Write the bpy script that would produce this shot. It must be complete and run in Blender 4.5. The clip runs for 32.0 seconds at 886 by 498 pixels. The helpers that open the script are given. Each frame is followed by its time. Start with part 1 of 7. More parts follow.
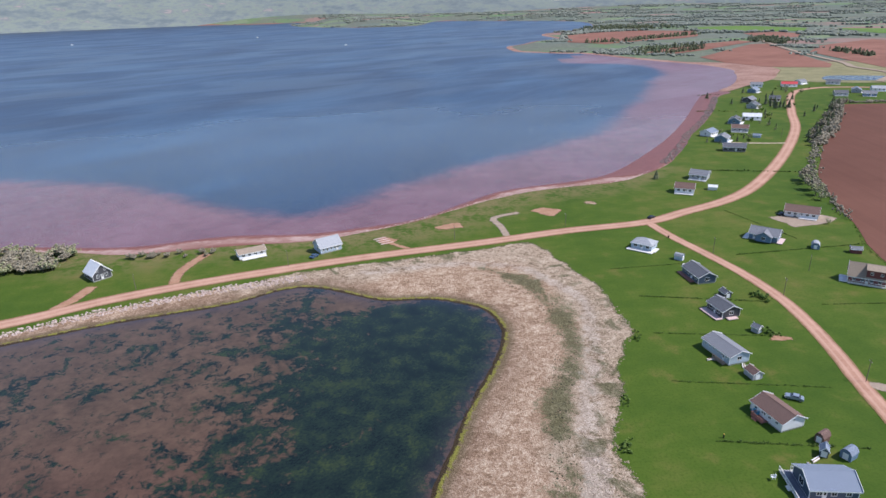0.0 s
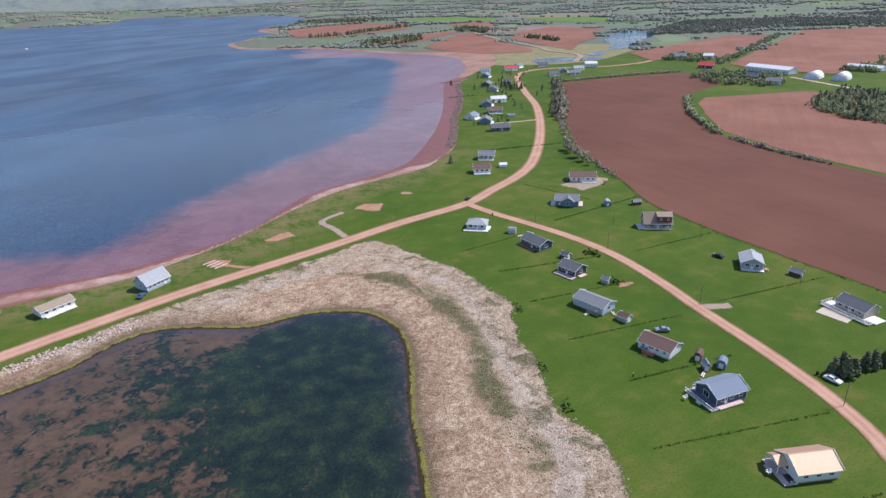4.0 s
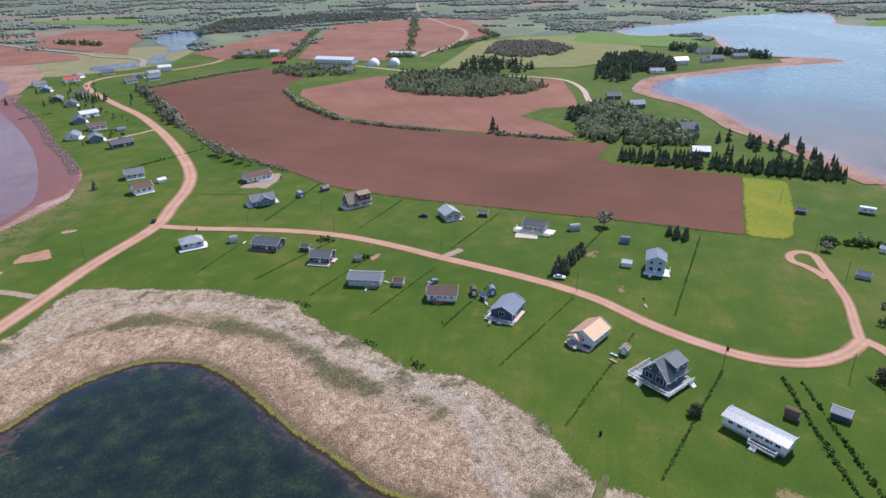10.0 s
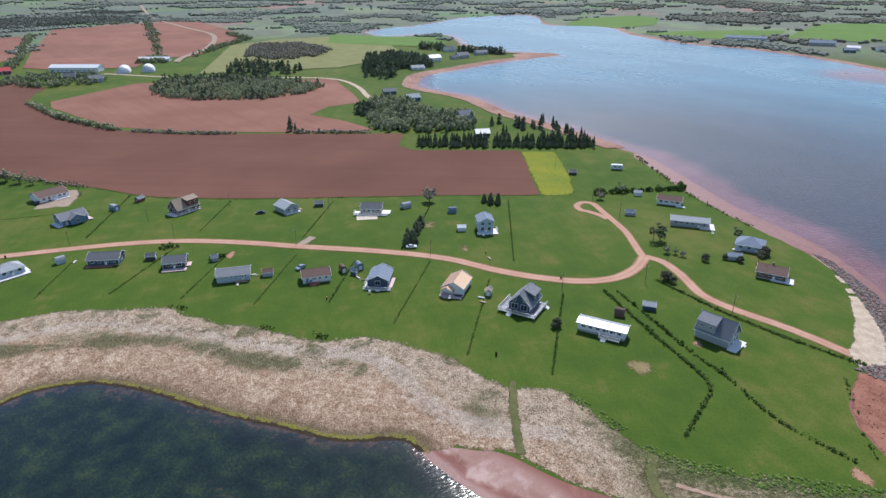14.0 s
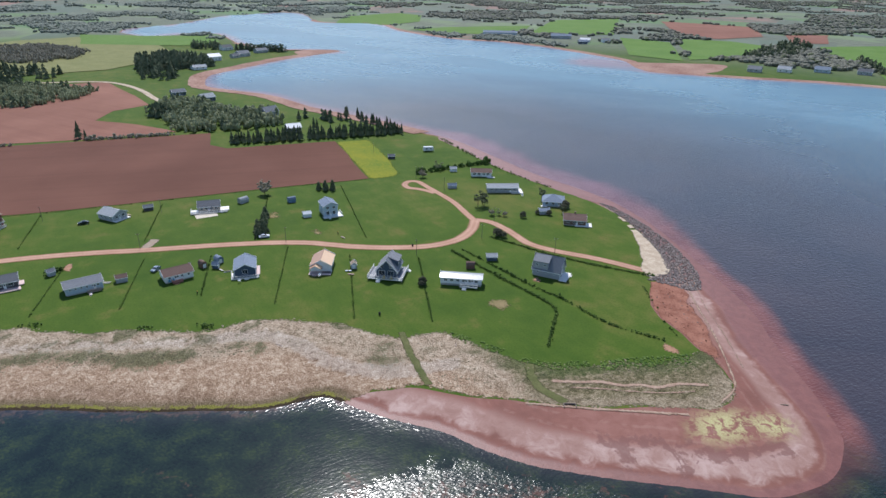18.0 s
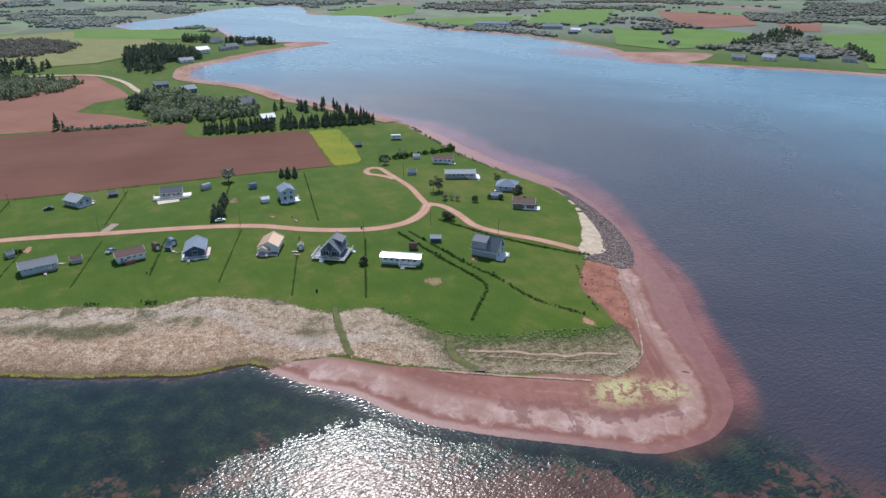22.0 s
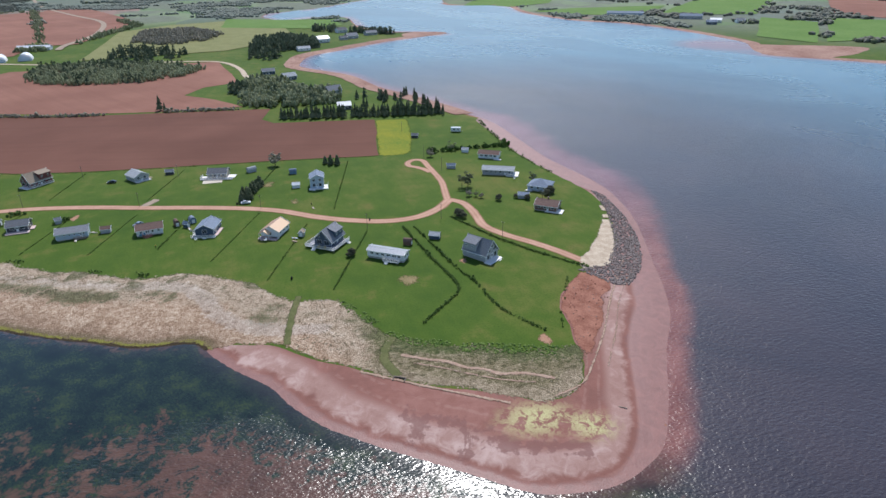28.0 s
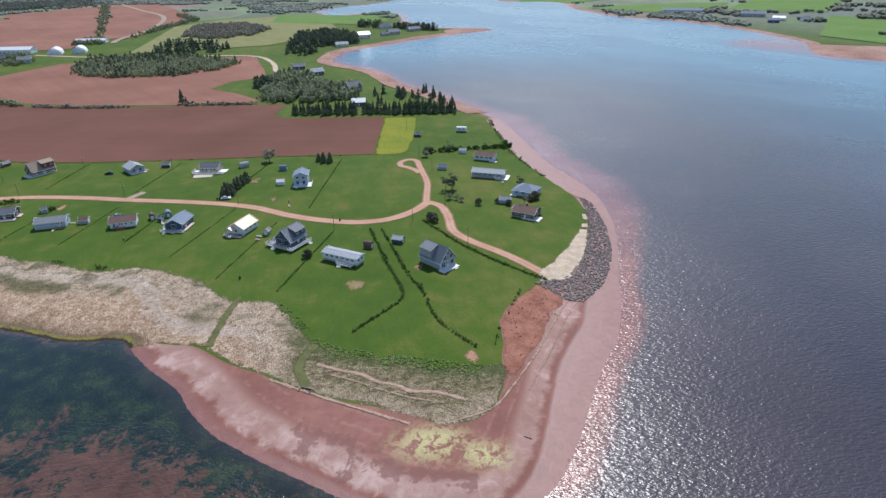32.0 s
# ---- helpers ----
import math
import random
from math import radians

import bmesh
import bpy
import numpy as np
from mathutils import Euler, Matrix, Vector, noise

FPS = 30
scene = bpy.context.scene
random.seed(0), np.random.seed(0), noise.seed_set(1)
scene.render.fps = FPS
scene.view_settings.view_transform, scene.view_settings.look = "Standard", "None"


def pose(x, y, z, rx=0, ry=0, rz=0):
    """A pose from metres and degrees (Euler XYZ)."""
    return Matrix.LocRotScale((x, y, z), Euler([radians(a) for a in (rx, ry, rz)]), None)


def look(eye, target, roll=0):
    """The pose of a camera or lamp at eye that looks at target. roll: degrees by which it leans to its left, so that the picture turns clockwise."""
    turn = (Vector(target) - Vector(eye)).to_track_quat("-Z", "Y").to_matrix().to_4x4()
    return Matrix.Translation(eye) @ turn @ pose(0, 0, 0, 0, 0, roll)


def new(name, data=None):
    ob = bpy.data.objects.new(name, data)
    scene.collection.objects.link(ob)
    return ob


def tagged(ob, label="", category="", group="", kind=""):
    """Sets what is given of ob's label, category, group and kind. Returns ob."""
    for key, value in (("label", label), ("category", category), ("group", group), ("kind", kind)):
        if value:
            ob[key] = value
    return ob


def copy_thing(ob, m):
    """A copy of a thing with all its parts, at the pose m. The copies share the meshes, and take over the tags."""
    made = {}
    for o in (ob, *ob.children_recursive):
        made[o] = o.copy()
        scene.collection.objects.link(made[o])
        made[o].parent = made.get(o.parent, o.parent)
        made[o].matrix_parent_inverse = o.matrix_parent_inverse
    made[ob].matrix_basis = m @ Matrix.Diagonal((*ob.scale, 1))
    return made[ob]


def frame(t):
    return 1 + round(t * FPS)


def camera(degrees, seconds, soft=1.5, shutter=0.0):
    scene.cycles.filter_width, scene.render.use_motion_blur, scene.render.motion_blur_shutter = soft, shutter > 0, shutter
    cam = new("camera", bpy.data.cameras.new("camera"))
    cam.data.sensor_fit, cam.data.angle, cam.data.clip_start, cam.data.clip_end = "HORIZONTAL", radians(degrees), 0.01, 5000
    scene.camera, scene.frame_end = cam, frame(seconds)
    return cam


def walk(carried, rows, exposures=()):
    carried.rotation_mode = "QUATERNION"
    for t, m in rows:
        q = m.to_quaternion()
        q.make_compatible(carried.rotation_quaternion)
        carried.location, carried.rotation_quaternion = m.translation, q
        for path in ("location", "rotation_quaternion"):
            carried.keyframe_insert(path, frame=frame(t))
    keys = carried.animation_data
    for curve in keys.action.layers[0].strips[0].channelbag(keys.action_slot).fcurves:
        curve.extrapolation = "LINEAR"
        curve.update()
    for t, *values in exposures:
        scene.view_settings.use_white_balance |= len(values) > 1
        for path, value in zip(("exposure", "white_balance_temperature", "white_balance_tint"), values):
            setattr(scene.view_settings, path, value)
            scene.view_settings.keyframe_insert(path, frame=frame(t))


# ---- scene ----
cam = camera(71.0, 32.0)
METRES, EYE, TILT, LEAN, TURN = 294.1, 93.0, 0.0, 0.0, 0.0
ROWS = [
    (0.0, 0.0, 0.0, 0.0, -0.64, -21.58, 1.62),
    (0.5, -0.0179, 0.0017, 0.0013, -3.71, -21.78, 1.69),
    (1.0, -0.0353, 0.0041, 0.0015, -6.74, -21.88, 1.78),
    (1.5, -0.053, 0.0079, 0.0026, -9.91, -22.06, 1.81),
    (2.0, -0.0702, 0.0127, 0.0032, -13.16, -22.21, 1.85),
    (2.5, -0.087, 0.0184, 0.0039, -16.29, -22.35, 1.86),
    (3.0, -0.1029, 0.0252, 0.0046, -19.49, -22.51, 1.93),
    (3.5, -0.1191, 0.033, 0.0054, -22.76, -22.66, 1.87),
    (5.5, -0.1763, 0.0732, 0.0073, -36.67, -23.16, 1.74),
    (6.0, -0.189, 0.085, 0.0081, -40.22, -23.24, 1.69),
    (6.5, -0.2008, 0.0969, 0.0086, -43.52, -23.32, 1.62),
    (7.0, -0.2129, 0.1073, 0.0087, -46.9, -23.42, 1.58),
    (7.5, -0.2259, 0.1171, 0.0093, -50.4, -23.52, 1.49),
    (8.0, -0.2387, 0.126, 0.0096, -53.9, -23.62, 1.46),
    (8.5, -0.2516, 0.1352, 0.0097, -57.37, -23.72, 1.39),
    (9.0, -0.2654, 0.1444, 0.0105, -60.34, -23.8, 1.26),
    (9.5, -0.2794, 0.153, 0.0113, -63.33, -23.87, 1.19),
    (10.0, -0.2931, 0.1622, 0.0117, -66.61, -23.9, 1.12),
    (10.5, -0.3069, 0.1723, 0.012, -69.73, -23.9, 0.98),
    (11.0, -0.3208, 0.1821, 0.0128, -72.58, -23.93, 0.88),
    (11.5, -0.3338, 0.1934, 0.0129, -75.33, -23.92, 0.71),
    (12.0, -0.3469, 0.2047, 0.0133, -78.13, -23.92, 0.55),
    (12.5, -0.3598, 0.2165, 0.0136, -80.96, -23.9, 0.43),
    (13.0, -0.3724, 0.229, 0.0141, -83.96, -23.88, 0.31),
    (13.5, -0.3846, 0.2416, 0.0144, -86.85, -23.87, 0.16),
    (14.0, -0.3966, 0.2549, 0.0148, -89.63, -23.88, -0.03),
    (14.5, -0.4078, 0.2689, 0.015, -92.48, -23.89, -0.26),
    (15.0, -0.4178, 0.2838, 0.0151, -95.47, -23.89, -0.46),
    (15.5, -0.4269, 0.2991, 0.0155, -98.51, -23.87, -0.61),
    (17.5, -0.452, 0.3466, 0.0152, -107.48, -23.85, -0.98),
    (18.0, -0.4575, 0.3493, 0.0151, -110.3, -23.84, -1.07),
    (18.5, -0.4625, 0.3492, 0.0149, -113.48, -23.81, -1.22),
    (19.0, -0.4688, 0.3461, 0.0147, -114.6, -23.82, -1.27),
    (19.5, -0.476, 0.3401, 0.0146, -115.06, -23.88, -1.27),
    (20.0, -0.4841, 0.3318, 0.0146, -115.18, -23.99, -1.28),
    (20.5, -0.4925, 0.3223, 0.0147, -114.3, -24.12, -1.18),
    (21.0, -0.5008, 0.3112, 0.0146, -113.02, -24.25, -0.96),
    (21.5, -0.5089, 0.299, 0.0147, -111.45, -24.38, -0.77),
    (22.0, -0.5167, 0.2854, 0.0148, -109.88, -24.5, -0.54),
    (22.5, -0.5242, 0.2711, 0.0148, -108.38, -24.6, -0.35),
    (23.0, -0.5312, 0.2561, 0.0148, -106.87, -24.74, -0.22),
    (23.5, -0.5362, 0.2407, 0.015, -105.48, -24.81, -0.07),
    (24.0, -0.5401, 0.2247, 0.0149, -104.17, -24.86, 0.06),
    (24.5, -0.5427, 0.2087, 0.015, -102.91, -24.94, 0.15),
    (25.0, -0.5442, 0.1927, 0.0149, -101.73, -25.01, 0.26),
    (25.5, -0.5447, 0.177, 0.0147, -100.63, -25.07, 0.34),
    (27.5, -0.5378, 0.1169, 0.0138, -97.0, -25.27, 0.59),
    (28.0, -0.5339, 0.1023, 0.0133, -96.34, -25.31, 0.65),
    (28.5, -0.5296, 0.0879, 0.013, -95.67, -25.34, 0.69),
    (29.0, -0.5255, 0.0734, 0.0126, -94.96, -25.32, 0.75),
    (29.5, -0.5217, 0.0584, 0.0122, -94.34, -25.35, 0.77),
    (30.0, -0.519, 0.0429, 0.0119, -93.9, -25.4, 0.8),
    (30.5, -0.517, 0.0271, 0.0114, -93.49, -25.45, 0.8),
    (31.0, -0.5155, 0.011, 0.011, -92.8, -25.5, 0.82),
    (31.5, -0.514, -0.0053, 0.0105, -91.6, -25.53, 0.88),
    (32.0, -0.5117, -0.0217, 0.0101, -90.28, -25.55, 0.88),
]
walk(cam, [(t, pose(0, 0, EYE, TILT, LEAN, TURN) @ pose(METRES * x, METRES * y, METRES * z, 90 + pitch, roll, yaw)) for t, x, y, z, yaw, pitch, roll in ROWS],
     exposures=[(0.0, 0.48, 6230, 18), (8.0, 0.48, 6230, 18), (12.0, 0.46, 6190, 15), (18.5, 0.34, 6140, 12), (25.0, 0.34, 6140, 12), (32.0, 0.38, 6150, 12)])
SEA = -1.0
# ---- light ----
SUN_AZ, SUN_EL = 100.0, 51.0
world = bpy.data.worlds.new("world")
scene.world = world
world.use_nodes = True
wn, wl = world.node_tree.nodes, world.node_tree.links
wn.clear()
w_out, w_bg, w_sky = wn.new("ShaderNodeOutputWorld"), wn.new("ShaderNodeBackground"), wn.new("ShaderNodeTexSky")
w_sky.sky_type, w_sky.sun_disc = "NISHITA", False
w_sky.sun_elevation, w_sky.sun_rotation = radians(SUN_EL), radians(SUN_AZ)
w_sky.air_density, w_sky.dust_density, w_sky.ozone_density = 1.0, 0.25, 2.0
w_bg.inputs["Strength"].default_value = 0.115
wl.new(w_sky.outputs["Color"], w_bg.inputs["Color"])
wl.new(w_bg.outputs["Background"], w_out.inputs["Surface"])

sun = new("sun", bpy.data.lights.new("sun", "SUN"))
sun.data.energy, sun.data.angle, sun.data.color = 3.9, radians(0.53), (1.0, 0.96, 0.9)
az, el = radians(SUN_AZ), radians(SUN_EL)
sun.matrix_world = look((400 * math.sin(az) * math.cos(el), 400 * math.cos(az) * math.cos(el), 400 * math.sin(el)), (0, 0, 0))


# ---- materials ----
class Nodes:
    """Short hand for a node material."""

    def __init__(self, name, rough=0.8, metal=0.0):
        self.m = bpy.data.materials.new(name)
        self.m.use_nodes = True
        self.t = self.m.node_tree
        self.b = self.t.nodes["Principled BSDF"]
        self.b.inputs["Roughness"].default_value, self.b.inputs["Metallic"].default_value = rough, metal
        if rough >= 0.85:
            self.b.inputs["Specular IOR Level"].default_value = 0.12
        self.tc = self.t.nodes.new("ShaderNodeTexCoord")
        self.at = self.tc.outputs["Object"]

    def put(self, sock, v):
        if isinstance(v, (int, float)):
            sock.default_value = v
        elif isinstance(v, (tuple, list)):
            sock.default_value = (*v, 1) if len(v) == 3 and sock.type == "RGBA" else v
        else:
            self.t.links.new(v, sock)

    def noise(self, scale, detail=4, rough=0.6, stretch=None, distort=0.0, at=None):
        n = self.t.nodes.new("ShaderNodeTexNoise")
        v = at or self.at
        if stretch:
            k = self.t.nodes.new("ShaderNodeMapping")
            k.vector_type = "TEXTURE"
            k.inputs["Scale"].default_value = [1 / q for q in stretch[:3]]
            if len(stretch) > 3:
                k.inputs["Rotation"].default_value = (0, 0, radians(stretch[3]))
            self.t.links.new(v, k.inputs["Vector"])
            v = k.outputs["Vector"]
        self.t.links.new(v, n.inputs["Vector"])
        for key, val in (("Scale", scale), ("Detail", detail), ("Roughness", rough), ("Distortion", distort)):
            n.inputs[key].default_value = val
        return n.outputs["Fac"]

    def cells(self, scale, out="Color", at=None):
        n = self.t.nodes.new("ShaderNodeTexVoronoi")
        self.t.links.new(at or self.at, n.inputs["Vector"])
        n.inputs["Scale"].default_value = scale
        return n.outputs[out]

    def ramp(self, f, *stops):
        n = self.t.nodes.new("ShaderNodeValToRGB")
        e = n.color_ramp.elements
        while len(e) < len(stops):
            e.new(0.5)
        for k, (p, c) in zip(e, stops):
            k.position, k.color = p, ((c, c, c, 1) if isinstance(c, (int, float)) else (*c, 1))
        self.put(n.inputs["Fac"], f)
        return n.outputs["Color"]

    def mix(self, f, a, b, how="MIX"):
        n = self.t.nodes.new("ShaderNodeMix")
        n.data_type, n.blend_type = "RGBA", how
        for key, v in (("Factor", f), ("A", a), ("B", b)):
            self.put([s for s in n.inputs if s.name == key and (s.type == "RGBA" or (key == "Factor" and s.type == "VALUE"))][0], v)
        return [s for s in n.outputs if s.type == "RGBA"][0]

    def math(self, op, a, b=0.0, c=0.0):
        n = self.t.nodes.new("ShaderNodeMath")
        n.operation = op
        for s, v in zip(n.inputs, (a, b, c)):
            self.put(s, v)
        return n.outputs[0]

    def attr(self, name):
        n = self.t.nodes.new("ShaderNodeAttribute")
        n.attribute_name = name
        return n.outputs["Fac"]

    def rnd(self):
        return self.t.nodes.new("ShaderNodeObjectInfo").outputs["Random"]

    def island(self):
        return self.t.nodes.new("ShaderNodeNewGeometry").outputs["Random Per Island"]

    def step(self, f, lo, hi):
        n = self.t.nodes.new("ShaderNodeMapRange")
        n.interpolation_type = "SMOOTHSTEP"
        for key, v in (("Value", f), ("From Min", lo), ("From Max", hi)):
            self.put(n.inputs[key], v)
        return n.outputs["Result"]

    def bump(self, f, dist, strength=1.0):
        n = self.t.nodes.new("ShaderNodeBump")
        n.inputs["Distance"].default_value, n.inputs["Strength"].default_value = dist, strength
        self.t.links.new(f, n.inputs["Height"])
        self.t.links.new(n.outputs["Normal"], self.b.inputs["Normal"])

    def color(self, v, rough=None):
        self.put(self.b.inputs["Base Color"], v)
        if rough is not None:
            self.put(self.b.inputs["Roughness"], rough)
        return self.m


def plain(name, c, rough=0.7, metal=0.0, vary=0.12, scale=1.5):
    """A painted or weathered surface: its colour with broad stains and a fine grain."""
    n = Nodes(name, rough, metal)
    f = n.mix(0.4, n.noise(scale, 5), n.noise(scale * 9, 3))
    lo, hi = [tuple(min(1, k * (1 + s * vary * 2)) for k in c) for s in (-1, 1)]
    f = n.ramp(f, (0.3, lo), (0.7, hi))
    return n.color(n.mix(n.math("MULTIPLY", n.rnd(), vary * 2), f, tuple(k * 0.7 for k in c)))


def grass_mat():
    n = Nodes("grass", 0.9)
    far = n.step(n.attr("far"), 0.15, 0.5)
    big = n.noise(0.012, 5, 0.55)
    mid = n.noise(0.09, 5)
    fine = n.noise(1.6, 4)
    near = n.ramp(n.mix(0.45, big, mid), (0.34, (0.039, 0.079, 0.009)), (0.5, (0.064, 0.105, 0.013)), (0.64, (0.111, 0.124, 0.026)))
    near = n.mix(n.math("MULTIPLY", n.step(mid, 0.56, 0.74), 0.7), near, (0.125, 0.115, 0.03))
    mow = n.noise(0.25, 2, 0.4, stretch=(0.25, 1.6, 1, 12))
    near = n.mix(n.math("MULTIPLY", n.step(mow, 0.40, 0.64), 0.14), near, (0.030, 0.078, 0.006))
    near = n.mix(n.math("MULTIPLY", n.step(fine, 0.45, 0.7), 0.4), near, (0.02, 0.05, 0.004))
    near = n.mix(n.math("MULTIPLY", n.math("MULTIPLY", n.attr("dry"), n.step(n.mix(0.5, mid, n.noise(0.4, 4)), 0.40, 0.56)), 0.75), near, n.ramp(fine, (0.35, (0.125, 0.105, 0.045)), (0.65, (0.22, 0.17, 0.085))))
    # patchwork of farm land further off, with some haze put into the plot colours
    warp = n.noise(0.002, 3)
    k = n.t.nodes.new("ShaderNodeMapping")
    k.inputs["Scale"].default_value, k.inputs["Rotation"].default_value = (1, 1.7, 0), (0, 0, radians(25))
    n.t.links.new(n.at, k.inputs["Vector"])
    cell = n.cells(0.0042, "Color", at=k.outputs["Vector"])
    sep = n.t.nodes.new("ShaderNodeSeparateColor")
    n.t.links.new(cell, sep.inputs["Color"])
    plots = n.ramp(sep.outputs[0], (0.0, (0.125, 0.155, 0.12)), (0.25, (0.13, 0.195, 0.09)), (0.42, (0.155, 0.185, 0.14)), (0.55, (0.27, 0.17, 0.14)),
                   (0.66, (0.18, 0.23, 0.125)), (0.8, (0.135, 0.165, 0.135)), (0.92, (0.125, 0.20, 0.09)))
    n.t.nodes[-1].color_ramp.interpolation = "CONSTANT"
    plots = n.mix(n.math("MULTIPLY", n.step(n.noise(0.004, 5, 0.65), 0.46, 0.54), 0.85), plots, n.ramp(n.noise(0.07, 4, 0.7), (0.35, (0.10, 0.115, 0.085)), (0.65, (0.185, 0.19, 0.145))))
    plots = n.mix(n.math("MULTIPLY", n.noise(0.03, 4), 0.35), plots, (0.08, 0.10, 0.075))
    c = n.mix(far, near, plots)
    # worn earth and sand at the water's edge
    edge = n.math("ADD", n.attr("shore"), n.math("MULTIPLY", n.noise(0.15, 5), 5.0))
    c = n.mix(n.step(edge, 6.0, 3.0), c, (0.24, 0.115, 0.075))
    n.bump(n.mix(0.5, fine, n.noise(0.5, 4)), 0.12, 0.6)
    return n.color(c)


def soil_mat(name, lo, hi, angle):
    """A ploughed red field with faint drill lines."""
    n = Nodes(name, 0.95)
    rows = n.noise(0.9, 2, 0.5, stretch=(0.02, 1.0, 1, angle))
    c = n.ramp(n.mix(0.22, n.noise(0.02, 6, 0.6), rows), (0.32, lo), (0.66, hi))
    c = n.mix(n.math("MULTIPLY", n.step(n.noise(0.006, 3, 0.5, distort=0.6), 0.35, 0.65), 0.35), c, tuple(k * 0.8 for k in lo))
    wide = n.noise(0.16, 2, 0.5, stretch=(0.015, 1.0, 1, angle))
    c = n.mix(n.math("MULTIPLY", n.step(wide, 0.5, 0.62), 0.14), c, tuple(k * 0.72 for k in lo))
    n.bump(n.mix(0.5, rows, n.noise(2.0, 4)), 0.15, 0.6)
    return n.color(c)


def marsh_mat():
    n = Nodes("marsh", 0.95)
    shore, inner, pale, green, east = n.attr("shore"), n.attr("inner"), n.attr("pale"), n.attr("green"), n.attr("east")
    big, mid = n.noise(0.035, 5, 0.6, distort=0.5), n.noise(0.22, 6, 0.68, distort=0.9)
    tuft, fine = n.noise(0.75, 5, 0.7, distort=1.2), n.noise(2.4, 5, 0.7)
    tex = n.mix(0.32, n.mix(0.62, mid, tuft), fine)
    flats = n.ramp(tex, (0.40, (0.145, 0.090, 0.054)), (0.46, (0.275, 0.180, 0.116)), (0.515, (0.375, 0.265, 0.180)), (0.575, (0.56, 0.445, 0.33)))
    upper = n.ramp(tex, (0.41, (0.13, 0.096, 0.060)), (0.47, (0.285, 0.213, 0.145)), (0.53, (0.42, 0.33, 0.24)), (0.6, (0.56, 0.465, 0.36)))
    olive = n.ramp(n.mix(0.3, tex, n.noise(0.35, 5, 0.7, stretch=(2.6, 1, 1, 10))), (0.41, (0.048, 0.046, 0.022)), (0.48, (0.125, 0.108, 0.055)), (0.53, (0.235, 0.192, 0.118)), (0.6, (0.40, 0.33, 0.23)))
    wob = n.math("MULTIPLY", n.math("SUBTRACT", big, 0.5), 26.0)
    sh, inn = n.math("ADD", shore, wob), n.math("ADD", inner, wob)
    c = n.mix(n.step(inn, 20.0, 11.0), flats, upper)
    c = n.mix(n.math("MULTIPLY", n.step(sh, 9.0, 2.0), 0.65), c, n.ramp(tex, (0.42, (0.115, 0.07, 0.042)), (0.58, (0.26, 0.17, 0.115))))
    c = n.mix(n.step(n.math("ADD", east, n.math("MULTIPLY", n.math("SUBTRACT", mid, 0.5), 1.6)), 0.3, 0.7), c, olive)
    straw = n.ramp(tex, (0.41, (0.14, 0.105, 0.065)), (0.5, (0.28, 0.22, 0.15)), (0.58, (0.44, 0.36, 0.26)))
    low = n.math("MULTIPLY", n.math("MULTIPLY", n.step(n.math("ADD", n.attr("rim"), n.math("MULTIPLY", big, 10.0)), 11.5, 8.0), n.step(inner, 9.0, 13.0)), east)
    c = n.mix(n.math("MULTIPLY", low, 0.8), c, straw)
    brow = n.math("MULTIPLY", n.step(n.math("ADD", inner, n.math("MULTIPLY", n.mix(0.5, mid, tuft), 16.0)), 16.0, 11.5), east)
    c = n.mix(n.math("MULTIPLY", brow, 0.85), c, n.ramp(n.mix(0.5, tuft, fine), (0.4, (0.040, 0.058, 0.018)), (0.6, (0.120, 0.138, 0.050))))
    leafy = n.ramp(n.mix(0.5, tuft, fine), (0.4, (0.042, 0.052, 0.022)), (0.6, (0.130, 0.126, 0.060)))
    scrub = n.step(n.math("ADD", green, n.math("MULTIPLY", n.math("SUBTRACT", n.mix(0.45, n.noise(0.07, 5, 0.65, distort=0.8), tuft), 0.5), 4.2)), 0.45, 0.8)
    c = n.mix(n.math("MULTIPLY", scrub, 0.85), c, leafy)
    salt = n.step(n.math("ADD", pale, n.math("MULTIPLY", n.math("SUBTRACT", n.mix(0.5, mid, tuft), 0.5), 2.2)), 0.45, 0.8)
    c = n.mix(n.math("MULTIPLY", salt, 0.48), c, n.ramp(tex, (0.40, (0.27, 0.222, 0.180)), (0.6, (0.53, 0.46, 0.395))))
    spots = n.math("MULTIPLY", n.step(n.noise(0.11, 4, 0.6, distort=0.8), 0.53, 0.64), n.step(inner, 13.0, 5.0))
    c = n.mix(n.math("MULTIPLY", spots, 0.8), c, leafy)
    verge = n.math("MULTIPLY", n.step(n.math("ADD", inner, n.math("MULTIPLY", n.mix(0.5, mid, tuft), 9.0)), 6.6, 4.0), 0.9)
    c = n.mix(verge, c, n.ramp(fine, (0.35, (0.05, 0.08, 0.02)), (0.65, (0.13, 0.145, 0.05))))
    rim = n.math("ADD", shore, n.math("MULTIPLY", n.math("SUBTRACT", n.mix(0.5, mid, tuft), 0.5), 5.0))
    c = n.mix(n.math("MULTIPLY", n.step(rim, 4.0, 1.6), 0.7), c, n.ramp(fine, (0.35, (0.085, 0.068, 0.035)), (0.65, (0.16, 0.125, 0.07))))
    c = n.mix(n.math("MULTIPLY", n.math("MULTIPLY", n.step(rim, 1.5, 0.9), n.step(mid, 0.42, 0.52)), 0.9), c, n.ramp(fine, (0.35, (0.13, 0.13, 0.025)), (0.65, (0.27, 0.26, 0.05))))
    c = n.mix(n.step(rim, 0.35, 0.0), c, (0.05, 0.035, 0.02))
    soft_edge(n, 1.6)
    n.bump(n.mix(0.5, n.mix(0.5, mid, tuft), fine), 0.9, 1.0)
    return n.color(c)


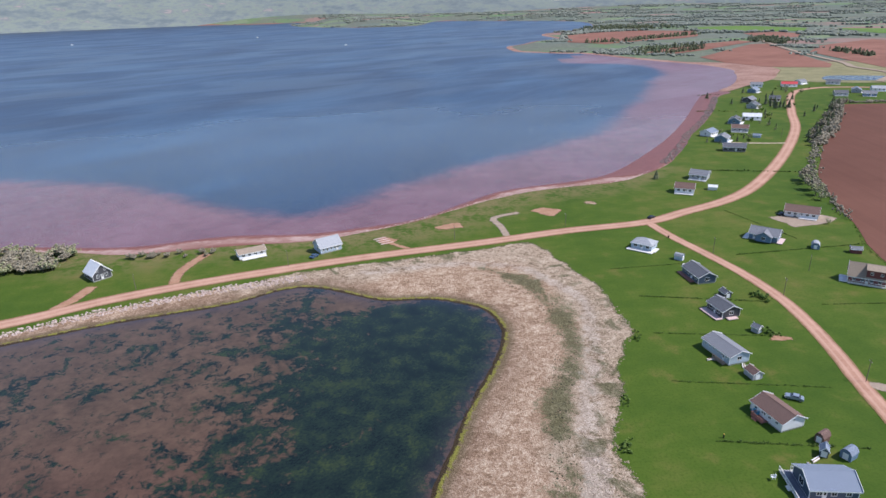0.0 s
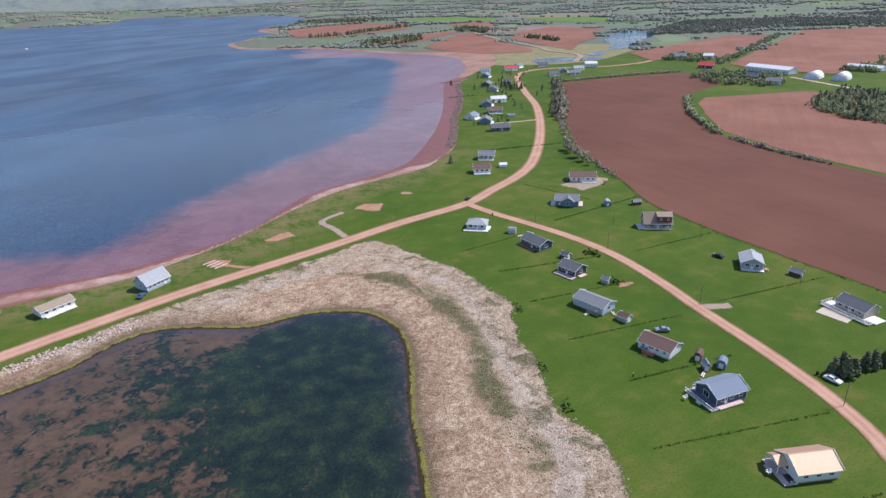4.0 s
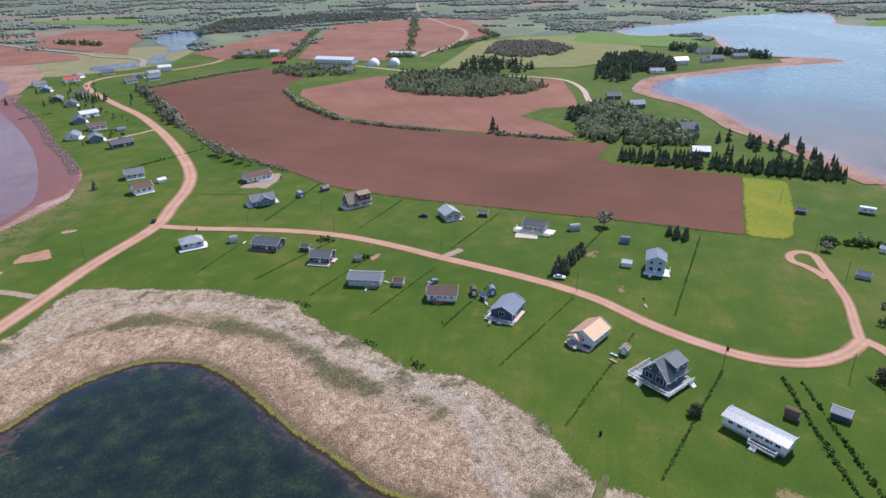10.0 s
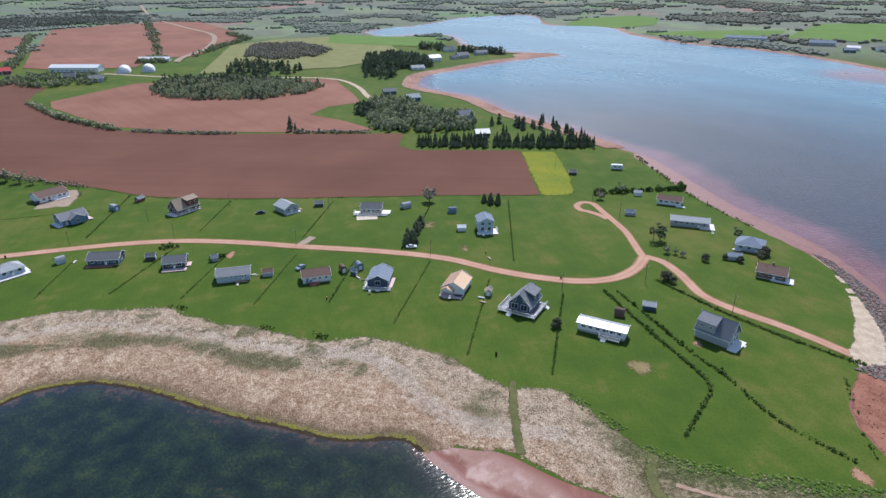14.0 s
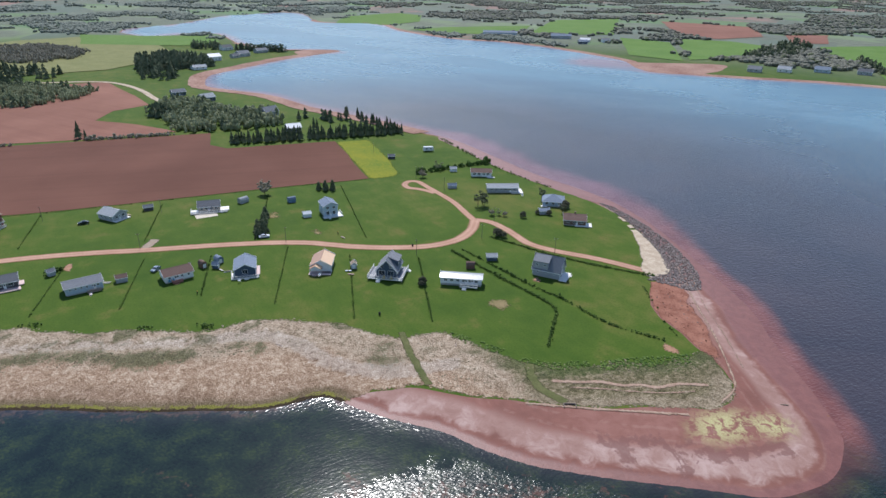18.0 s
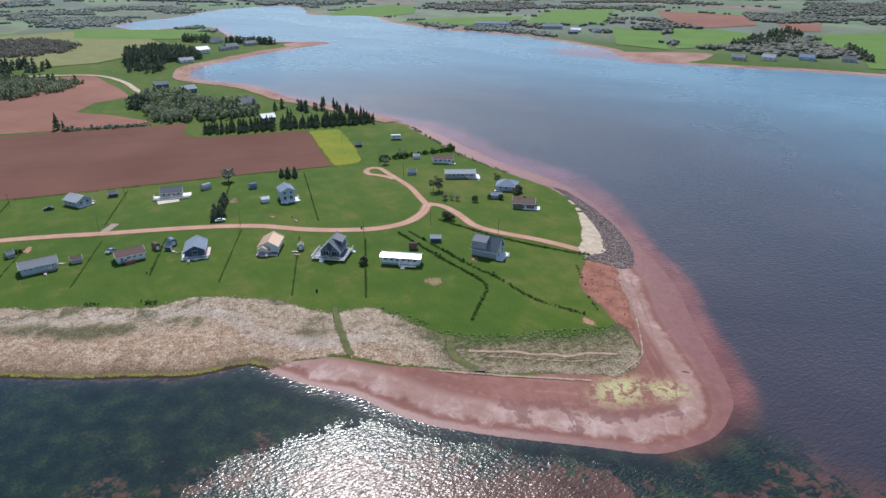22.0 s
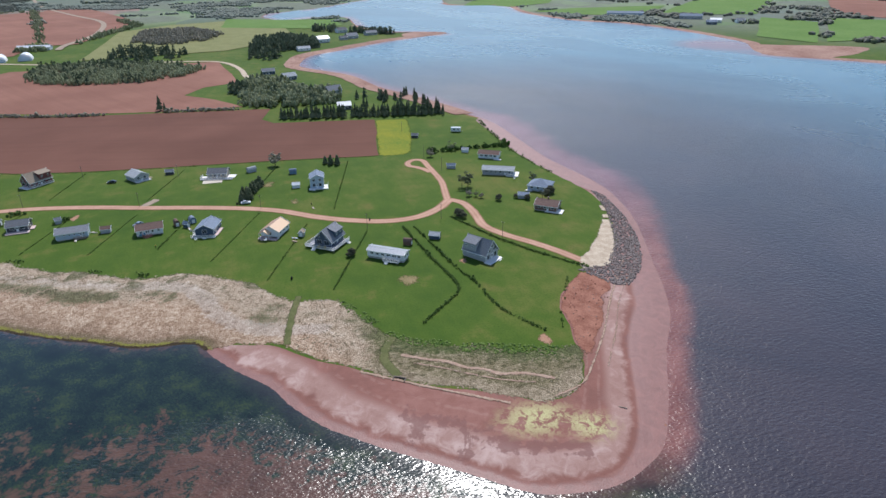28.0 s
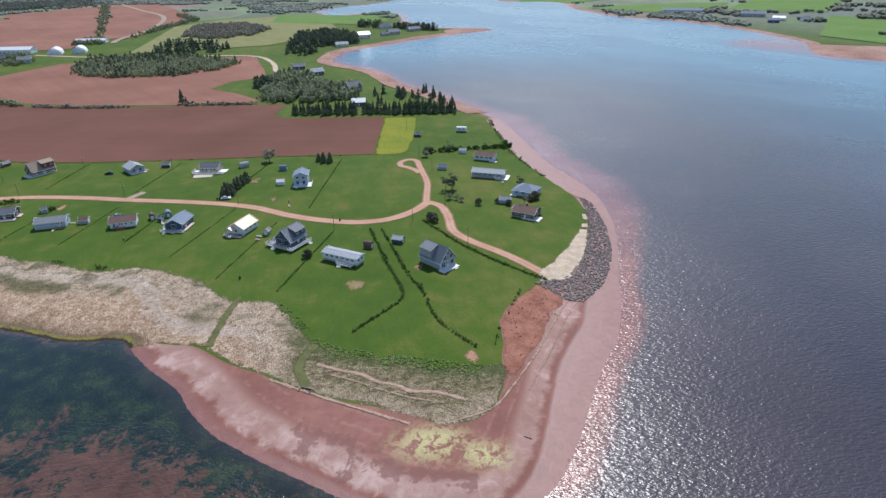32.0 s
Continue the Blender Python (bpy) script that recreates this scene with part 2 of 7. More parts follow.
def sand_mat():
    n = Nodes("red_sand", 0.7)
    shore = n.math("SUBTRACT", n.attr("shore"), n.attr("ebb"))
    big, mid, fine = n.noise(0.045, 4, 0.55, distort=0.8), n.noise(0.3, 5, 0.6, distort=1.0), n.noise(2.2, 5)
    c = n.ramp(n.mix(0.35, big, mid), (0.36, (0.150, 0.054, 0.038)), (0.5, (0.192, 0.073, 0.052)), (0.62, (0.232, 0.100, 0.076)))
    band = n.math("ADD", shore, n.math("MULTIPLY", n.math("SUBTRACT", n.mix(0.3, big, mid), 0.5), 13.0))
    # tide lines along the shore
    tide = n.math("SINE", n.math("ADD", n.math("MULTIPLY", shore, 1.5), n.math("MULTIPLY", n.noise(0.02, 3, 0.5), 12.0)))
    c = n.mix(n.math("MULTIPLY", n.math("MULTIPLY", n.step(tide, 0.55, 0.98), n.step(mid, 0.4, 0.6)), 0.28), c, (0.30, 0.175, 0.14))
    dry = n.math("MULTIPLY", n.step(band, 2.6, 5.0), n.step(band, 13.0, 9.0))
    c = n.mix(n.math("MULTIPLY", dry, 0.9), c, n.ramp(n.mix(0.4, big, mid), (0.36, (0.235, 0.122, 0.095)), (0.5, (0.300, 0.178, 0.146)), (0.62, (0.43, 0.305, 0.265))))
    damp = n.math("ADD", n.attr("hollow"), n.math("MULTIPLY", n.math("SUBTRACT", n.mix(0.4, n.noise(0.16, 5, 0.6, distort=1.4), n.noise(0.7, 4, 0.6)), 0.5), 3.2))
    c = n.mix(n.math("MULTIPLY", n.step(damp, 0.62, 0.85), 0.7), c, (0.150, 0.060, 0.049))
    c = n.mix(n.math("MULTIPLY", n.step(fine, 0.5, 0.75), 0.25), c, (0.14, 0.06, 0.048))
    c = n.mix(n.math("MULTIPLY", n.attr("algae"), n.step(n.noise(0.4, 5, 0.7, distort=0.6), 0.43, 0.54)), c, n.ramp(fine, (0.3, (0.30, 0.27, 0.11)), (0.7, (0.48, 0.44, 0.22))))
    wet = n.step(n.math("ADD", shore, n.math("MULTIPLY", n.mix(0.5, big, mid), 5.0)), 5.2, 3.4)
    c = n.mix(n.math("MULTIPLY", wet, 0.85), c, n.ramp(mid, (0.35, (0.15, 0.050, 0.040)), (0.65, (0.20, 0.072, 0.058))))
    n.bump(n.mix(0.5, mid, fine), 0.15, 0.7)
    return n.color(c, n.math("SUBTRACT", 0.85, n.math("MULTIPLY", wet, 0.3)))


def water_mat():
    n = Nodes("water", 0.12)
    silt, pond, weed, wide = n.attr("silt"), n.attr("pond"), n.attr("weed"), n.attr("open_sea")
    big, mid = n.noise(0.012, 4, 0.6, distort=0.6), n.noise(0.09, 6, 0.62, distort=0.6)
    streak = n.noise(0.006, 5, 0.6, stretch=(1, 3.5, 1, 25))
    # broad swirls that paint cloud shade into the sea colour
    cloud_shade = n.mix(0.35, n.noise(0.0032, 5, 0.6, stretch=(1, 2.6, 1, 70), distort=0.8), streak)
    deep = n.ramp(cloud_shade, (0.36, (0.016, 0.027, 0.058)), (0.5, (0.018, 0.040, 0.086)), (0.64, (0.028, 0.068, 0.132)))
    deep = n.mix(n.attr("lagoon"), deep, n.ramp(cloud_shade, (0.36, (0.030, 0.082, 0.125)), (0.64, (0.058, 0.140, 0.190))))
    deep = n.mix(n.attr("murk"), deep, n.ramp(big, (0.35, (0.036, 0.029, 0.032)), (0.65, (0.060, 0.044, 0.045))))
    red = n.ramp(n.mix(0.4, big, mid), (0.38, (0.128, 0.053, 0.060)), (0.62, (0.19, 0.094, 0.107)))
    red = n.mix(n.attr("tip"), red, n.ramp(mid, (0.38, (0.145, 0.052, 0.043)), (0.62, (0.20, 0.082, 0.068))))
    s = n.math("ADD", silt, n.math("MULTIPLY", n.math("SUBTRACT", n.mix(0.4, big, mid), 0.5), 0.8))
    c = n.mix(n.step(s, 0.25, 0.75), deep, red)
    # pond bed: peaty brown with dark weed
    bed = n.ramp(n.mix(0.5, mid, n.noise(0.5, 5, 0.65)), (0.34, (0.055, 0.037, 0.025)), (0.62, (0.112, 0.072, 0.047)))
    blot = n.mix(0.45, n.noise(0.11, 6, 0.65, distort=0.9), n.noise(0.45, 5, 0.65, distort=0.8))
    w = n.math("ADD", blot, n.math("MULTIPLY", n.math("SUBTRACT", weed, 0.5), 0.42))
    green = n.ramp(n.mix(0.5, n.noise(0.16, 4, 0.6), n.noise(1.1, 5, 0.75, stretch=(1, 1.6, 1, 40))), (0.40, (0.007, 0.013, 0.013)), (0.52, (0.013, 0.024, 0.018)), (0.64, (0.036, 0.052, 0.020)))
    bed = n.mix(n.step(w, 0.46, 0.56), bed, green)
    bed = n.mix(n.math("MULTIPLY", n.attr("tip"), n.math("SUBTRACT", 1.0, n.step(w, 0.48, 0.56))), bed, n.ramp(mid, (0.36, (0.058, 0.029, 0.021)), (0.62, (0.105, 0.052, 0.038))))
    c = n.mix(pond, c, bed)
    ripple = n.mix(0.3, n.noise(0.6, 2, 0.5, stretch=(2.3, 1, 1, 8)), n.noise(1.3, 1, 0.5, stretch=(1.7, 1, 1, -14)))
    gust = n.math("MULTIPLY_ADD", n.step(n.noise(0.008, 4, 0.6, distort=0.5), 0.35, 0.65), 0.35, 0.8)
    jag = n.math("SUBTRACT", n.mix(0.5, n.noise(0.16, 4, 0.6), n.noise(0.9, 3, 0.6)), 0.5)
    windy = n.step(n.math("ADD", n.attr("wind"), n.math("MULTIPLY", jag, 1.5)), -0.06, 0.12)
    still = n.math("MULTIPLY", pond, n.math("SUBTRACT", 1.0, n.math("MULTIPLY", windy, 0.85)))
    calm = n.math("MULTIPLY", gust, n.math("SUBTRACT", 1.0, n.math("MAXIMUM", n.math("MAXIMUM", n.math("MULTIPLY", still, 0.9), n.math("MULTIPLY", n.attr("murk"), 0.22)), n.math("MULTIPLY", wide, 0.84))))
    n.bump(n.math("MULTIPLY", n.math("SUBTRACT", ripple, 0.5), calm), 0.36, 1.0)
    n.b.inputs["IOR"].default_value = 1.33
    rough = n.math("MULTIPLY", n.attr("murk"), n.math("SUBTRACT", 1.0, n.math("MULTIPLY", still, 0.8)))
    slick = n.step(n.noise(0.004, 6, 0.65, stretch=(1, 2.4, 1, 40), distort=0.7), 0.38, 0.62)
    r = n.math("ADD", n.math("MULTIPLY_ADD", rough, 0.26, 0.06), n.math("MULTIPLY", n.math("MULTIPLY", wide, n.math("MULTIPLY_ADD", slick, 0.25, 0.85)), n.math("SUBTRACT", 0.30, n.math("MULTIPLY", n.attr("lagoon"), 0.08))))
    return n.color(c, r)


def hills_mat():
    n = Nodes("hazed_far_hills", 0.95)
    # distance haze is mixed into these blue-grey hill colours
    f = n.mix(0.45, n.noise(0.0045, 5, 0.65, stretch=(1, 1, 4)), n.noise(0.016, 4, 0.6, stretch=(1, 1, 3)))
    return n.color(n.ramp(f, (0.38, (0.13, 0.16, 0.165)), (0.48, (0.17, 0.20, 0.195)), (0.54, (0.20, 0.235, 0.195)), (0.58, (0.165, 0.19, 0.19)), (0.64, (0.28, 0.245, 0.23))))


def road_mat():
    n = Nodes("red_dirt", 0.95)
    a = n.attr("across")
    c = n.ramp(n.mix(0.4, n.noise(0.12, 5), n.noise(1.5, 4)), (0.32, (0.31, 0.165, 0.11)), (0.66, (0.47, 0.285, 0.205)))
    track = n.step(n.math("ABSOLUTE", n.math("SUBTRACT", n.math("ABSOLUTE", a), 0.45)), 0.25, 0.05)
    c = n.mix(n.math("MULTIPLY", track, 0.45), c, (0.52, 0.345, 0.26))
    c = n.mix(n.step(n.math("ADD", n.math("ABSOLUTE", a), n.math("MULTIPLY", n.noise(0.6, 4), 0.4)), 1.0, 1.2), c, (0.21, 0.135, 0.07))
    n.bump(n.noise(3.0, 4), 0.06, 0.5)
    return n.color(c)


def soft_edge(n, wide):
    """Lets a patch thin out unevenly at its edge."""
    f = n.math("ADD", n.attr("rim"), n.math("MULTIPLY", n.math("SUBTRACT", n.mix(0.5, n.noise(0.35, 4, 0.65), n.noise(1.4, 4, 0.7)), 0.5), wide * 4))
    n.put(n.b.inputs["Alpha"], n.step(f, wide * 0.3, wide))


def crop_mat(name, lo, hi, scale=0.05, soft=0.0):
    n = Nodes(name, 0.95)
    if soft:
        soft_edge(n, soft)
    c = n.ramp(n.mix(0.5, n.noise(scale, 5), n.noise(scale * 12, 4)), (0.36, lo), (0.64, hi))
    n.bump(n.noise(1.0, 4), 0.2, 0.6)
    return n.color(c)


def leaf_mat(name, lo, hi):
    n = Nodes(name, 0.85)
    f = n.mix(0.5, n.noise(1.2, 4), n.island())
    c = n.ramp(f, (0.25, lo), (0.75, hi))
    return n.color(n.mix(n.math("MULTIPLY", n.rnd(), 0.4), c, lo))


def roof_mat(name, c):
    """Asphalt shingles in courses."""
    n = Nodes(name, 0.85)
    br = n.t.nodes.new("ShaderNodeTexBrick")
    n.t.links.new(n.at, br.inputs["Vector"])
    br.inputs["Scale"].default_value = 3.0
    for key, k in (("Color1", 1.12), ("Color2", 0.86), ("Mortar", 0.6)):
        br.inputs[key].default_value = (*[min(1, v * k) for v in c], 1)
    br.inputs["Mortar Size"].default_value = 0.03
    f = n.mix(n.math("MULTIPLY", n.noise(0.7, 5), 0.5), br.outputs["Color"], tuple(v * 0.65 for v in c))
    n.bump(n.noise(9.0, 3), 0.02, 0.4)
    return n.color(f)


def siding_mat(name, c):
    """Lapped boards or vinyl siding: fine level lines and a little dirt."""
    n = Nodes(name, 0.6)
    wv = n.t.nodes.new("ShaderNodeTexWave")
    wv.bands_direction, wv.wave_profile = "Z", "SAW"
    n.t.links.new(n.at, wv.inputs["Vector"])
    wv.inputs["Scale"].default_value = 1.4
    f = n.mix(n.math("MULTIPLY", n.noise(0.8, 5), 0.3), c, tuple(v * 0.7 for v in c))
    n.bump(wv.outputs["Fac"], 0.02, 0.7)
    return n.color(f)


def glass_mat():
    n = Nodes("window_glass", 0.06)
    n.b.inputs["IOR"].default_value = 1.5
    return n.color(n.ramp(n.rnd(), (0.0, (0.012, 0.016, 0.02)), (1.0, (0.05, 0.06, 0.07))))


M = dict(
    grass=grass_mat(), soil=soil_mat("ploughed_soil", (0.116, 0.052, 0.036), (0.157, 0.073, 0.051), 86), soil_b=soil_mat("pale_ploughed_soil", (0.195, 0.089, 0.063), (0.275, 0.138, 0.099), 40),
    marsh=marsh_mat(), sand=sand_mat(), water=water_mat(), road=road_mat(), glass=glass_mat(),
    hay=crop_mat("hay_meadow", (0.145, 0.155, 0.058), (0.215, 0.21, 0.09)), bright=crop_mat("young_grass", (0.085, 0.16, 0.032), (0.125, 0.20, 0.05), 0.02),
    yellow=crop_mat("flowering_field", (0.095, 0.155, 0.02), (0.225, 0.215, 0.022), 0.06, 1.6), mud=crop_mat("tidal_mud", (0.19, 0.095, 0.07), (0.38, 0.25, 0.195), 0.03),
    reed=crop_mat("salt_meadow", (0.15, 0.15, 0.075), (0.27, 0.24, 0.13), 0.05, 1.2), cream=crop_mat("pale_gravel", (0.30, 0.225, 0.155), (0.56, 0.47, 0.36), 0.35, 0.7),
    earth=crop_mat("bare_earth", (0.26, 0.135, 0.085), (0.40, 0.25, 0.16), 0.3, 1.0), gravel=crop_mat("grey_gravel", (0.235, 0.18, 0.13), (0.36, 0.29, 0.225), 0.4, 0.8),
    spruce=leaf_mat("spruce_needles", (0.062, 0.078, 0.042), (0.165, 0.178, 0.100)), shrub=leaf_mat("shrub_leaves", (0.040, 0.078, 0.016), (0.125, 0.18, 0.042)),
    twig=leaf_mat("bare_twigs", (0.185, 0.165, 0.118), (0.33, 0.295, 0.215)), wood_far=leaf_mat("mixed_wood", (0.175, 0.19, 0.098), (0.34, 0.345, 0.195)),
    bush_dark=leaf_mat("dark_bush", (0.055, 0.056, 0.034), (0.135, 0.125, 0.078)),
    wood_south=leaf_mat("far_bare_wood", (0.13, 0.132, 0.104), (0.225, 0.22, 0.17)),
    # mixed_wood made greyer and cooler: distance haze put into the leaf colour
    wood_haze=leaf_mat("hazed_mixed_wood", (0.135, 0.155, 0.125), (0.245, 0.26, 0.21)),
    dry_lawn=crop_mat("dry_lawn", (0.12, 0.115, 0.04), (0.27, 0.2, 0.11), 0.3, 2.0),
    bluff=crop_mat("red_bluff", (0.155, 0.058, 0.038), (0.34, 0.165, 0.115), 0.22, 0.8), wrack=crop_mat("wrack", (0.24, 0.15, 0.105), (0.42, 0.31, 0.235), 0.5, 0.5),
    path_grass=crop_mat("path_grass", (0.065, 0.08, 0.025), (0.14, 0.135, 0.06), 0.3, 0.7),
    hills=hills_mat(),
    bark=plain("bark", (0.09, 0.07, 0.055), 0.9), clod=plain("red_clod", (0.15, 0.07, 0.05), 0.95, vary=0.35), rock=plain("dark_rock", (0.215, 0.178, 0.16), 0.9, vary=0.4), rock_pale=plain("pale_rock", (0.52, 0.42, 0.37), 0.9, vary=0.3),
    roof_grey=roof_mat("grey_shingles", (0.235, 0.245, 0.265)), roof_dark=roof_mat("charcoal_shingles", (0.15, 0.157, 0.172)), roof_brown=roof_mat("brown_shingles", (0.19, 0.125, 0.105)),
    roof_tan=roof_mat("tan_shingles", (0.36, 0.29, 0.22)), roof_pale=roof_mat("pale_shingles", (0.40, 0.42, 0.44)), roof_peach=plain("peach_metal", (0.74, 0.50, 0.31), 0.34, vary=0.05), roof_rust=plain("rust_brown_metal", (0.40, 0.235, 0.155), 0.45, vary=0.08),
    roof_white=plain("white_metal", (0.66, 0.67, 0.68), 0.35, vary=0.12), roof_dull=plain("dull_white_metal", (0.33, 0.345, 0.37), 0.27, vary=0.15), deck_grey=plain("grey_deck_paint", (0.16, 0.17, 0.20), 0.6), roof_red=plain("red_metal", (0.5, 0.05, 0.05), 0.5), roof_blue=roof_mat("blue_grey_shingles", (0.235, 0.28, 0.35)),
    white=siding_mat("white_siding", (0.74, 0.75, 0.76)), blue=siding_mat("blue_siding", (0.13, 0.21, 0.31)), pale_blue=siding_mat("pale_blue_siding", (0.42, 0.5, 0.58)),
    navy=siding_mat("navy_siding", (0.055, 0.085, 0.13)), grey=siding_mat("grey_siding", (0.36, 0.37, 0.39)), red=siding_mat("dark_red_siding", (0.17, 0.045, 0.045)),
    dark=siding_mat("charcoal_siding", (0.06, 0.06, 0.07)), brown=siding_mat("brown_siding", (0.16, 0.09, 0.07)), beige=siding_mat("beige_siding", (0.5, 0.43, 0.34)),
    trim=plain("white_trim", (0.8, 0.8, 0.79), 0.5, vary=0.04), deck_white=plain("white_deck", (0.74, 0.72, 0.69), 0.6, vary=0.08), deck_wood=plain("weathered_deck", (0.36, 0.27, 0.2), 0.8),
    deck_red=plain("red_deck", (0.3, 0.13, 0.1), 0.7), deck_pink=plain("pink_deck", (0.6, 0.45, 0.42), 0.7), concrete=plain("concrete", (0.42, 0.4, 0.37), 0.9), pole=plain("pole_wood", (0.17, 0.14, 0.12), 0.9),
    tyre=plain("tyre", (0.02, 0.02, 0.02), 0.9), metal=plain("grey_metal", (0.45, 0.46, 0.47), 0.4, 0.8), car_white=plain("white_car_paint", (0.75, 0.76, 0.78), 0.25, vary=0.02),
    car_silver=plain("silver_car_paint", (0.27, 0.32, 0.38), 0.28, 0.3, vary=0.02), tuft=leaf_mat("marsh_tuft", (0.17, 0.138, 0.088), (0.36, 0.30, 0.205)),
    car_black=plain("black_car_paint", (0.02, 0.021, 0.025), 0.25, vary=0.02), car_blue=plain("blue_car_paint", (0.05, 0.09, 0.16), 0.25, vary=0.02),
)


# ---- plan ----
def spline(pts, closed=False, per=6):
    """A smooth line through plan points."""
    p = np.array(pts, float)
    n = len(p)
    if closed:
        q = np.vstack([p[-1], p, p[0], p[1]])
    else:
        q = np.vstack([2 * p[0] - p[1], p, 2 * p[-1] - p[-2]])
    out = []
    for i in range(n if closed else n - 1):
        a, b, c, d = q[i:i + 4]
        for s in np.arange(per) / per:
            out.append(0.5 * (2 * b + (c - a) * s + (2 * a - 5 * b + 4 * c - d) * s * s + (3 * b - a - 3 * c + d) * s ** 3))
    if not closed:
        out.append(p[-1])
    return np.array(out)


def line_distance(x, y, line, closed=False):
    """Distance from many points to a line of points."""
    a = line if closed else line[:-1]
    b = np.roll(line, -1, 0) if closed else line[1:]
    best = np.full(x.shape, 1e12)
    for (ax, ay), (bx, by) in zip(a, b):
        dx, dy = bx - ax, by - ay
        k = np.clip(((x - ax) * dx + (y - ay) * dy) / (dx * dx + dy * dy + 1e-9), 0, 1)
        best = np.minimum(best, (x - ax - k * dx) ** 2 + (y - ay - k * dy) ** 2)
    return np.sqrt(best)


def inside(x, y, ring):
    hit = np.zeros(x.shape, bool)
    for (ax, ay), (bx, by) in zip(ring, np.roll(ring, -1, 0)):
        if ay != by:
            hit ^= ((ay > y) != (by > y)) & (x < (bx - ax) * (y - ay) / (by - ay) + ax)
    return hit


def smooth(v, lo, hi):
    k = np.clip((v - lo) / (hi - lo), 0, 1)
    return k * k * (3 - 2 * k)


BAY = [(-700, 240), (-420, 262), (-193, 254), (-137, 250), (-97, 260), (-60, 260), (-34, 267), (-10, 277), (14, 301), (36, 320), (83, 337), (107, 357), (145, 410),
       (172, 454), (202, 509), (246, 598), (270, 641), (300, 668), (331, 706), (360, 757), (385, 815), (402, 862), (392, 937), (357, 1003), (318, 1090), (280, 1195),
       (235, 1225), (189, 1267), (162, 1308), (160, 1442), (200, 1510), (254, 1623), (320, 1691), (309, 1890), (348, 2009), (431, 2116), (527, 2240), (616, 2605), (653, 2842)]
FAR_BAY = [(645, 3000), (525, 3240), (267, 3542), (60, 3800), (-30, 3650), (-72, 3150), (-186, 3040), (-408, 3110), (-690, 3450), (-860, 3900), (-820, 4250), (-900, 4500), (-2000, 4700), (-8400, 7900)]
POND = [(-700, 60), (-400, 88), (-260, 118), (-180, 148), (-137, 168), (-108, 181), (-75, 192), (-58, 203), (-46, 204), (-33, 198), (-21, 192), (-5, 192), (6, 188), (14, 182),
        (18, 170), (17, 160), (13, 147), (6, 130), (1, 113), (-3, 101), (-3, 92), (-3, 84), (-10, 78)]
BAR = [(-17, 71), (-26, 60), (-34, 54), (-42, 46), (-46, 40), (-51, 32), (-57, 21), (-62, 12), (-67, 3), (-68, -5), (-67, -15), (-61, -25), (-55, -30), (-43, -36), (-31, -41), (-20, -46), (-7, -53), (8, -58),
       (25, -62), (46, -67), (71, -72), (100, -73), (120, -69), (141, -62), (160, -57), (204, -50), (231, -45), (246, -40)]
INLET = [(260, -31), (292, -14), (330, 9), (366, 32), (421, 54), (451, 79), (479, 104), (505, 110), (560, 103), (604, 70), (670, 17), (710, -27), (746, -68), (762, -47), (772, -3), (792, 26),
         (875, 52), (1040, 78), (1020, 150), (1010, 190), (1090, 230), (1160, 215), (1266, 135), (1483, 52), (1594, -63), (1640, -140), (1500, -150)]
FAR_SHORE = [(1355, -137), (1274, -150), (1233, -257), (1058, -258), (893, -300), (826, -360), (756, -390), (695, -405), (619, -415), (567, -416), (510, -392), (475, -386), (448, -414), (406, -461),
             (369, -510), (328, -549), (288, -587), (262, -640), (150, -790), (-200, -1200), (-900, -2000), (-2500, -2600), (-5200, -3000)]
coast = np.vstack([spline(BAY, per=5), spline(FAR_BAY, per=4), [(-8600, 8600), (8600, 8600), (8600, -8600), (-8600, -8600)],
                   spline(FAR_SHORE[::-1], per=4), spline(INLET[::-1], per=4), spline(BAR[::-1], per=5), spline(POND[::-1], per=5)])


def shore_distance(x, y):
    """Metres from the water's edge, positive on land."""
    d = line_distance(x, y, coast, True)
    return np.where(inside(x, y, coast), d, -d)


def heights(x, y, shore):
    z = SEA + 1.0 - (1 - np.clip(shore / 22, 0, 1)) ** 2 + np.minimum(0, shore) * 0.06
    z = np.maximum(z, SEA - 4)
    r = np.hypot(x - 150, y - 150)
    hill = smooth(r, 2000, 5200) * 48 * (0.75 + 0.25 * np.sin(x / 430 + 1) * np.cos(y / 510)) + smooth(r, 700, 1500) * 3 * (1 + np.sin(x / 190) * np.cos(y / 230))
    return z + hill * smooth(shore, 5, 260)


def axis(lo, hi, fine, grow, end):
    """Grid lines: even steps in the middle, growing ones out to the horizon."""
    mid = list(np.arange(lo, hi + 0.1, fine))
    for way in (1, -1):
        v, s = (hi if way > 0 else lo), fine
        while abs(v) < end:
            s *= grow
            v += way * s
            mid.append(way * min(abs(v), end + 0.1 * s) if abs(v) >= end else v)
    return np.array(sorted(set(mid)))


def mesh_ob(name, verts, faces, material, parent=None, flat=True, **attrs):
    me = bpy.data.meshes.new(name)
    me.from_pydata([tuple(v) for v in verts], [], [tuple(f) for f in faces])
    me.materials.append(material)
    for key, vals in attrs.items():
        me.attributes.new(key, "FLOAT", "POINT").data.foreach_set("value", np.asarray(vals, np.float32))
    if not flat:
        me.shade_smooth()
    me.update()
    ob = new(name, me)
    if parent:
        ob.parent = parent
    return ob


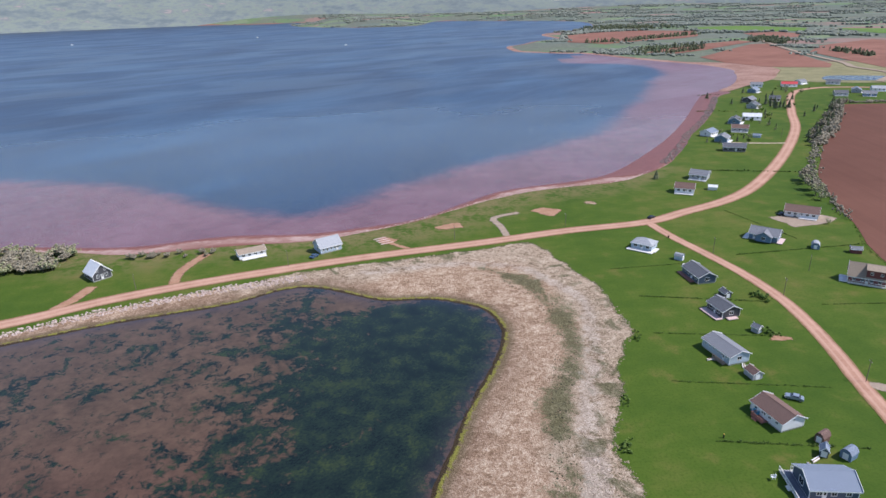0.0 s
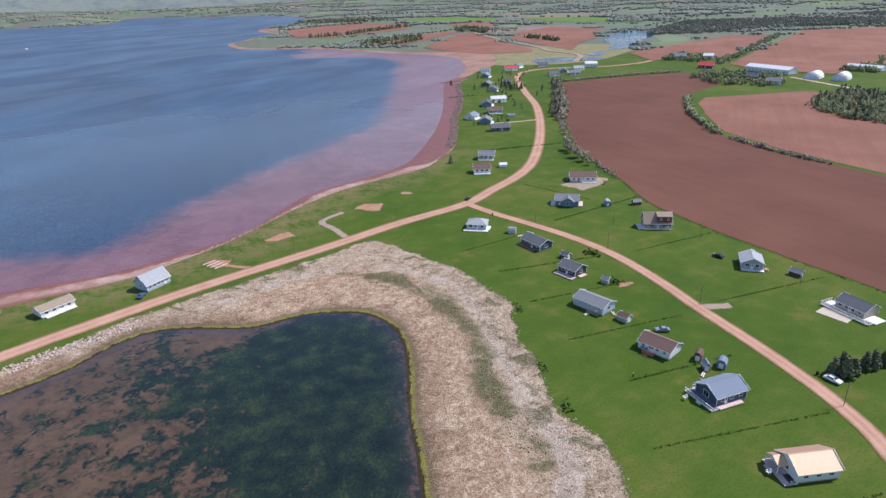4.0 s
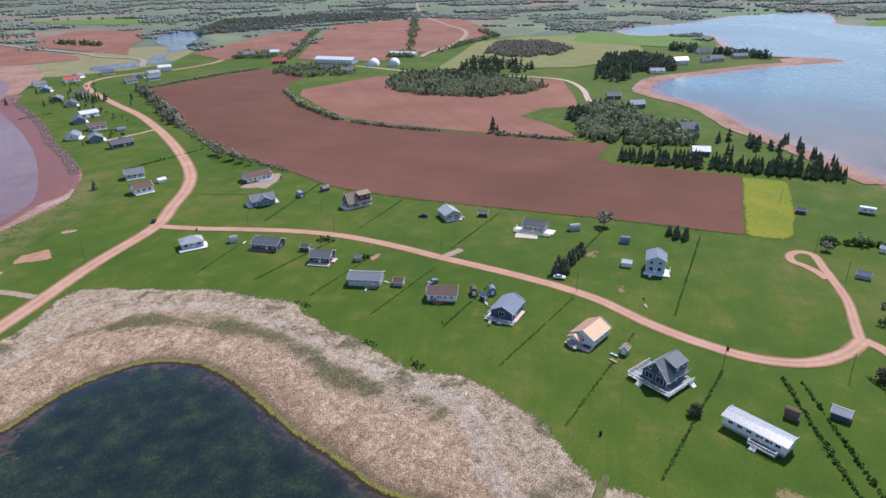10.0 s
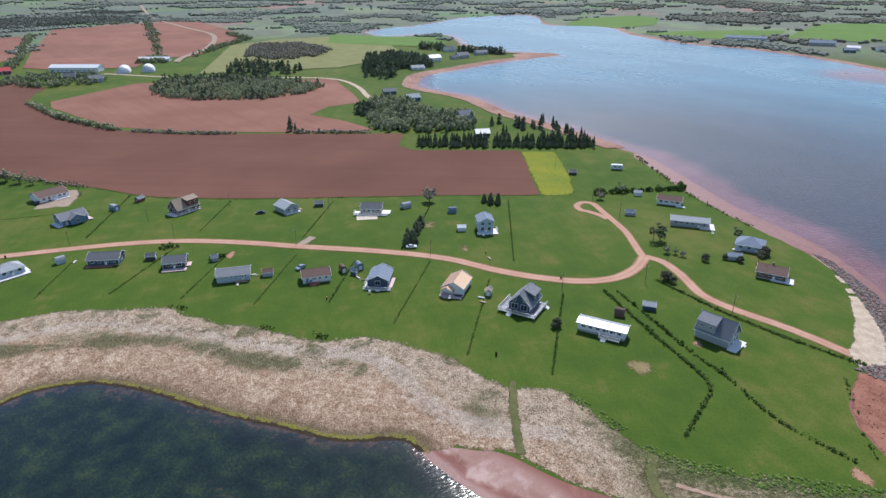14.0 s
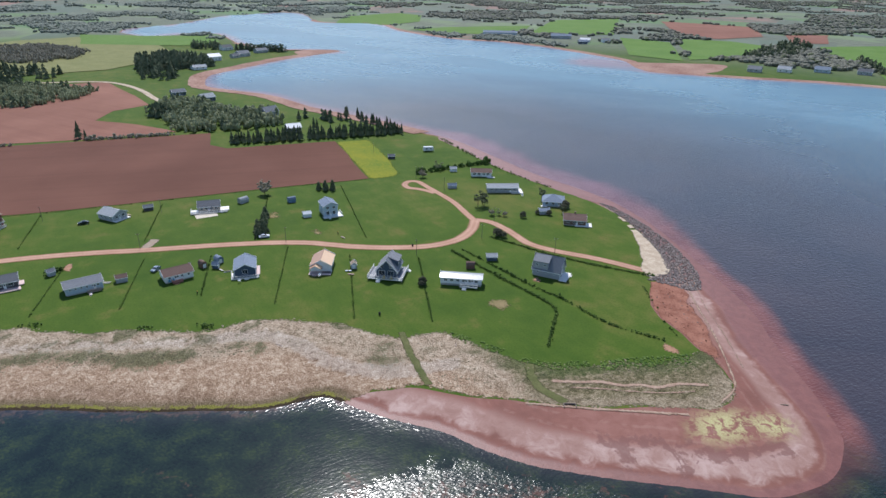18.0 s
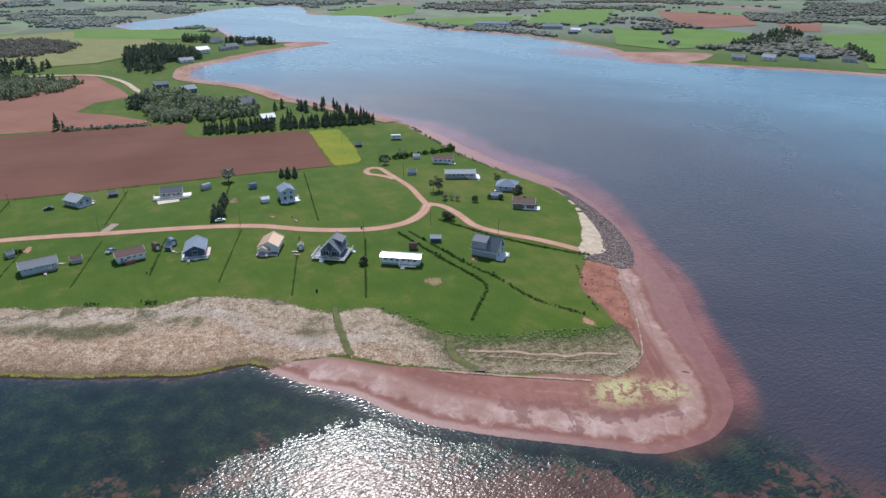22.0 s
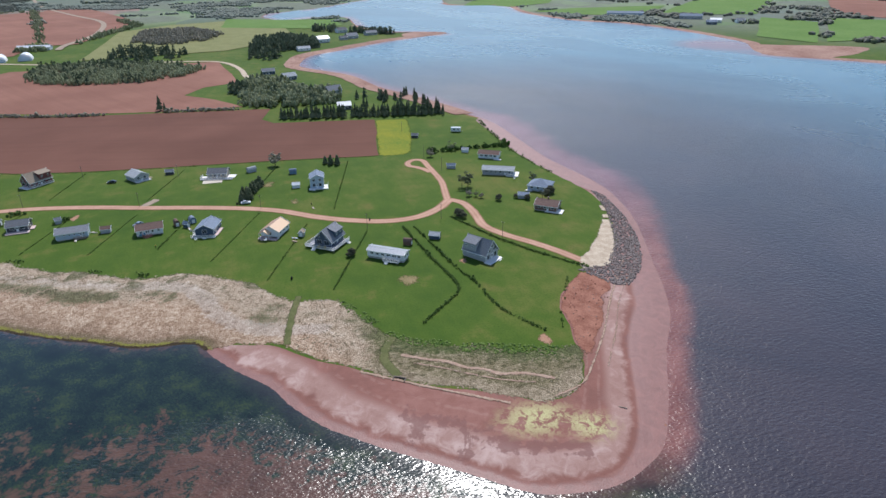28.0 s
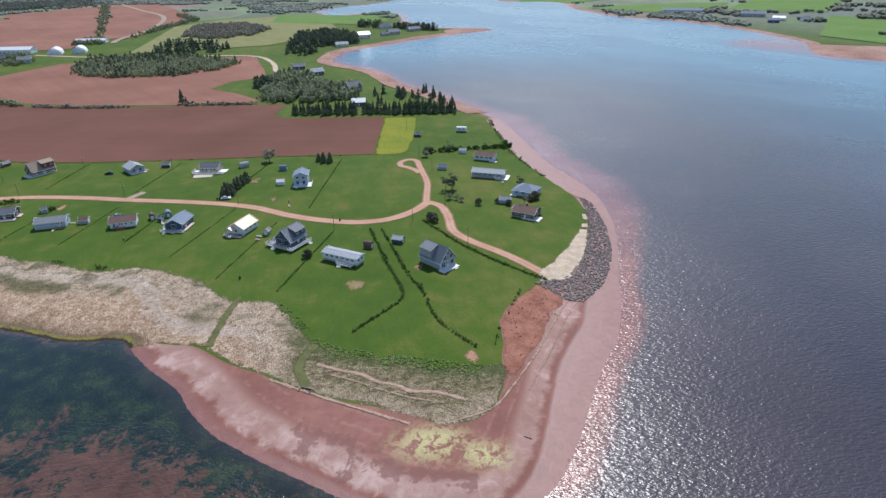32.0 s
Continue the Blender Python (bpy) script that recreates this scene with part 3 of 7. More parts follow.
def grid_sheet(name, xs, ys, material, zfun, extra):
    gx, gy = np.meshgrid(xs, ys)
    x, y = gx.ravel(), gy.ravel()
    sh = shore_distance(x, y)
    z = zfun(x, y, sh)
    w, h = len(xs), len(ys)
    i = np.arange((w - 1) * (h - 1))
    a = (i // (w - 1)) * w + i % (w - 1)
    faces = np.stack([a, a + 1, a + w + 1, a + w], 1)
    return mesh_ob(name, np.stack([x, y, z], 1).tolist(), faces.tolist(), material, flat=False, **extra(x, y, sh))


gx_lines, gy_lines = axis(-150, 340, 4.0, 1.07, 8200), axis(-110, 470, 4.0, 1.07, 8200)
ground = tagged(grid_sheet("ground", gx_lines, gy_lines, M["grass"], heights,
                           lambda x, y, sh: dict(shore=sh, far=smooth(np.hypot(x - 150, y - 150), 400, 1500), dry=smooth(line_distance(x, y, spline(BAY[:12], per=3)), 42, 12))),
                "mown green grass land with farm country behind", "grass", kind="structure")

RED_EDGE = [(-700, 420), (-400, 390), (-268, 372), (-193, 356), (-126, 312), (-82, 288), (-60, 293), (-19, 340), (25, 381), (66, 421), (114, 460), (141, 512), (194, 612), (245, 735), (300, 860), (300, 960), (180, 1050)]
red_edge = spline(RED_EDGE, per=4)
bay_line = spline(BAY, per=4)
red_zone = np.vstack([red_edge, spline(BAY[:26], per=4)[::-1]])
pond_zone = np.vstack([spline(POND, per=4), spline(BAR[:12], per=4), [(-85, -30), (-130, -70), (-300, -120), (-700, -100)]])
bar_line, inlet_line, far_line = spline(BAR[9:], per=4), spline(INLET, per=3), spline(FAR_SHORE, per=3)


def water_extra(x, y, sh):
    d = line_distance(x, y, red_edge)
    bay = np.clip(0.5 + np.where(inside(x, y, red_zone), d, -d) / 50, 0, 1)
    bar = np.clip(0.95 - line_distance(x, y, bar_line) / (13 + 22 * smooth(x, 20, 120)), 0, 1)
    south = np.clip(0.85 - line_distance(x, y, inlet_line) / 36, 0, 1) + np.clip(0.8 - line_distance(x, y, far_line) / 45, 0, 1)
    flats = np.clip(1.1 - np.hypot(x - 560, y + 380) / 90, 0, 1)
    p = line_distance(x, y, pond_zone, True)
    pond = np.clip(0.5 + np.where(inside(x, y, pond_zone), p, -p) / 12, 0, 1)
    edge = line_distance(x, y, spline(POND, per=3))
    south_shore = smooth(y, 100, 80) * np.clip(1 + sh / 24, 0, 1)
    weed = np.clip(0.44 + 0.50 * smooth(x, -75, -8) - 0.30 * smooth(y, 88, 58) * smooth(x, -28, -40) + 0.55 * south_shore + 0.3 * smooth(y, 30, -10) - 0.6 * np.clip(1 - np.hypot(x + 32, y - 190) / 16, 0, 1), 0, 1) * smooth(edge, -3, 6)
    rim = np.clip(1.3 - line_distance(x, y, spline(BAY[:26], per=3)) / 14, 0, 1)
    wind = np.clip((-sh - 5 - 0.75 * np.clip(y - 58, 0, 40)) / 10, -1, 1) * smooth(y, 112, 92) - smooth(y, 92, 112)
    return dict(wind=wind, tip=smooth(x, 130, 30) * smooth(line_distance(x, y, bar_line), 150, 60), silt=np.clip(np.maximum.reduce([bay, rim, bar, south, flats]), 0, 1), pond=pond, weed=weed,
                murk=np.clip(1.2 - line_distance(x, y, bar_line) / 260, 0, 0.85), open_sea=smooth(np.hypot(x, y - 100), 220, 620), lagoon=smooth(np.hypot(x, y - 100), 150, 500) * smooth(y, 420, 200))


water = tagged(grid_sheet("water", axis(-200, 300, 5.0, 1.08, 8190), axis(-130, 470, 5.0, 1.08, 8190), M["water"],
                          lambda x, y, sh: np.full(x.shape, SEA), water_extra),
               "rippled blue sea water turning red over the shallows", "water", kind="structure")


def ragged(ring, amount, seed, size=6.0):
    """A ring with an uneven edge."""
    out = []
    for k, (x, y) in enumerate(ring):
        a = noise.noise_vector((x / size, y / size, seed))
        out.append((x + amount * a.x, y + amount * a.y))
    return np.array(out)


def resample(ring, step):
    nxt = np.roll(ring, -1, 0)
    out = []
    for p, q in zip(ring, nxt):
        n = max(1, int(math.hypot(*(q - p)) / step))
        out += [p + (q - p) * i / n for i in range(n)]
    return np.array(out)


def region(name, pts, material, step, lift, label, category="", per=5, uneven=1.0, sharp=False, kind="structure", seed=1.0):
    """A patch of ground cover laid on the ground, with an uneven edge."""
    from mathutils.geometry import delaunay_2d_cdt
    base = np.array(pts, float) if sharp else spline(pts, True, per)
    ring = resample(base, step * 0.7)
    ring = ragged(ring, uneven, seed, step * 2.5)
    lo, hi = ring.min(0), ring.max(0)
    gx, gy = np.meshgrid(np.arange(lo[0], hi[0], step), np.arange(lo[1], hi[1], step))
    x, y = gx.ravel(), gy.ravel()
    keep = inside(x, y, ring) & (line_distance(x, y, ring, True) > step * 0.5)
    allp = [Vector(p) for p in ring] + [Vector((a, b)) for a, b in zip(x[keep], y[keep])]
    n = len(ring)
    vs, _, fs, *_ = delaunay_2d_cdt(allp, [], [list(range(n))], 1, 1e-4)
    x, y = np.array([v.x for v in vs]), np.array([v.y for v in vs])
    sh = shore_distance(x, y)
    extra = dict(ebb=8.0 * smooth(y, -14, -38) * smooth(x, 110, 60) + 16.0 * smooth(x, 85, 125), hollow=np.clip(1 - np.minimum.reduce([line_distance(x, y, q) for q in HOLLOWS]) / 5.0, 0, 1)) if name == "beach" else {}
    if INNER is not None:
        extra = dict(pale=np.clip(0.9 - line_distance(x, y, SALT_LINE) / 7.0, 0, 1) + 0.5 * np.clip(1 - line_distance(x, y, SALT_LINE[-28:]) / 3.5, 0, 1), east=smooth(y, 46, 26),
                     green=np.maximum(np.clip(1.0 - line_distance(x, y, SCRUB_LINE) / 8.0, 0, 1), 0.9 * np.clip(1 - np.hypot(x - 9, y - 66) / 12, 0, 1)))
    ob = mesh_ob(name, np.stack([x, y, heights(x, y, sh) + lift], 1).tolist(), fs, material, flat=False, **extra,
                 shore=sh, inner=line_distance(x, y, INNER) if INNER is not None else sh, rim=line_distance(x, y, ring, True),
                 algae=np.clip(1.45 - np.hypot((x + 47) / 5, (y + 3) / 8), 0, 1) + np.clip(1.4 - np.hypot((x + 51) / 4, (y + 15) / 5), 0, 1))
    return tagged(ob, label, category or name.split("_")[-1], kind=kind)


INNER = None
# wet hollows in the bar
HOLLOWS = [spline(q, per=3) for q in ([(-41, 27), (-45, 24), (-49, 26), (-54, 26)], [(-43, 25), (-45, 19), (-46, 14)], [(-46, 15), (-50, 13), (-54, 14), (-61, 17)], [(-50, 10), (-54, 5), (-56, 0), (-55, -5), (-58, -11)], [(-18, -37), (-28, -35), (-38, -32)])]


def ribbon(name, pts, width, material, lift, label, per=8, category="road", uneven=0.25):
    """A track that follows the ground."""
    line = spline(pts, False, per)
    d = np.gradient(line, axis=0)
    d /= np.hypot(d[:, 0], d[:, 1])[:, None]
    nrm = np.stack([-d[:, 1], d[:, 0]], 1)
    cols = np.array([-1.15, -0.8, -0.4, 0, 0.4, 0.8, 1.15])
    verts, across = [], []
    for i, (p, q) in enumerate(zip(line, nrm)):
        for c in cols:
            j = uneven * noise.noise((p[0] / 4, p[1] / 4, c)) if abs(c) > 1 else 0
            verts.append(p + q * (c * width / 2 + j))
            across.append(c)
    v = np.array(verts)
    sh = shore_distance(v[:, 0], v[:, 1])
    crown = np.tile(0.05 * (1 - cols ** 2 / 1.4), len(line))
    z = heights(v[:, 0], v[:, 1], sh) + lift + crown
    w = len(cols)
    faces = [(i * w + j, i * w + j + 1, (i + 1) * w + j + 1, (i + 1) * w + j) for i in range(len(line) - 1) for j in range(w - 1)]
    return tagged(mesh_ob(name, np.column_stack([v, z]).tolist(), [f[::-1] for f in faces], material, flat=False, across=across, shore=sh, rim=width / 2 * 1.15 - np.abs(np.array(across)) * width / 2), label, category, kind="structure")


ROAD = [(-400, 112), (-260, 138), (-190, 163), (-145, 180), (-116, 197), (-81, 212), (-37, 227), (16, 241), (53, 252), (90, 260), (113, 273), (138, 288), (162, 310), (198, 356), (236, 412),
        (267, 464), (293, 518), (327, 584), (349, 622), (370, 647), (395, 660), (417, 661), (449, 651), (490, 632), (560, 640), (640, 700)]
LANE = [(91, 261), (95, 243), (101, 224), (107, 203), (110, 184), (110, 167), (108, 149), (105, 131), (102, 108), (98, 87), (93, 72), (84, 56), (78, 40), (76, 27), (79, 15), (87, 6), (97, 0)]
LOOP = [(96, 1), (106, 1), (121, 1), (134.5, 3.1), (146, 5.3), (155.2, 7.1), (157.4, 11.3), (153.3, 15), (147.6, 14.6), (144.5, 10.8), (141, 7.8), (136, 4.9)]
POINT_LANE = [(97, 0), (92, -5), (84, -7.5), (77, -8.5), (66, -10), (57, -16), (48, -25), (40, -32), (29, -40)]
ribbon("road", ROAD, 6.3, M["road"], 0.10, "wide red dirt road curving along the bay", per=12)
ribbon("road", LANE, 4.2, M["road"], 0.085, "red dirt lane past the cottages", per=10)
ribbon("road", LOOP, 3.0, M["road"], 0.07, "red dirt turning loop at the lane's end", per=8)
ribbon("road", POINT_LANE, 3.6, M["road"], 0.075, "red dirt lane out to the point", per=8)

# fields, as rings in plan
FIELD_A = [(177, 251), (185, 274), (204, 325), (270, 432), (340, 530), (358, 554), (417, 550), (515, 532), (500, 495), (474, 449), (440, 440), (400, 422), (376, 399), (338, 358), (309, 319),
           (297, 287), (291, 249), (292, 180), (293, 104), (261, 105), (251, 96), (250, 31), (168, 30), (166, 93), (161, 167), (163, 208), (167, 227)]
FIELD_B = [(378, 389), (402, 404), (497, 378), (514, 284), (528, 190), (448, 160), (404, 146), (385, 170), (354, 179), (332, 149), (303, 125), (296, 181), (299, 253), (310, 304), (346, 352)]
FIELD_D = [(602, 553), (764, 641), (957, 737), (1087, 803), (1274, 710), (775, 476), (697, 448), (610, 428), (585, 500)]
FIELD_E = [(700, 438), (1242, 688), (1343, 709), (1317, 614), (1081, 465), (986, 418), (891, 415), (860, 409), (710, 400)]
FIELD_F = [(608, 734), (672, 757), (824, 797), (913, 819), (965, 771), (671, 609), (625, 614), (565, 640)]
FIELD_H = [(424, 1042), (610, 1262), (645, 1269), (587, 1066), (542, 880), (516, 841), (448, 870), (423, 942)]
FIELD_I = [(300, 1494), (357, 1807), (464, 1900), (587, 1907), (713, 1787), (623, 1558), (554, 1481), (439, 1418), (353, 1365)]
FIELD_J = [(370, 1163), (468, 1254), (640, 1375), (650, 1332), (487, 1171), (406, 1114)]
FIELD_K = [(615, 1066), (699, 1186), (888, 1324), (893, 1140), (741, 970), (655, 907), (575, 822), (590, 912)]
FIELD_L = [(772, 1648), (864, 1666), (887, 1583), (795, 1438), (737, 1497)]
MEADOW = [(560, 338), (847, 396), (938, 350), (1000, 260), (980, 180), (859, 160), (721, 129), (611, 198)]
for nm, ring, mt, st, lb in (("field", FIELD_A, "soil", 9, "ploughed dark red field behind the cottages"), ("field", FIELD_B, "soil_b", 10, "ploughed red field round a small wood"),
                             ("field", FIELD_D, "soil_b", 25, "large pale red ploughed field beyond the farm"), ("field", FIELD_E, "soil_b", 25, "red ploughed field beside a hedge"),
                             ("field", FIELD_F, "soil_b", 25, "pale red ploughed field near farm houses"), ("field", FIELD_H, "soil_b", 25, "pale red field across the cove"),
                             ("field", FIELD_I, "soil_b", 30, "red field above the far shore"), ("field", FIELD_J, "soil_b", 30, "narrow red field between spruce rows"), ("field", FIELD_K, "soil_b", 30, "red field beyond a white road"), ("field", FIELD_L, "soil_b", 30, "small red field on a far slope"),
                             ("field", MEADOW, "hay", 20, "yellow-green hay meadow with a wood")):
    region(nm, ring, M[mt], st, 0.12 if st < 15 else 0.5, lb, "field", sharp=True, uneven=1.2)
region("field", [(251, 31.5), (248, 9), (210, 9), (168, 12), (166, 30.5)], M["yellow"], 5, 0.10, "strip of green crop in yellow flower", "field", sharp=True, uneven=1.0)

# marsh, beaches and bare ground
GRASS_EDGE = [(-66, 212), (-39, 221), (-18, 226), (16, 235), (36, 240), (46, 217), (54, 197), (56, 180), (57, 164), (50, 151), (44, 130), (38, 111), (40, 99), (36, 86), (31, 76), (24, 69), (18, 62), (15, 58),
              (16, 52), (15, 46), (8, 40), (2, 37), (-3, 32), (-9, 27), (-13, 17), (-15, 4), (-19, -6), (-19, -15), (-18, -22)]
SAND_TOP = [(-22, -23), (-29, -21), (-36, -18), (-41, -13), (-42, -6), (-40, 0), (-37, 7), (-33, 19), (-28, 30), (-19, 46), (-14, 55), (-9, 62), (-7, 72)]
# the bare salty channel and the belt of scrub that run through the marsh
SALT_LINE = spline([(-30, 214), (5, 219), (28, 214), (38, 200), (46, 185), (44, 165), (41, 148), (35, 130), (32, 114), (30, 98), (22, 88), (15, 84), (8, 79), (2, 71), (-1, 62), (-2, 49)], per=4)
SCRUB_LINE = spline([(16, 214), (30, 200), (34, 188), (37, 168), (36, 151), (30, 136), (26, 125), (24, 112), (24, 98)], per=4)
POND_IN = [(-8, 82), (-6, 92), (-6, 102), (-2, 114), (2, 125), (8, 141), (13, 154), (15, 165), (14, 175), (9, 184), (2, 187), (-21, 189), (-33, 194), (-46, 200), (-60, 200)]
INNER = spline(GRASS_EDGE, per=5)
region("marsh", GRASS_EDGE + SAND_TOP + POND_IN, M["marsh"], 3.0, 0.05, "dry tan salt marsh with straw and scrub round the pond", "marsh", uneven=1.8)
BANK = [(-400, 104), (-260, 130), (-190, 155), (-145, 172), (-116, 189), (-81, 204), (-62, 212), (-56, 200), (-75, 189), (-108, 178), (-137, 165), (-180, 145), (-260, 115), (-400, 86)]
region("pond_bank", BANK, M["marsh"], 3.5, 0.04, "strip of dry bank between the road and the pond", "bank", uneven=0.8)
INNER = None
BEACH = [(-8, 80), (-7, 70), (-9, 62), (-14, 55), (-19, 46), (-28, 30), (-33, 19), (-36, 7), (-39, 0), (-41, -6), (-40, -12), (-36, -17), (-29, -20), (-19, -21), (-7, -22), (1, -22), (11, -26), (20, -34), (25, -41), (38, -53), (56, -60), (80, -64),
         (92, -64), (104, -62), (128, -54), (166, -44), (212, -38), (242, -35)]
BEACH_OUT = [(252, -48), (204, -58), (159, -66), (124, -77), (101, -82), (71, -81), (46, -76), (25, -71), (8, -67), (-7, -62), (-20, -55), (-31, -50), (-45, -46), (-60, -40), (-72, -30), (-77, -15), (-78, -5), (-76, 5), (-70, 16), (-64, 26), (-58, 37), (-52, 46), (-45, 54), (-36, 63), (-28, 70), (-20, 80)]
region("beach", BEACH + BEACH_OUT, M["sand"], 2.2, 0.03, "red sand beach and bar round the point", "beach", uneven=0.7)
region("bluff", [(23, -36), (14, -43), (4, -37), (-8, -33), (-16, -28), (-25, -23), (-18, -21), (-7, -22), (1, -22), (11, -26)], M["bluff"], 1.5, 0.09, "bare red eroded bank below the lawn", "bank", uneven=0.9)
for pts, wide, mt, lb in (([(-40, -9), (-36, -17), (-29, -22), (-13, -31), (4, -39), (32, -54)], 1.0, "wrack", "thin pale wrack line along the beach"), ([(-30, -26), (-14, -34), (4, -42), (24, -54)], 0.7, "wrack", "thin pale wrack line along the beach"),
                          ([(-18, 27), (-21, 20), (-22.5, 15), (-25.5, 11), (-27, 6), (-29.5, 2), (-30, -4), (-33, -11)], 1.5, "wrack", "pale line of dry straw in the marsh"), ([(-22, 24), (-25, 17), (-29, 9), (-32, 2), (-34, -6)], 0.9, "wrack", "pale line of dry straw in the marsh"), ([(-24, 38), (-31, 24), (-37, 11), (-41, 2)], 1.2, "wrack", "thin pale wrack line along the bar")):
    ribbon("ground_streak", pts, wide, M[mt], 0.13, lb, category="ground", uneven=wide * 0.9)
ribbon("ditch", [(-9, 29), (-14, 31), (-20, 31.5), (-27, 28)], 3.0, M["path_grass"], 0.1, "shallow weedy ditch running out of the marsh", category="ditch", uneven=0.8)
NORTH_IN = [(-420, 250), (-189, 248), (-132, 240), (-92, 246), (-60, 249), (-39, 257), (-15, 271), (15, 295), (49, 315), (78, 323), (99, 328), (121, 346), (136, 362), (158, 398), (181, 443), (206, 484), (242, 550), (275, 619), (300, 648)]
NORTH_OUT = [(292, 668), (262, 648), (238, 604), (194, 515), (164, 460), (137, 416), (100, 364), (80, 345), (30, 328), (8, 306), (-14, 284), (-37, 274), (-60, 267), (-97, 267), (-137, 257), (-193, 261), (-420, 268)]
region("beach", NORTH_IN + NORTH_OUT, M["sand"], 4.0, 0.05, "narrow red sand beach along the bay", "beach", uneven=0.8)
region("mud_flat", [(296, 655), (335, 690), (385, 735), (420, 790), (450, 850), (440, 930), (400, 960), (345, 1005), (300, 1050), (280, 1020), (340, 960), (380, 920), (350, 830), (335, 757), (310, 716)], M["mud"], 12, 0.25,
       "red tidal mud flat in the cove", "mud")
region("salt_meadow", [(385, 735), (420, 790), (450, 850), (440, 930), (520, 910), (640, 900), (700, 800), (610, 740), (520, 690), (450, 690)], M["reed"], 14, 0.2, "pale salt meadow round small ponds", "meadow")
region("pond", [(440, 722), (455, 712), (490, 700), (526, 694), (546, 712), (520, 738), (462, 754)], M["water"], 12, 0.45, "small pale blue pond in the meadow", "pond", uneven=3)
CREEK = [(796, 995), (894, 1048), (881, 968), (786, 887), (703, 828), (690, 775), (635, 783), (581, 775), (546, 752), (560, 737), (652, 822), (711, 911)]
region("pond", CREEK, M["water"], 14, 0.5, "blue creek beyond the meadow", "pond", uneven=4)
region("gravel", [(88, -64.5), (69, -62.5), (44, -55.5), (28, -48), (25, -42), (25, -36.5), (32, -38), (40, -44), (54, -52), (69, -59), (80, -61.5)], M["cream"], 2, 0.24, "pale gravel strip above the rock wall", "gravel", uneven=0.5)
for (px, py, r, mt, lb) in ((50, 279, 7, "earth", "bare red earth patch in the grass"), (4, 263, 6.5, "earth", "bare earth patch in the grass"), (73, 291, 4, "marsh", "worn dry patch in the grass"), (-24, 247, 5, "earth", "bare plot with foundation beams"),
                            (158, 257, 13, "gravel", "gravel yard round a house"), (24.5, 22, 4.6, "dry_lawn", "worn dry patch in the lawn"), (37, 2, 2.2, "earth", "bare earth beside a house"), (-15, -13, 3.5, "earth", "bare red earth patch at the edge"), (97, 157, 3.5, "earth", "bare earth patch by a hedge"),
                            (128, 82, 5, "dry_lawn", "dry rough patch beside spruces"), (104, 68, 4, "dry_lawn", "dry rough ground beside the lane")):
    region("ground_patch", [(px + r * (1 + 0.3 * math.sin(3 * k + px)) * math.cos(k), py + r * (0.8 + 0.25 * math.cos(2 * k + py)) * math.sin(k)) for k in np.arange(0, 6.28, 0.7)], M[mt], 1.0, 0.06, lb, "earth", uneven=1.0)
ribbon("driveway", [(-133, 188), (-130, 198), (-129, 208)], 5, M["earth"], 0.07, "red earth driveway", category="driveway")
ribbon("driveway", [(28, 243), (26, 260), (24, 272), (36, 279)], 3.6, M["gravel"], 0.06, "grey gravel driveway on an empty lot", category="driveway")
ribbon("driveway", [(-99, 207), (-101, 221), (-97, 238)], 4.5, M["earth"], 0.06, "worn red earth track to the shore", category="track")
ribbon("driveway", [(-10, 234), (-18, 240), (-24, 246)], 3, M["earth"], 0.06, "red earth driveway", category="driveway")
ribbon("driveway", [(105.5, 133), (110, 131), (115, 129)], 4, M["gravel"], 0.06, "short worn gravel driveway", category="driveway")
ribbon("driveway", [(193, 415), (215, 410), (232, 408)], 3, M["cream"], 0.08, "pale gravel driveway to the shore cottages", category="driveway")
ribbon("road", [(560, 440), (530, 330), (534, 268), (534, 214), (521, 183), (479, 159), (422, 141), (405, 127)], 5, M["cream"], 0.3, "pale lane past the ploughed fields")
ribbon("road", [(655, 400), (700, 410), (820, 420), (1010, 480), (1180, 600), (1500, 800), (2100, 1100)], 8, M["gravel"], 0.8, "paved country road climbing past fields")
ribbon("road", [(720, 1480), (653, 1275), (600, 1080), (566, 900), (545, 840), (540, 760), (480, 690)], 8, M["gravel"], 0.8, "pale road between red fields across the cove")
ribbon("path", [(18, 57.5), (10, 58.2), (0, 58.5), (-9, 58.2)], 2.6, M["path_grass"], 0.12, "mown green path through the marsh", category="path", uneven=1.2)
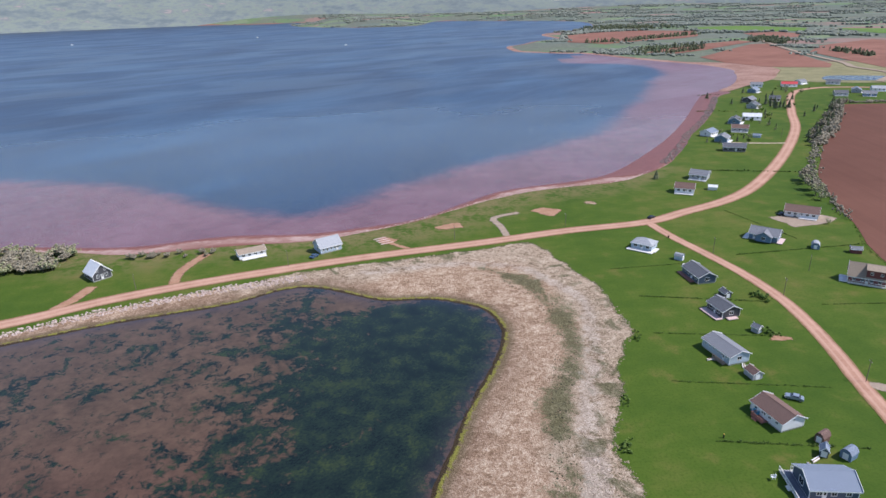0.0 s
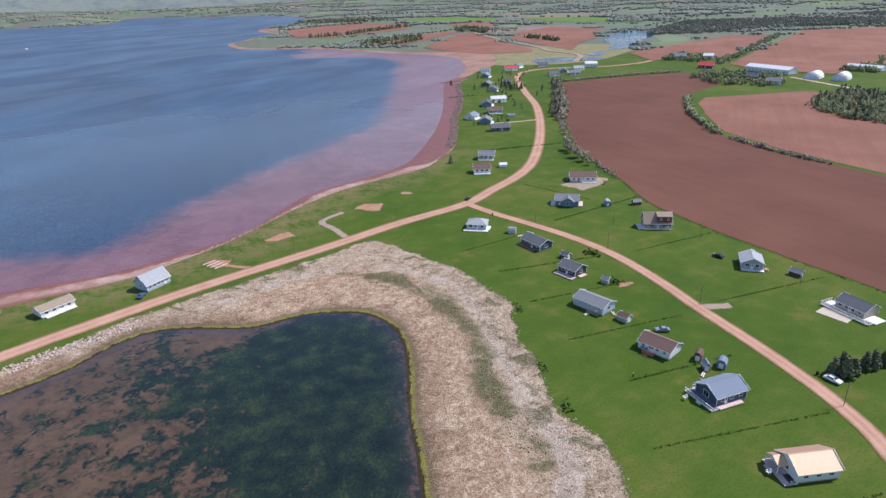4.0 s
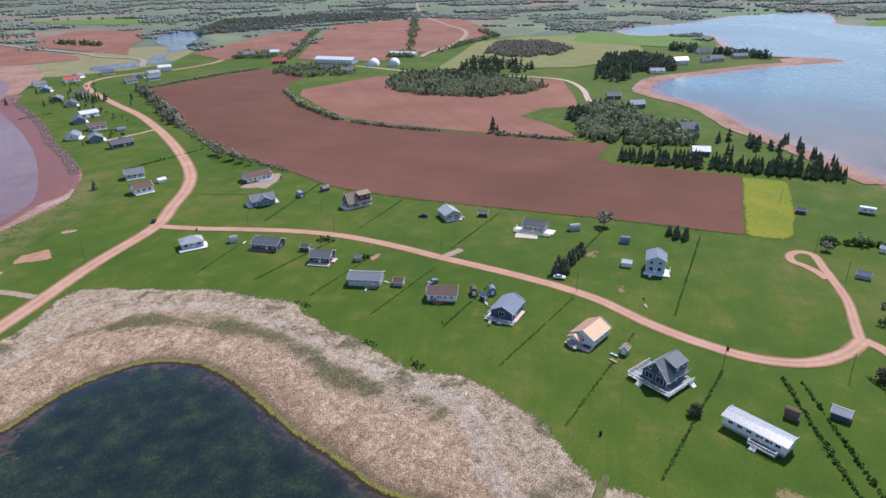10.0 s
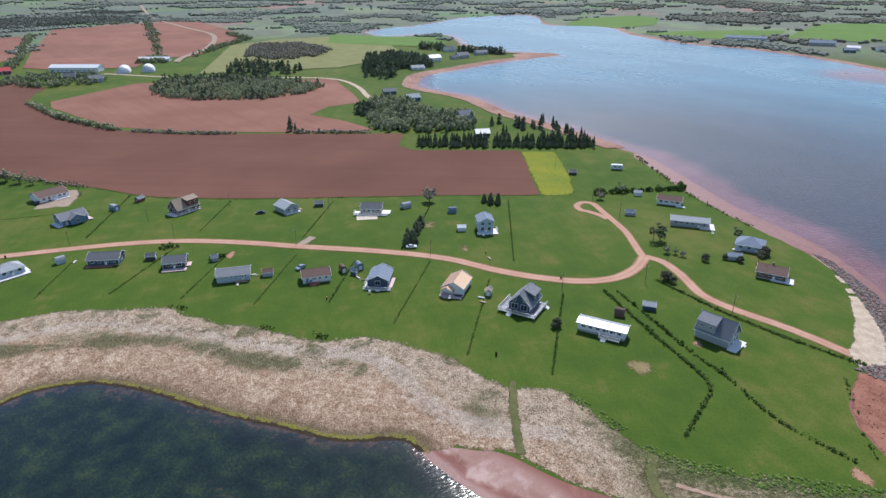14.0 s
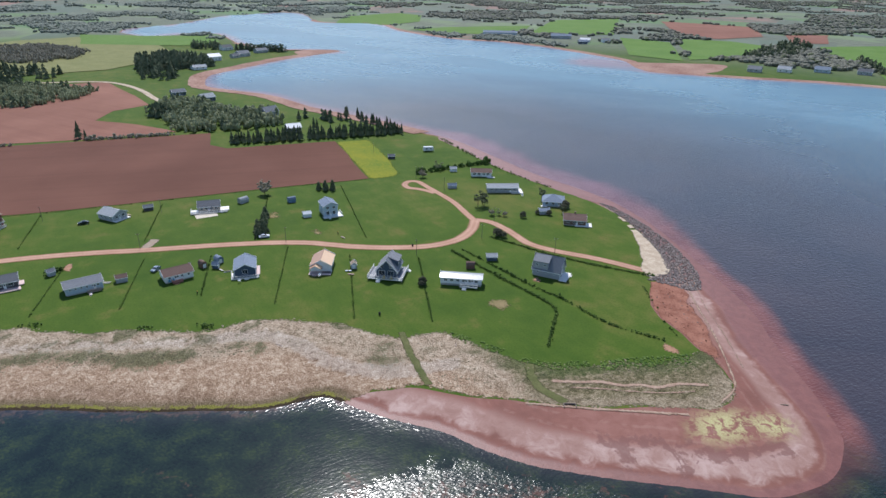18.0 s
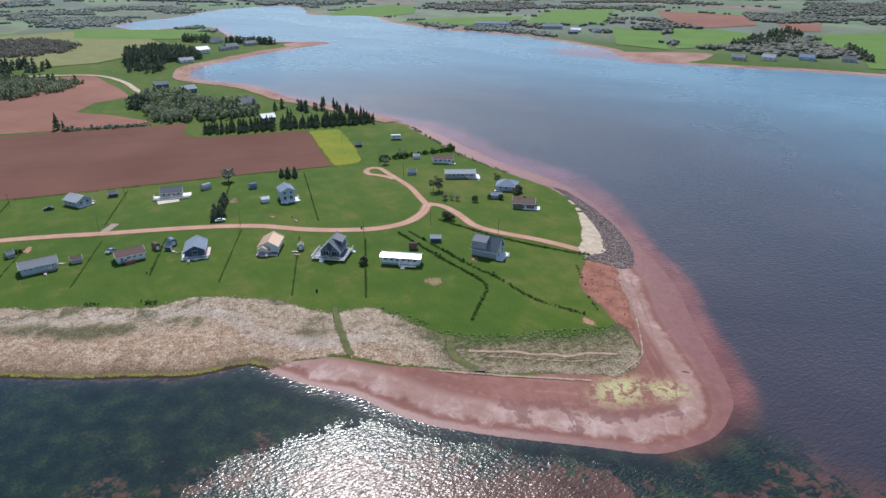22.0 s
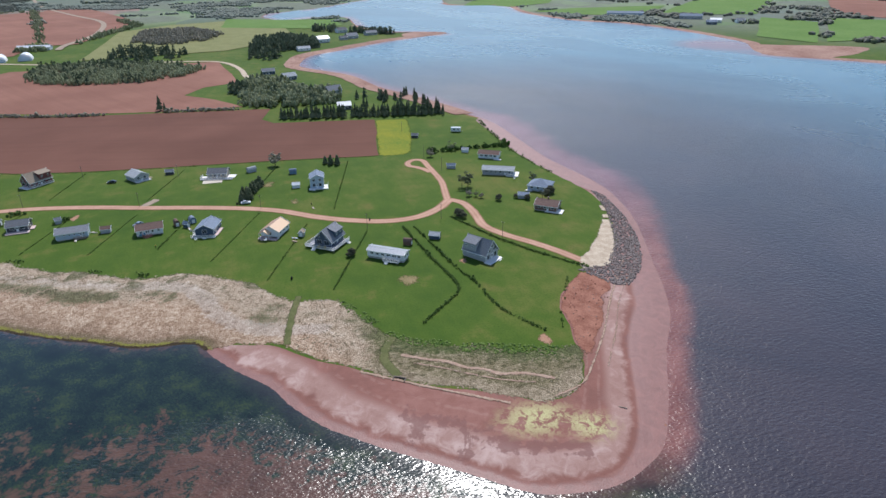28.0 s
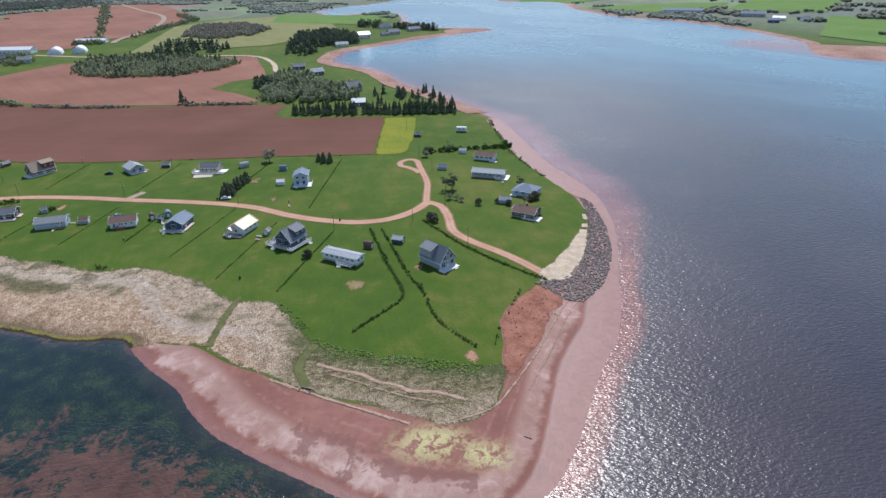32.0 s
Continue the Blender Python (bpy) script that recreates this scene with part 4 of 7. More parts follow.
FAR_FIELDS = [([(922, -452), (1263, -704), (1286, -902), (880, -609)], "bright", "bright green field on the far shore"), ([(833, -588), (746, -626), (541, -482), (615, -452)], "bright", "green field above the far shore"),
              ([(790, -674), (734, -741), (652, -751), (559, -610), (549, -499)], "bright", "green field beyond the sand flats"), ([(1182, -948), (985, -1042), (786, -866), (771, -749), (850, -723)], "soil_b", "red ploughed field on the far side"),
              ([(807, -941), (796, -1039), (664, -883), (693, -833)], "soil_b", "red ploughed field on the far side"), ([(635, -822), (608, -1045), (454, -923), (200, -700), (294, -663), (343, -588), (428, -679), (540, -738)], "bright", "large green field on the far side"),
              ([(1235, -165), (1426, -226), (1536, -395), (1448, -427), (1253, -356), (1190, -275)], "bright", "green field across the inlet"), ([(1060, -275), (1103, -360), (1092, -546), (974, -473), (942, -385), (985, -310)], "bright", "green field above the inlet"),
              ([(851, -1343), (759, -1419), (601, -1160), (636, -1102)], "soil_b", "red ploughed field far inland"), ([(1176, -1879), (1140, -2038), (948, -1727), (947, -1589)], "bright", "green field far inland"),
              ([(771, 1965), (911, 1964), (1011, 1786), (940, 1669), (815, 1704), (738, 1832)], "bright", "green field behind the red headland fields"), ([(1063, 1739), (1168, 1592), (1200, 1473), (1072, 1326), (1017, 1500)], "bright", "green field behind the red headland fields"),
              ([(1029, 279), (996, 188), (978, 92), (880, 75), (836, 125), (880, 259)], "bright", "bright green field beside the inlet")]
for ring, mt, lb in FAR_FIELDS:
    region("field", ring, M[mt], 28, 0.6, lb, "field", sharp=True, uneven=2)
region("sand_flat", [(518, -350), (549, -405), (536, -432), (504, -508), (459, -471), (440, -420), (450, -360)], M["mud"], 10, 0.15, "pale red sand flat on the far shore", "sand", uneven=4)

# the far side of the bay: low hills at the end of sight
hv, hf = [], []
hn = 160
for i in range(hn + 1):
    a_ = radians(165 - 150 * i / hn)
    for j, (rr, up) in enumerate(((4720, -1.5), (4760, 0.1), (4810, 0.4), (4870, 0.75), (4930, 1.0))):
        top = 100 + 30 * noise.noise((i / 11, 2.0, 0)) + 20 * noise.noise((i / 3.0, 5.0, 0)) + 110 * smooth(math.degrees(a_), 75, 115)
        hv.append((rr * math.cos(a_), 60 + rr * math.sin(a_), -1.5 if j == 0 else up * top + 8 * noise.noise((i / 2.0, j * 3.0, 1.0))))
hf = [(i * 5 + j, i * 5 + 5 + j, i * 5 + 6 + j, i * 5 + 1 + j) for i in range(hn) for j in range(4)]
tagged(mesh_ob("backdrop", hv, hf, M["hills"], flat=False), "low hills on the far side of the bay, haze painted into their colour", "hills", kind="structure")

# sandy margins of the far coasts
ribbon("beach", INLET[:17], 16, M["mud"], 0.35, "narrow red beach under the far headland", per=6, category="beach", uneven=2.0)
ribbon("beach", FAR_SHORE[:18], 10, M["mud"], 0.35, "narrow red beach on the far shore", per=6, category="beach", uneven=2.0)
ribbon("beach", BAY[20:36], 12, M["mud"], 0.35, "red beach across the cove", per=6, category="beach", uneven=2.0)
region("sand_spit", [(700, -18), (725, -48), (745, -72), (772, -112), (766, -70), (762, -40), (735, -12)], M["mud"], 8, 0.5, "pale sand spit at the tip of the headland", "sand", uneven=2)


# ---- building blocks ----
def thing(name, m, label, category, group=""):
    ob = new(name)
    ob.empty_display_size = 0.5
    ob.matrix_basis = m
    return tagged(ob, label, category, group)


def part(name, verts, faces, material, parent, label="", flat=True):
    ob = mesh_ob(name, verts, faces, M[material], parent, flat)
    return tagged(ob, label) if label else ob


CUBE_F = [(0, 3, 2, 1), (4, 5, 6, 7), (0, 1, 5, 4), (1, 2, 6, 5), (2, 3, 7, 6), (3, 0, 4, 7)]


def box(x0, x1, y0, y1, z0, z1):
    return [(x0, y0, z0), (x1, y0, z0), (x1, y1, z0), (x0, y1, z0), (x0, y0, z1), (x1, y0, z1), (x1, y1, z1), (x0, y1, z1)], list(CUBE_F)


def join(*shapes):
    vs, fs = [], []
    for v, f in shapes:
        k = len(vs)
        vs += v
        fs += [tuple(i + k for i in q) for q in f]
    return vs, fs


def slab(a, b, c, d, t):
    """A board with the top corners a, b, c, d (seen from above, anticlockwise) and thickness t."""
    top = [Vector(p) for p in (a, b, c, d)]
    n = (top[1] - top[0]).cross(top[3] - top[0]).normalized()
    low = [p - n * t for p in top]
    return [tuple(p) for p in low + top], list(CUBE_F)


def tube(p, q, r0, r1, n=7):
    """A tapered round bar from p to q."""
    p, q = Vector(p), Vector(q)
    d = (q - p).normalized()
    u = d.orthogonal().normalized()
    w = d.cross(u)
    vs = [tuple(c + (u * math.cos(k) + w * math.sin(k)) * r) for c, r in ((p, r0), (q, r1)) for k in [6.28318 * i / n for i in range(n)]]
    fs = [(i, (i + 1) % n, n + (i + 1) % n, n + i) for i in range(n)] + [tuple(range(n))[::-1], tuple(range(n, 2 * n))]
    return vs, fs


COAST_A, COAST_B = coast, np.roll(coast, -1, 0)


def in_ring(x, y, a, b):
    with np.errstate(divide="ignore", invalid="ignore"):
        return bool((((a[:, 1] > y) != (b[:, 1] > y)) & (x < (b[:, 0] - a[:, 0]) * (y - a[:, 1]) / (b[:, 1] - a[:, 1]) + a[:, 0])).sum() % 2)


def land_z(x, y):
    d = COAST_B - COAST_A
    p = np.array((x, y)) - COAST_A
    k = np.clip((p * d).sum(1) / ((d * d).sum(1) + 1e-9), 0, 1)[:, None]
    dist = math.sqrt(((p - k * d) ** 2).sum(1).min())
    if not in_ring(x, y, COAST_A, COAST_B):
        dist = -dist
    return float(heights(np.array([float(x)]), np.array([float(y)]), np.array([dist]))[0])


def at(x, y, heading=0.0, scale=1.0, lift=0.0, tall=1.0):
    return pose(x, y, land_z(x, y) + lift, 0, 0, heading) @ Matrix.Diagonal((scale, scale, scale * tall, 1))


def window(parent, side, u, z, w, h, L, W, name="window"):
    """A framed pane on a wall; u runs along the wall."""
    def place(u0, u1, z0, z1, d0, d1):
        if side == "n":
            return box(u0, u1, -W / 2 - d1, -W / 2 - d0, z0, z1)
        if side == "s":
            return box(u0, u1, W / 2 + d0, W / 2 + d1, z0, z1)
        if side == "e":
            return box(L / 2 + d0, L / 2 + d1, u0, u1, z0, z1)
        return box(-L / 2 - d1, -L / 2 - d0, u0, u1, z0, z1)
    e = 0.1
    ring = join(place(u - w / 2 - e, u + w / 2 + e, z + h / 2, z + h / 2 + e, -0.02, 0.07), place(u - w / 2 - e, u + w / 2 + e, z - h / 2 - e, z - h / 2, -0.02, 0.09),
                place(u - w / 2 - e, u - w / 2, z - h / 2, z + h / 2, -0.02, 0.07), place(u + w / 2, u + w / 2 + e, z - h / 2, z + h / 2, -0.02, 0.07),
                place(u - 0.03, u + 0.03, z - h / 2, z + h / 2, 0.0, 0.05))
    f = part(name, *ring, "trim", parent, "white painted window frame")
    part("pane", *place(u - w / 2, u + w / 2, z - h / 2, z + h / 2, 0.0, 0.03), "glass", f, "dark reflecting glass")


def door(parent, side, u, z0, L, W, material="trim", w=0.95, h=2.05):
    y = {"n": -W / 2, "s": W / 2, "e": L / 2, "w": -L / 2}[side]
    s = -1 if side in "nw" else 1
    a, b = sorted((y - 0.01 * s, y + 0.06 * s))
    c, d = sorted((y, y + 0.09 * s))
    if side in "ns":
        o = part("door", *box(u - w / 2, u + w / 2, a, b, z0, z0 + h), material, parent)
        part("door_glass", *box(u - w / 4, u + w / 4, c, d, z0 + 1.1, z0 + 1.85), "glass", o)
    else:
        o = part("door", *box(a, b, u - w / 2, u + w / 2, z0, z0 + h), material, parent)
        part("door_glass", *box(c, d, u - w / 4, u + w / 4, z0 + 1.1, z0 + 1.85), "glass", o)


def deck(parent, x0, x1, y0, y1, z, material, rails="", steps=None, floor=""):
    """A raised deck with railings on the named sides and steps."""
    d = part("deck", *join(box(x0, x1, y0, y1, z - 0.16, z), box(x0 + 0.1, x1 - 0.1, y0 + 0.1, y1 - 0.1, z - 0.34, z - 0.16)), material, parent)
    n = max(3, int((x1 - x0 - 0.2) / 0.9))
    for i in range(n):
        a, b = x0 + 0.1 + (x1 - x0 - 0.2) * i / n, x0 + 0.07 + (x1 - x0 - 0.2) * (i + 1) / n
        part("deck_board", *box(a, b, y0 + 0.12, y1 - 0.12, z, z + 0.03), floor or material, d)
    for x in np.linspace(x0 + 0.2, x1 - 0.2, max(2, int((x1 - x0) / 2.6))):
        for y in (y0 + 0.2, y1 - 0.2):
            part("deck_post", *box(x - 0.08, x + 0.08, y - 0.08, y + 0.08, -0.3, z - 0.3), "deck_wood", parent)
    lines = dict(n=((x0, y0), (x1, y0)), s=((x0, y1), (x1, y1)), w=((x0, y0), (x0, y1)), e=((x1, y0), (x1, y1)))
    for k in rails:
        (ax, ay), (bx, by) = lines[k]
        n = max(2, int(math.hypot(bx - ax, by - ay) / 1.5) + 1)
        hx, hy = (0.0, 0.05) if k in "ns" else (0.05, 0.0)
        gap = 0.06
        shapes = [box(min(ax, bx) - hx - 0.02, max(ax, bx) + hx + 0.02, min(ay, by) - hy - 0.02, max(ay, by) + hy + 0.02, z + h0, z + h1) for h0, h1 in ((0.95, 1.03), (0.12, 0.2))]
        for t in np.linspace(0, 1, n):
            px, py = ax + (bx - ax) * t, ay + (by - ay) * t
            shapes.append(box(px - gap, px + gap, py - gap, py + gap, z, z + 1.08))
        m = int(math.hypot(bx - ax, by - ay) / 0.28)
        for t in np.linspace(0, 1, max(2, m)):
            px, py = ax + (bx - ax) * t, ay + (by - ay) * t
            shapes.append(box(px - 0.025, px + 0.025, py - 0.025, py + 0.025, z + 0.2, z + 0.95))
        part("railing", *join(*shapes), material, d)
    if steps:
        side, u = steps
        n = max(2, int(z / 0.18))
        sh = []
        for i in range(n):
            h = z - (i + 1) * z / (n + 1)
            o0, o1 = i * 0.28, (i + 1) * 0.28
            sh.append({"n": box(u - 0.8, u + 0.8, y0 - o1, y0 - o0, -0.1, h), "s": box(u - 0.8, u + 0.8, y1 + o0, y1 + o1, -0.1, h),
                       "w": box(x0 - o1, x0 - o0, u - 0.8, u + 0.8, -0.1, h), "e": box(x1 + o0, x1 + o1, u - 0.8, u + 0.8, -0.1, h)}[side])
        part("steps", *join(*sh), material, d)


def gable_roof(parent, L, W, eave, rise, material, over=0.45, second=None, t=0.16, trim="trim"):
    k = rise / (W / 2)
    x0, x1, yo = -L / 2 - over, L / 2 + over, W / 2 + over
    zr, ze = eave + rise + 0.12, eave - over * k + 0.12
    part("roof_slope", *slab((x0, -yo, ze), (x1, -yo, ze), (x1, 0, zr), (x0, 0, zr), t), material, parent)
    part("roof_slope", *slab((x1, yo, ze), (x0, yo, ze), (x0, 0, zr), (x1, 0, zr), t), second or material, parent)
    part("ridge_cap", *join(slab((x0, -0.2, zr - 0.2 * k + 0.05), (x1, -0.2, zr - 0.2 * k + 0.05), (x1, 0.0, zr + 0.05), (x0, 0.0, zr + 0.05), 0.04),
                            slab((x1, 0.2, zr - 0.2 * k + 0.05), (x0, 0.2, zr - 0.2 * k + 0.05), (x0, 0.0, zr + 0.05), (x1, 0.0, zr + 0.05), 0.04)), material, parent)
    for s in (-1, 1):
        part("fascia", *box(x0, x1, s * yo - 0.03, s * yo + 0.03, ze - 0.25, ze - 0.02), trim, parent)
        e = x0 - 0.02 if s < 0 else x1 + 0.02
        for q in (-1, 1):
            part("barge_board", *slab((e - 0.03, q * yo, ze + 0.01), (e + 0.03, q * yo, ze + 0.01), (e + 0.03, 0, zr + 0.01), (e - 0.03, 0, zr + 0.01), 0.24), trim, parent)


def hip_roof(parent, L, W, eave, rise, material, over=0.5):
    x, y, r = L / 2 + over, W / 2 + over, max(0.3, (L - W) / 2)
    zt, zb = eave + rise, eave - 0.05
    v = [(-x, -y, zb), (x, -y, zb), (x, y, zb), (-x, y, zb), (-r, 0, zt), (r, 0, zt)]
    low = [(p[0], p[1], p[2] - 0.18) for p in v[:4]]
    part("roof", v + low, [(0, 1, 5, 4), (1, 2, 5), (2, 3, 4, 5), (3, 0, 4), (6, 7, 1, 0), (7, 8, 2, 1), (8, 9, 3, 2), (9, 6, 0, 3), (9, 8, 7, 6)], material, parent)
    part("ridge_cap", *box(-r, r, -0.12, 0.12, zt - 0.06, zt + 0.05), material, parent)
    for s in (-1, 1):
        part("fascia", *box(-x, x, s * (y + 0.02) - 0.02, s * (y + 0.02) + 0.02, zb - 0.2, zb), "trim", parent)


def gable_walls(L, W, z0, eave, rise):
    x, y = L / 2, W / 2
    v = [(sx * x, py, pz) for sx in (-1, 1) for py, pz in ((-y, z0), (y, z0), (y, eave), (0, eave + rise), (-y, eave))]
    return v, [(0, 1, 2, 3, 4)[::-1], (5, 6, 7, 8, 9), (0, 5, 9, 4), (1, 2, 7, 6), (0, 1, 6, 5), (2, 3, 8, 7), (3, 4, 9, 8)]


def house(x, y, heading, L, W, label, walls="white", roof="roof_grey", eave=2.8, rise=1.7, hip=False, base=0.45, wins=None, doors=(), decks=(), dormer=None, wing=None,
          chimney=None, second=None, trim="trim", name="cottage", group="shore cottages", category="house", over=0.45, size=0.88):
    """A house with its ridge along its own x axis; n is its -y side, e its +x end."""
    h = thing(name, at(x, y, heading, size, 0, 1.06 if size < 1 else 1.0), label, category, group)
    part("foundation", *box(-L / 2 + 0.15, L / 2 - 0.15, -W / 2 + 0.15, W / 2 - 0.15, -0.5, base), "concrete", h)
    if hip:
        part("wall", *box(-L / 2, L / 2, -W / 2, W / 2, base, eave), walls, h)
        hip_roof(h, L, W, eave, rise, roof)
    else:
        part("wall", *gable_walls(L, W, base, eave, rise), walls, h)
        gable_roof(h, L, W, eave, rise, roof, over, second, trim=trim)
    for sx in (-1, 1):
        for sy in (-1, 1):
            part("corner_board", *box(sx * L / 2 - 0.07, sx * L / 2 + 0.07, sy * W / 2 - 0.07, sy * W / 2 + 0.07, base, eave - 0.1), trim, h)
    for side, rowsz in (wins or dict(n=[(3, 1.6)], s=[(2, 1.6)], e=[(1, 1.6)], w=[(1, 1.6)])).items():
        for n, z, *size in rowsz:
            w, hh = size if size else (1.1, 1.0)
            span = L if side in "ns" else W
            for u in (np.arange(n) + 0.5) / n * span * 0.9 - span * 0.45:
                window(h, side, u, base + z, w, hh, L, W)
    for side, u in doors:
        door(h, side, u, base + 0.02, L, W)
    for d in decks:
        deck(h, *d[:4], base, *d[4:])
    if dormer:
        side, a, b, top = dormer
        s = -1 if side == "n" else 1
        y0, y1 = (-W / 2 + 0.05, -0.3) if s < 0 else (0.3, W / 2 - 0.05)
        ridge = eave + rise
        yo = y0 if s < 0 else y1
        vs = [(q, p, z) for q in (a, b) for p, z in ((yo, eave - 0.3), (0, eave - 0.3), (0, ridge - 0.15), (yo, top))]
        dm = part("dormer", vs, [(0, 1, 2, 3), (7, 6, 5, 4), (0, 4, 5, 1), (1, 5, 6, 2), (2, 6, 7, 3), (3, 7, 4, 0)], walls, h)
        yy = yo + s * 0.45
        zz = top - (ridge - top) * 0.45 / (W / 2) + 0.1
        q = [(a - 0.3, yy, zz), (b + 0.3, yy, zz), (b + 0.3, 0, ridge + 0.05), (a - 0.3, 0, ridge + 0.05)]
        part("dormer_roof", *slab(*(q if s < 0 else [q[1], q[0], q[3], q[2]]), 0.15), roof, dm)
        n = max(1, int((b - a) / 2.4))
        for u in a + (np.arange(n) + 0.5) / n * (b - a):
            window(h, side, u, (eave + top) / 2 + 0.15, 0.8, 0.8, L, W - 0.08)
    if wing:
        xc, ww, proj, we, wr = wing
        y0 = -W / 2 - proj
        wg = part("gable_wing", [(xc + s * ww / 2 * m, yy, z) for yy in (y0, 0.0) for s, m, z in ((-1, 1, base), (1, 1, base), (1, 1, we), (0, 0, we + wr), (-1, 1, we))],
                  [(0, 1, 2, 3, 4), (9, 8, 7, 6, 5), (0, 5, 6, 1), (1, 6, 7, 2), (2, 7, 8, 3), (3, 8, 9, 4), (4, 9, 5, 0)], walls, h)
        k, o = wr / (ww / 2), 0.4
        ze, zr = we - o * k + 0.12, we + wr + 0.12
        part("wing_roof", *slab((xc - ww / 2 - o, 0, ze), (xc - ww / 2 - o, y0 - o, ze), (xc, y0 - o, zr), (xc, 0, zr), 0.15), roof, wg)
        part("wing_roof", *slab((xc + ww / 2 + o, y0 - o, ze), (xc + ww / 2 + o, 0, ze), (xc, 0, zr), (xc, y0 - o, zr), 0.15), second or roof, wg)
        window(h, "n", xc, base + 1.5, min(1.6, ww * 0.4), 1.2, L, W + 2 * proj)
    if chimney:
        cx, cy = chimney
        part("chimney", *join(box(cx - 0.3, cx + 0.3, cy - 0.3, cy + 0.3, eave, eave + rise + 0.9), box(cx - 0.38, cx + 0.38, cy - 0.38, cy + 0.38, eave + rise + 0.9, eave + rise + 1.0)), "brown", h)
    return h


def front(mx, my, ang, depth):
    """The centre of a house whose front line has its middle at mx, my and runs along ang."""
    a = radians(ang + 90)
    return mx + math.cos(a) * depth / 2, my + math.sin(a) * depth / 2


def shed(x, y, heading, L, W, label, walls="grey", roof="roof_dark", eave=2.1, rise=0.9, barn=False, name="shed", door_side="e", group="garden sheds"):
    h = thing(name, at(x, y, heading, 0.84), label, "shed", group)
    part("floor_skid", *box(-L / 2 + 0.1, L / 2 - 0.1, -W / 2 + 0.1, W / 2 - 0.1, -0.2, 0.15), "deck_wood", h)
    part("wall", *gable_walls(L, W, 0.12, eave, rise), walls, h)
    if barn:
        z1, y1 = eave + rise * 0.72, W * 0.3
        x0, x1 = -L / 2 - 0.15, L / 2 + 0.15
        for s in (-1, 1):
            a = [(x0, s * (W / 2 + 0.12), eave - 0.1), (x1, s * (W / 2 + 0.12), eave - 0.1), (x1, s * y1, z1 + 0.22), (x0, s * y1, z1 + 0.22)]
            b = [(x0, s * y1, z1 + 0.22), (x1, s * y1, z1 + 0.22), (x1, 0, eave + rise + 0.22), (x0, 0, eave + rise + 0.22)]
            for q in (a, b):
                part("roof_slope", *slab(*(q if s < 0 else [q[1], q[0], q[3], q[2]]), 0.1), roof, h)
    else:
        gable_roof(h, L, W, eave, rise, roof, 0.2, t=0.1)
    if door_side == "e":
        part("door", *box(L / 2 - 0.01, L / 2 + 0.05, -0.7, 0.7, 0.15, 1.95), "trim", h, "white shed door")
    else:
        part("door", *box(-0.7, 0.7, -W / 2 - 0.05, -W / 2 + 0.01, 0.15, 1.95), "trim", h, "white shed door")
    window(h, "w", 0, 1.35, 0.6, 0.6, L, W)
    return h


# ---- the row of cottages between lane and marsh ----
c = front(78, 227, -38, 7)
house(*c, -38, 9.2, 7, "small cottage with grey hipped roof and white deck", "pale_blue", "roof_pale", 2.9, 1.9, hip=True, wins=dict(n=[(3, 1.5, 1.4, 1.2)], e=[(1, 1.5)], w=[(1, 1.5)], s=[(2, 1.5)]),
      doors=[("n", 0.2)], decks=[(-6, 5.8, -6, -3.5, "deck_white", "", None), (4.6, 6.4, -3.5, 1.5, "deck_white", "", None)])
c = front(87, 199.8, -82, 6.6)
house(*c, -82, 12.2, 7.4, "dark cottage with charcoal gable roof and covered porch", "navy", "roof_dark", 2.8, 1.7, wins=dict(n=[(4, 1.5, 1.2, 1.1)], e=[(1, 1.4, 1.6, 1.2)], s=[(2, 1.5)]),
      doors=[("n", 1)], decks=[(-6.6, 4, -5.8, -4, "deck_red", "", None)])
c = front(84.3, 172.8, -77, 6.4)
house(*c, -77, 8.6, 7, "charcoal cottage with dark roof and pale timber deck", "dark", "roof_dark", 2.9, 1.6, wins=dict(n=[(2, 1.6, 1.7, 1.2)], e=[(1, 1.5, 1.4, 1.2)], s=[(2, 1.5)]),
      doors=[("n", 0)], decks=[(-4.6, 4.8, -6.3, -3.5, "deck_pink", "", None), (4.3, 6, -2, 2, "deck_pink", "", None)])
c = front(74.4, 148.3, -74, 6.4)
house(*c, -74, 12.4, 7.2, "long pale blue cottage with a grey roof", "pale_blue", "roof_grey", 3.0, 1.3, wins=dict(n=[(6, 1.7, 0.6, 0.6)], e=[(1, 1.6, 1.4, 1.2)], s=[(3, 1.6)]),
      doors=[("n", 3.5)], decks=[(0.6, 5.2, -5.2, -3.2, "deck_wood", "n", ("n", 1.5))])
c = front(74, 119.5, -73, 6.6)
house(*c, -73, 10.6, 7.2, "white cottage with a brown shingle roof", "white", "roof_brown", 2.8, 1.6, wins=dict(n=[(4, 1.5, 0.8, 0.8)], e=[(1, 2.6, 0.6, 0.5)], s=[(3, 1.5)]),
      doors=[("n", -0.5)], decks=[(-3, 0.8, -5.6, -3.5, "deck_red", "nw", ("n", -1.5))])
c = front(70, 98.3, -95, 10.5)
house(*c, -185, 10.5, 8, "navy cottage with blue-grey roof and deck round it", "navy", "roof_blue", 3.0, 1.9, wins=dict(e=[(1, 1.5, 1.9, 1.6)], s=[(3, 1.5)], n=[(3, 1.5)], w=[(1, 1.5)]),
      doors=[("s", 2)], decks=[(5.25, 7.8, -5.2, 5.2, "deck_white", "e", ("e", 0.5), "deck_grey"), (-3, 5.2, 4, 5.6, "deck_pink", "", None), (2, 5.2, -5.2, -4, "deck_white", "n", None)])
c = front(65.5, 73, -109, 10)
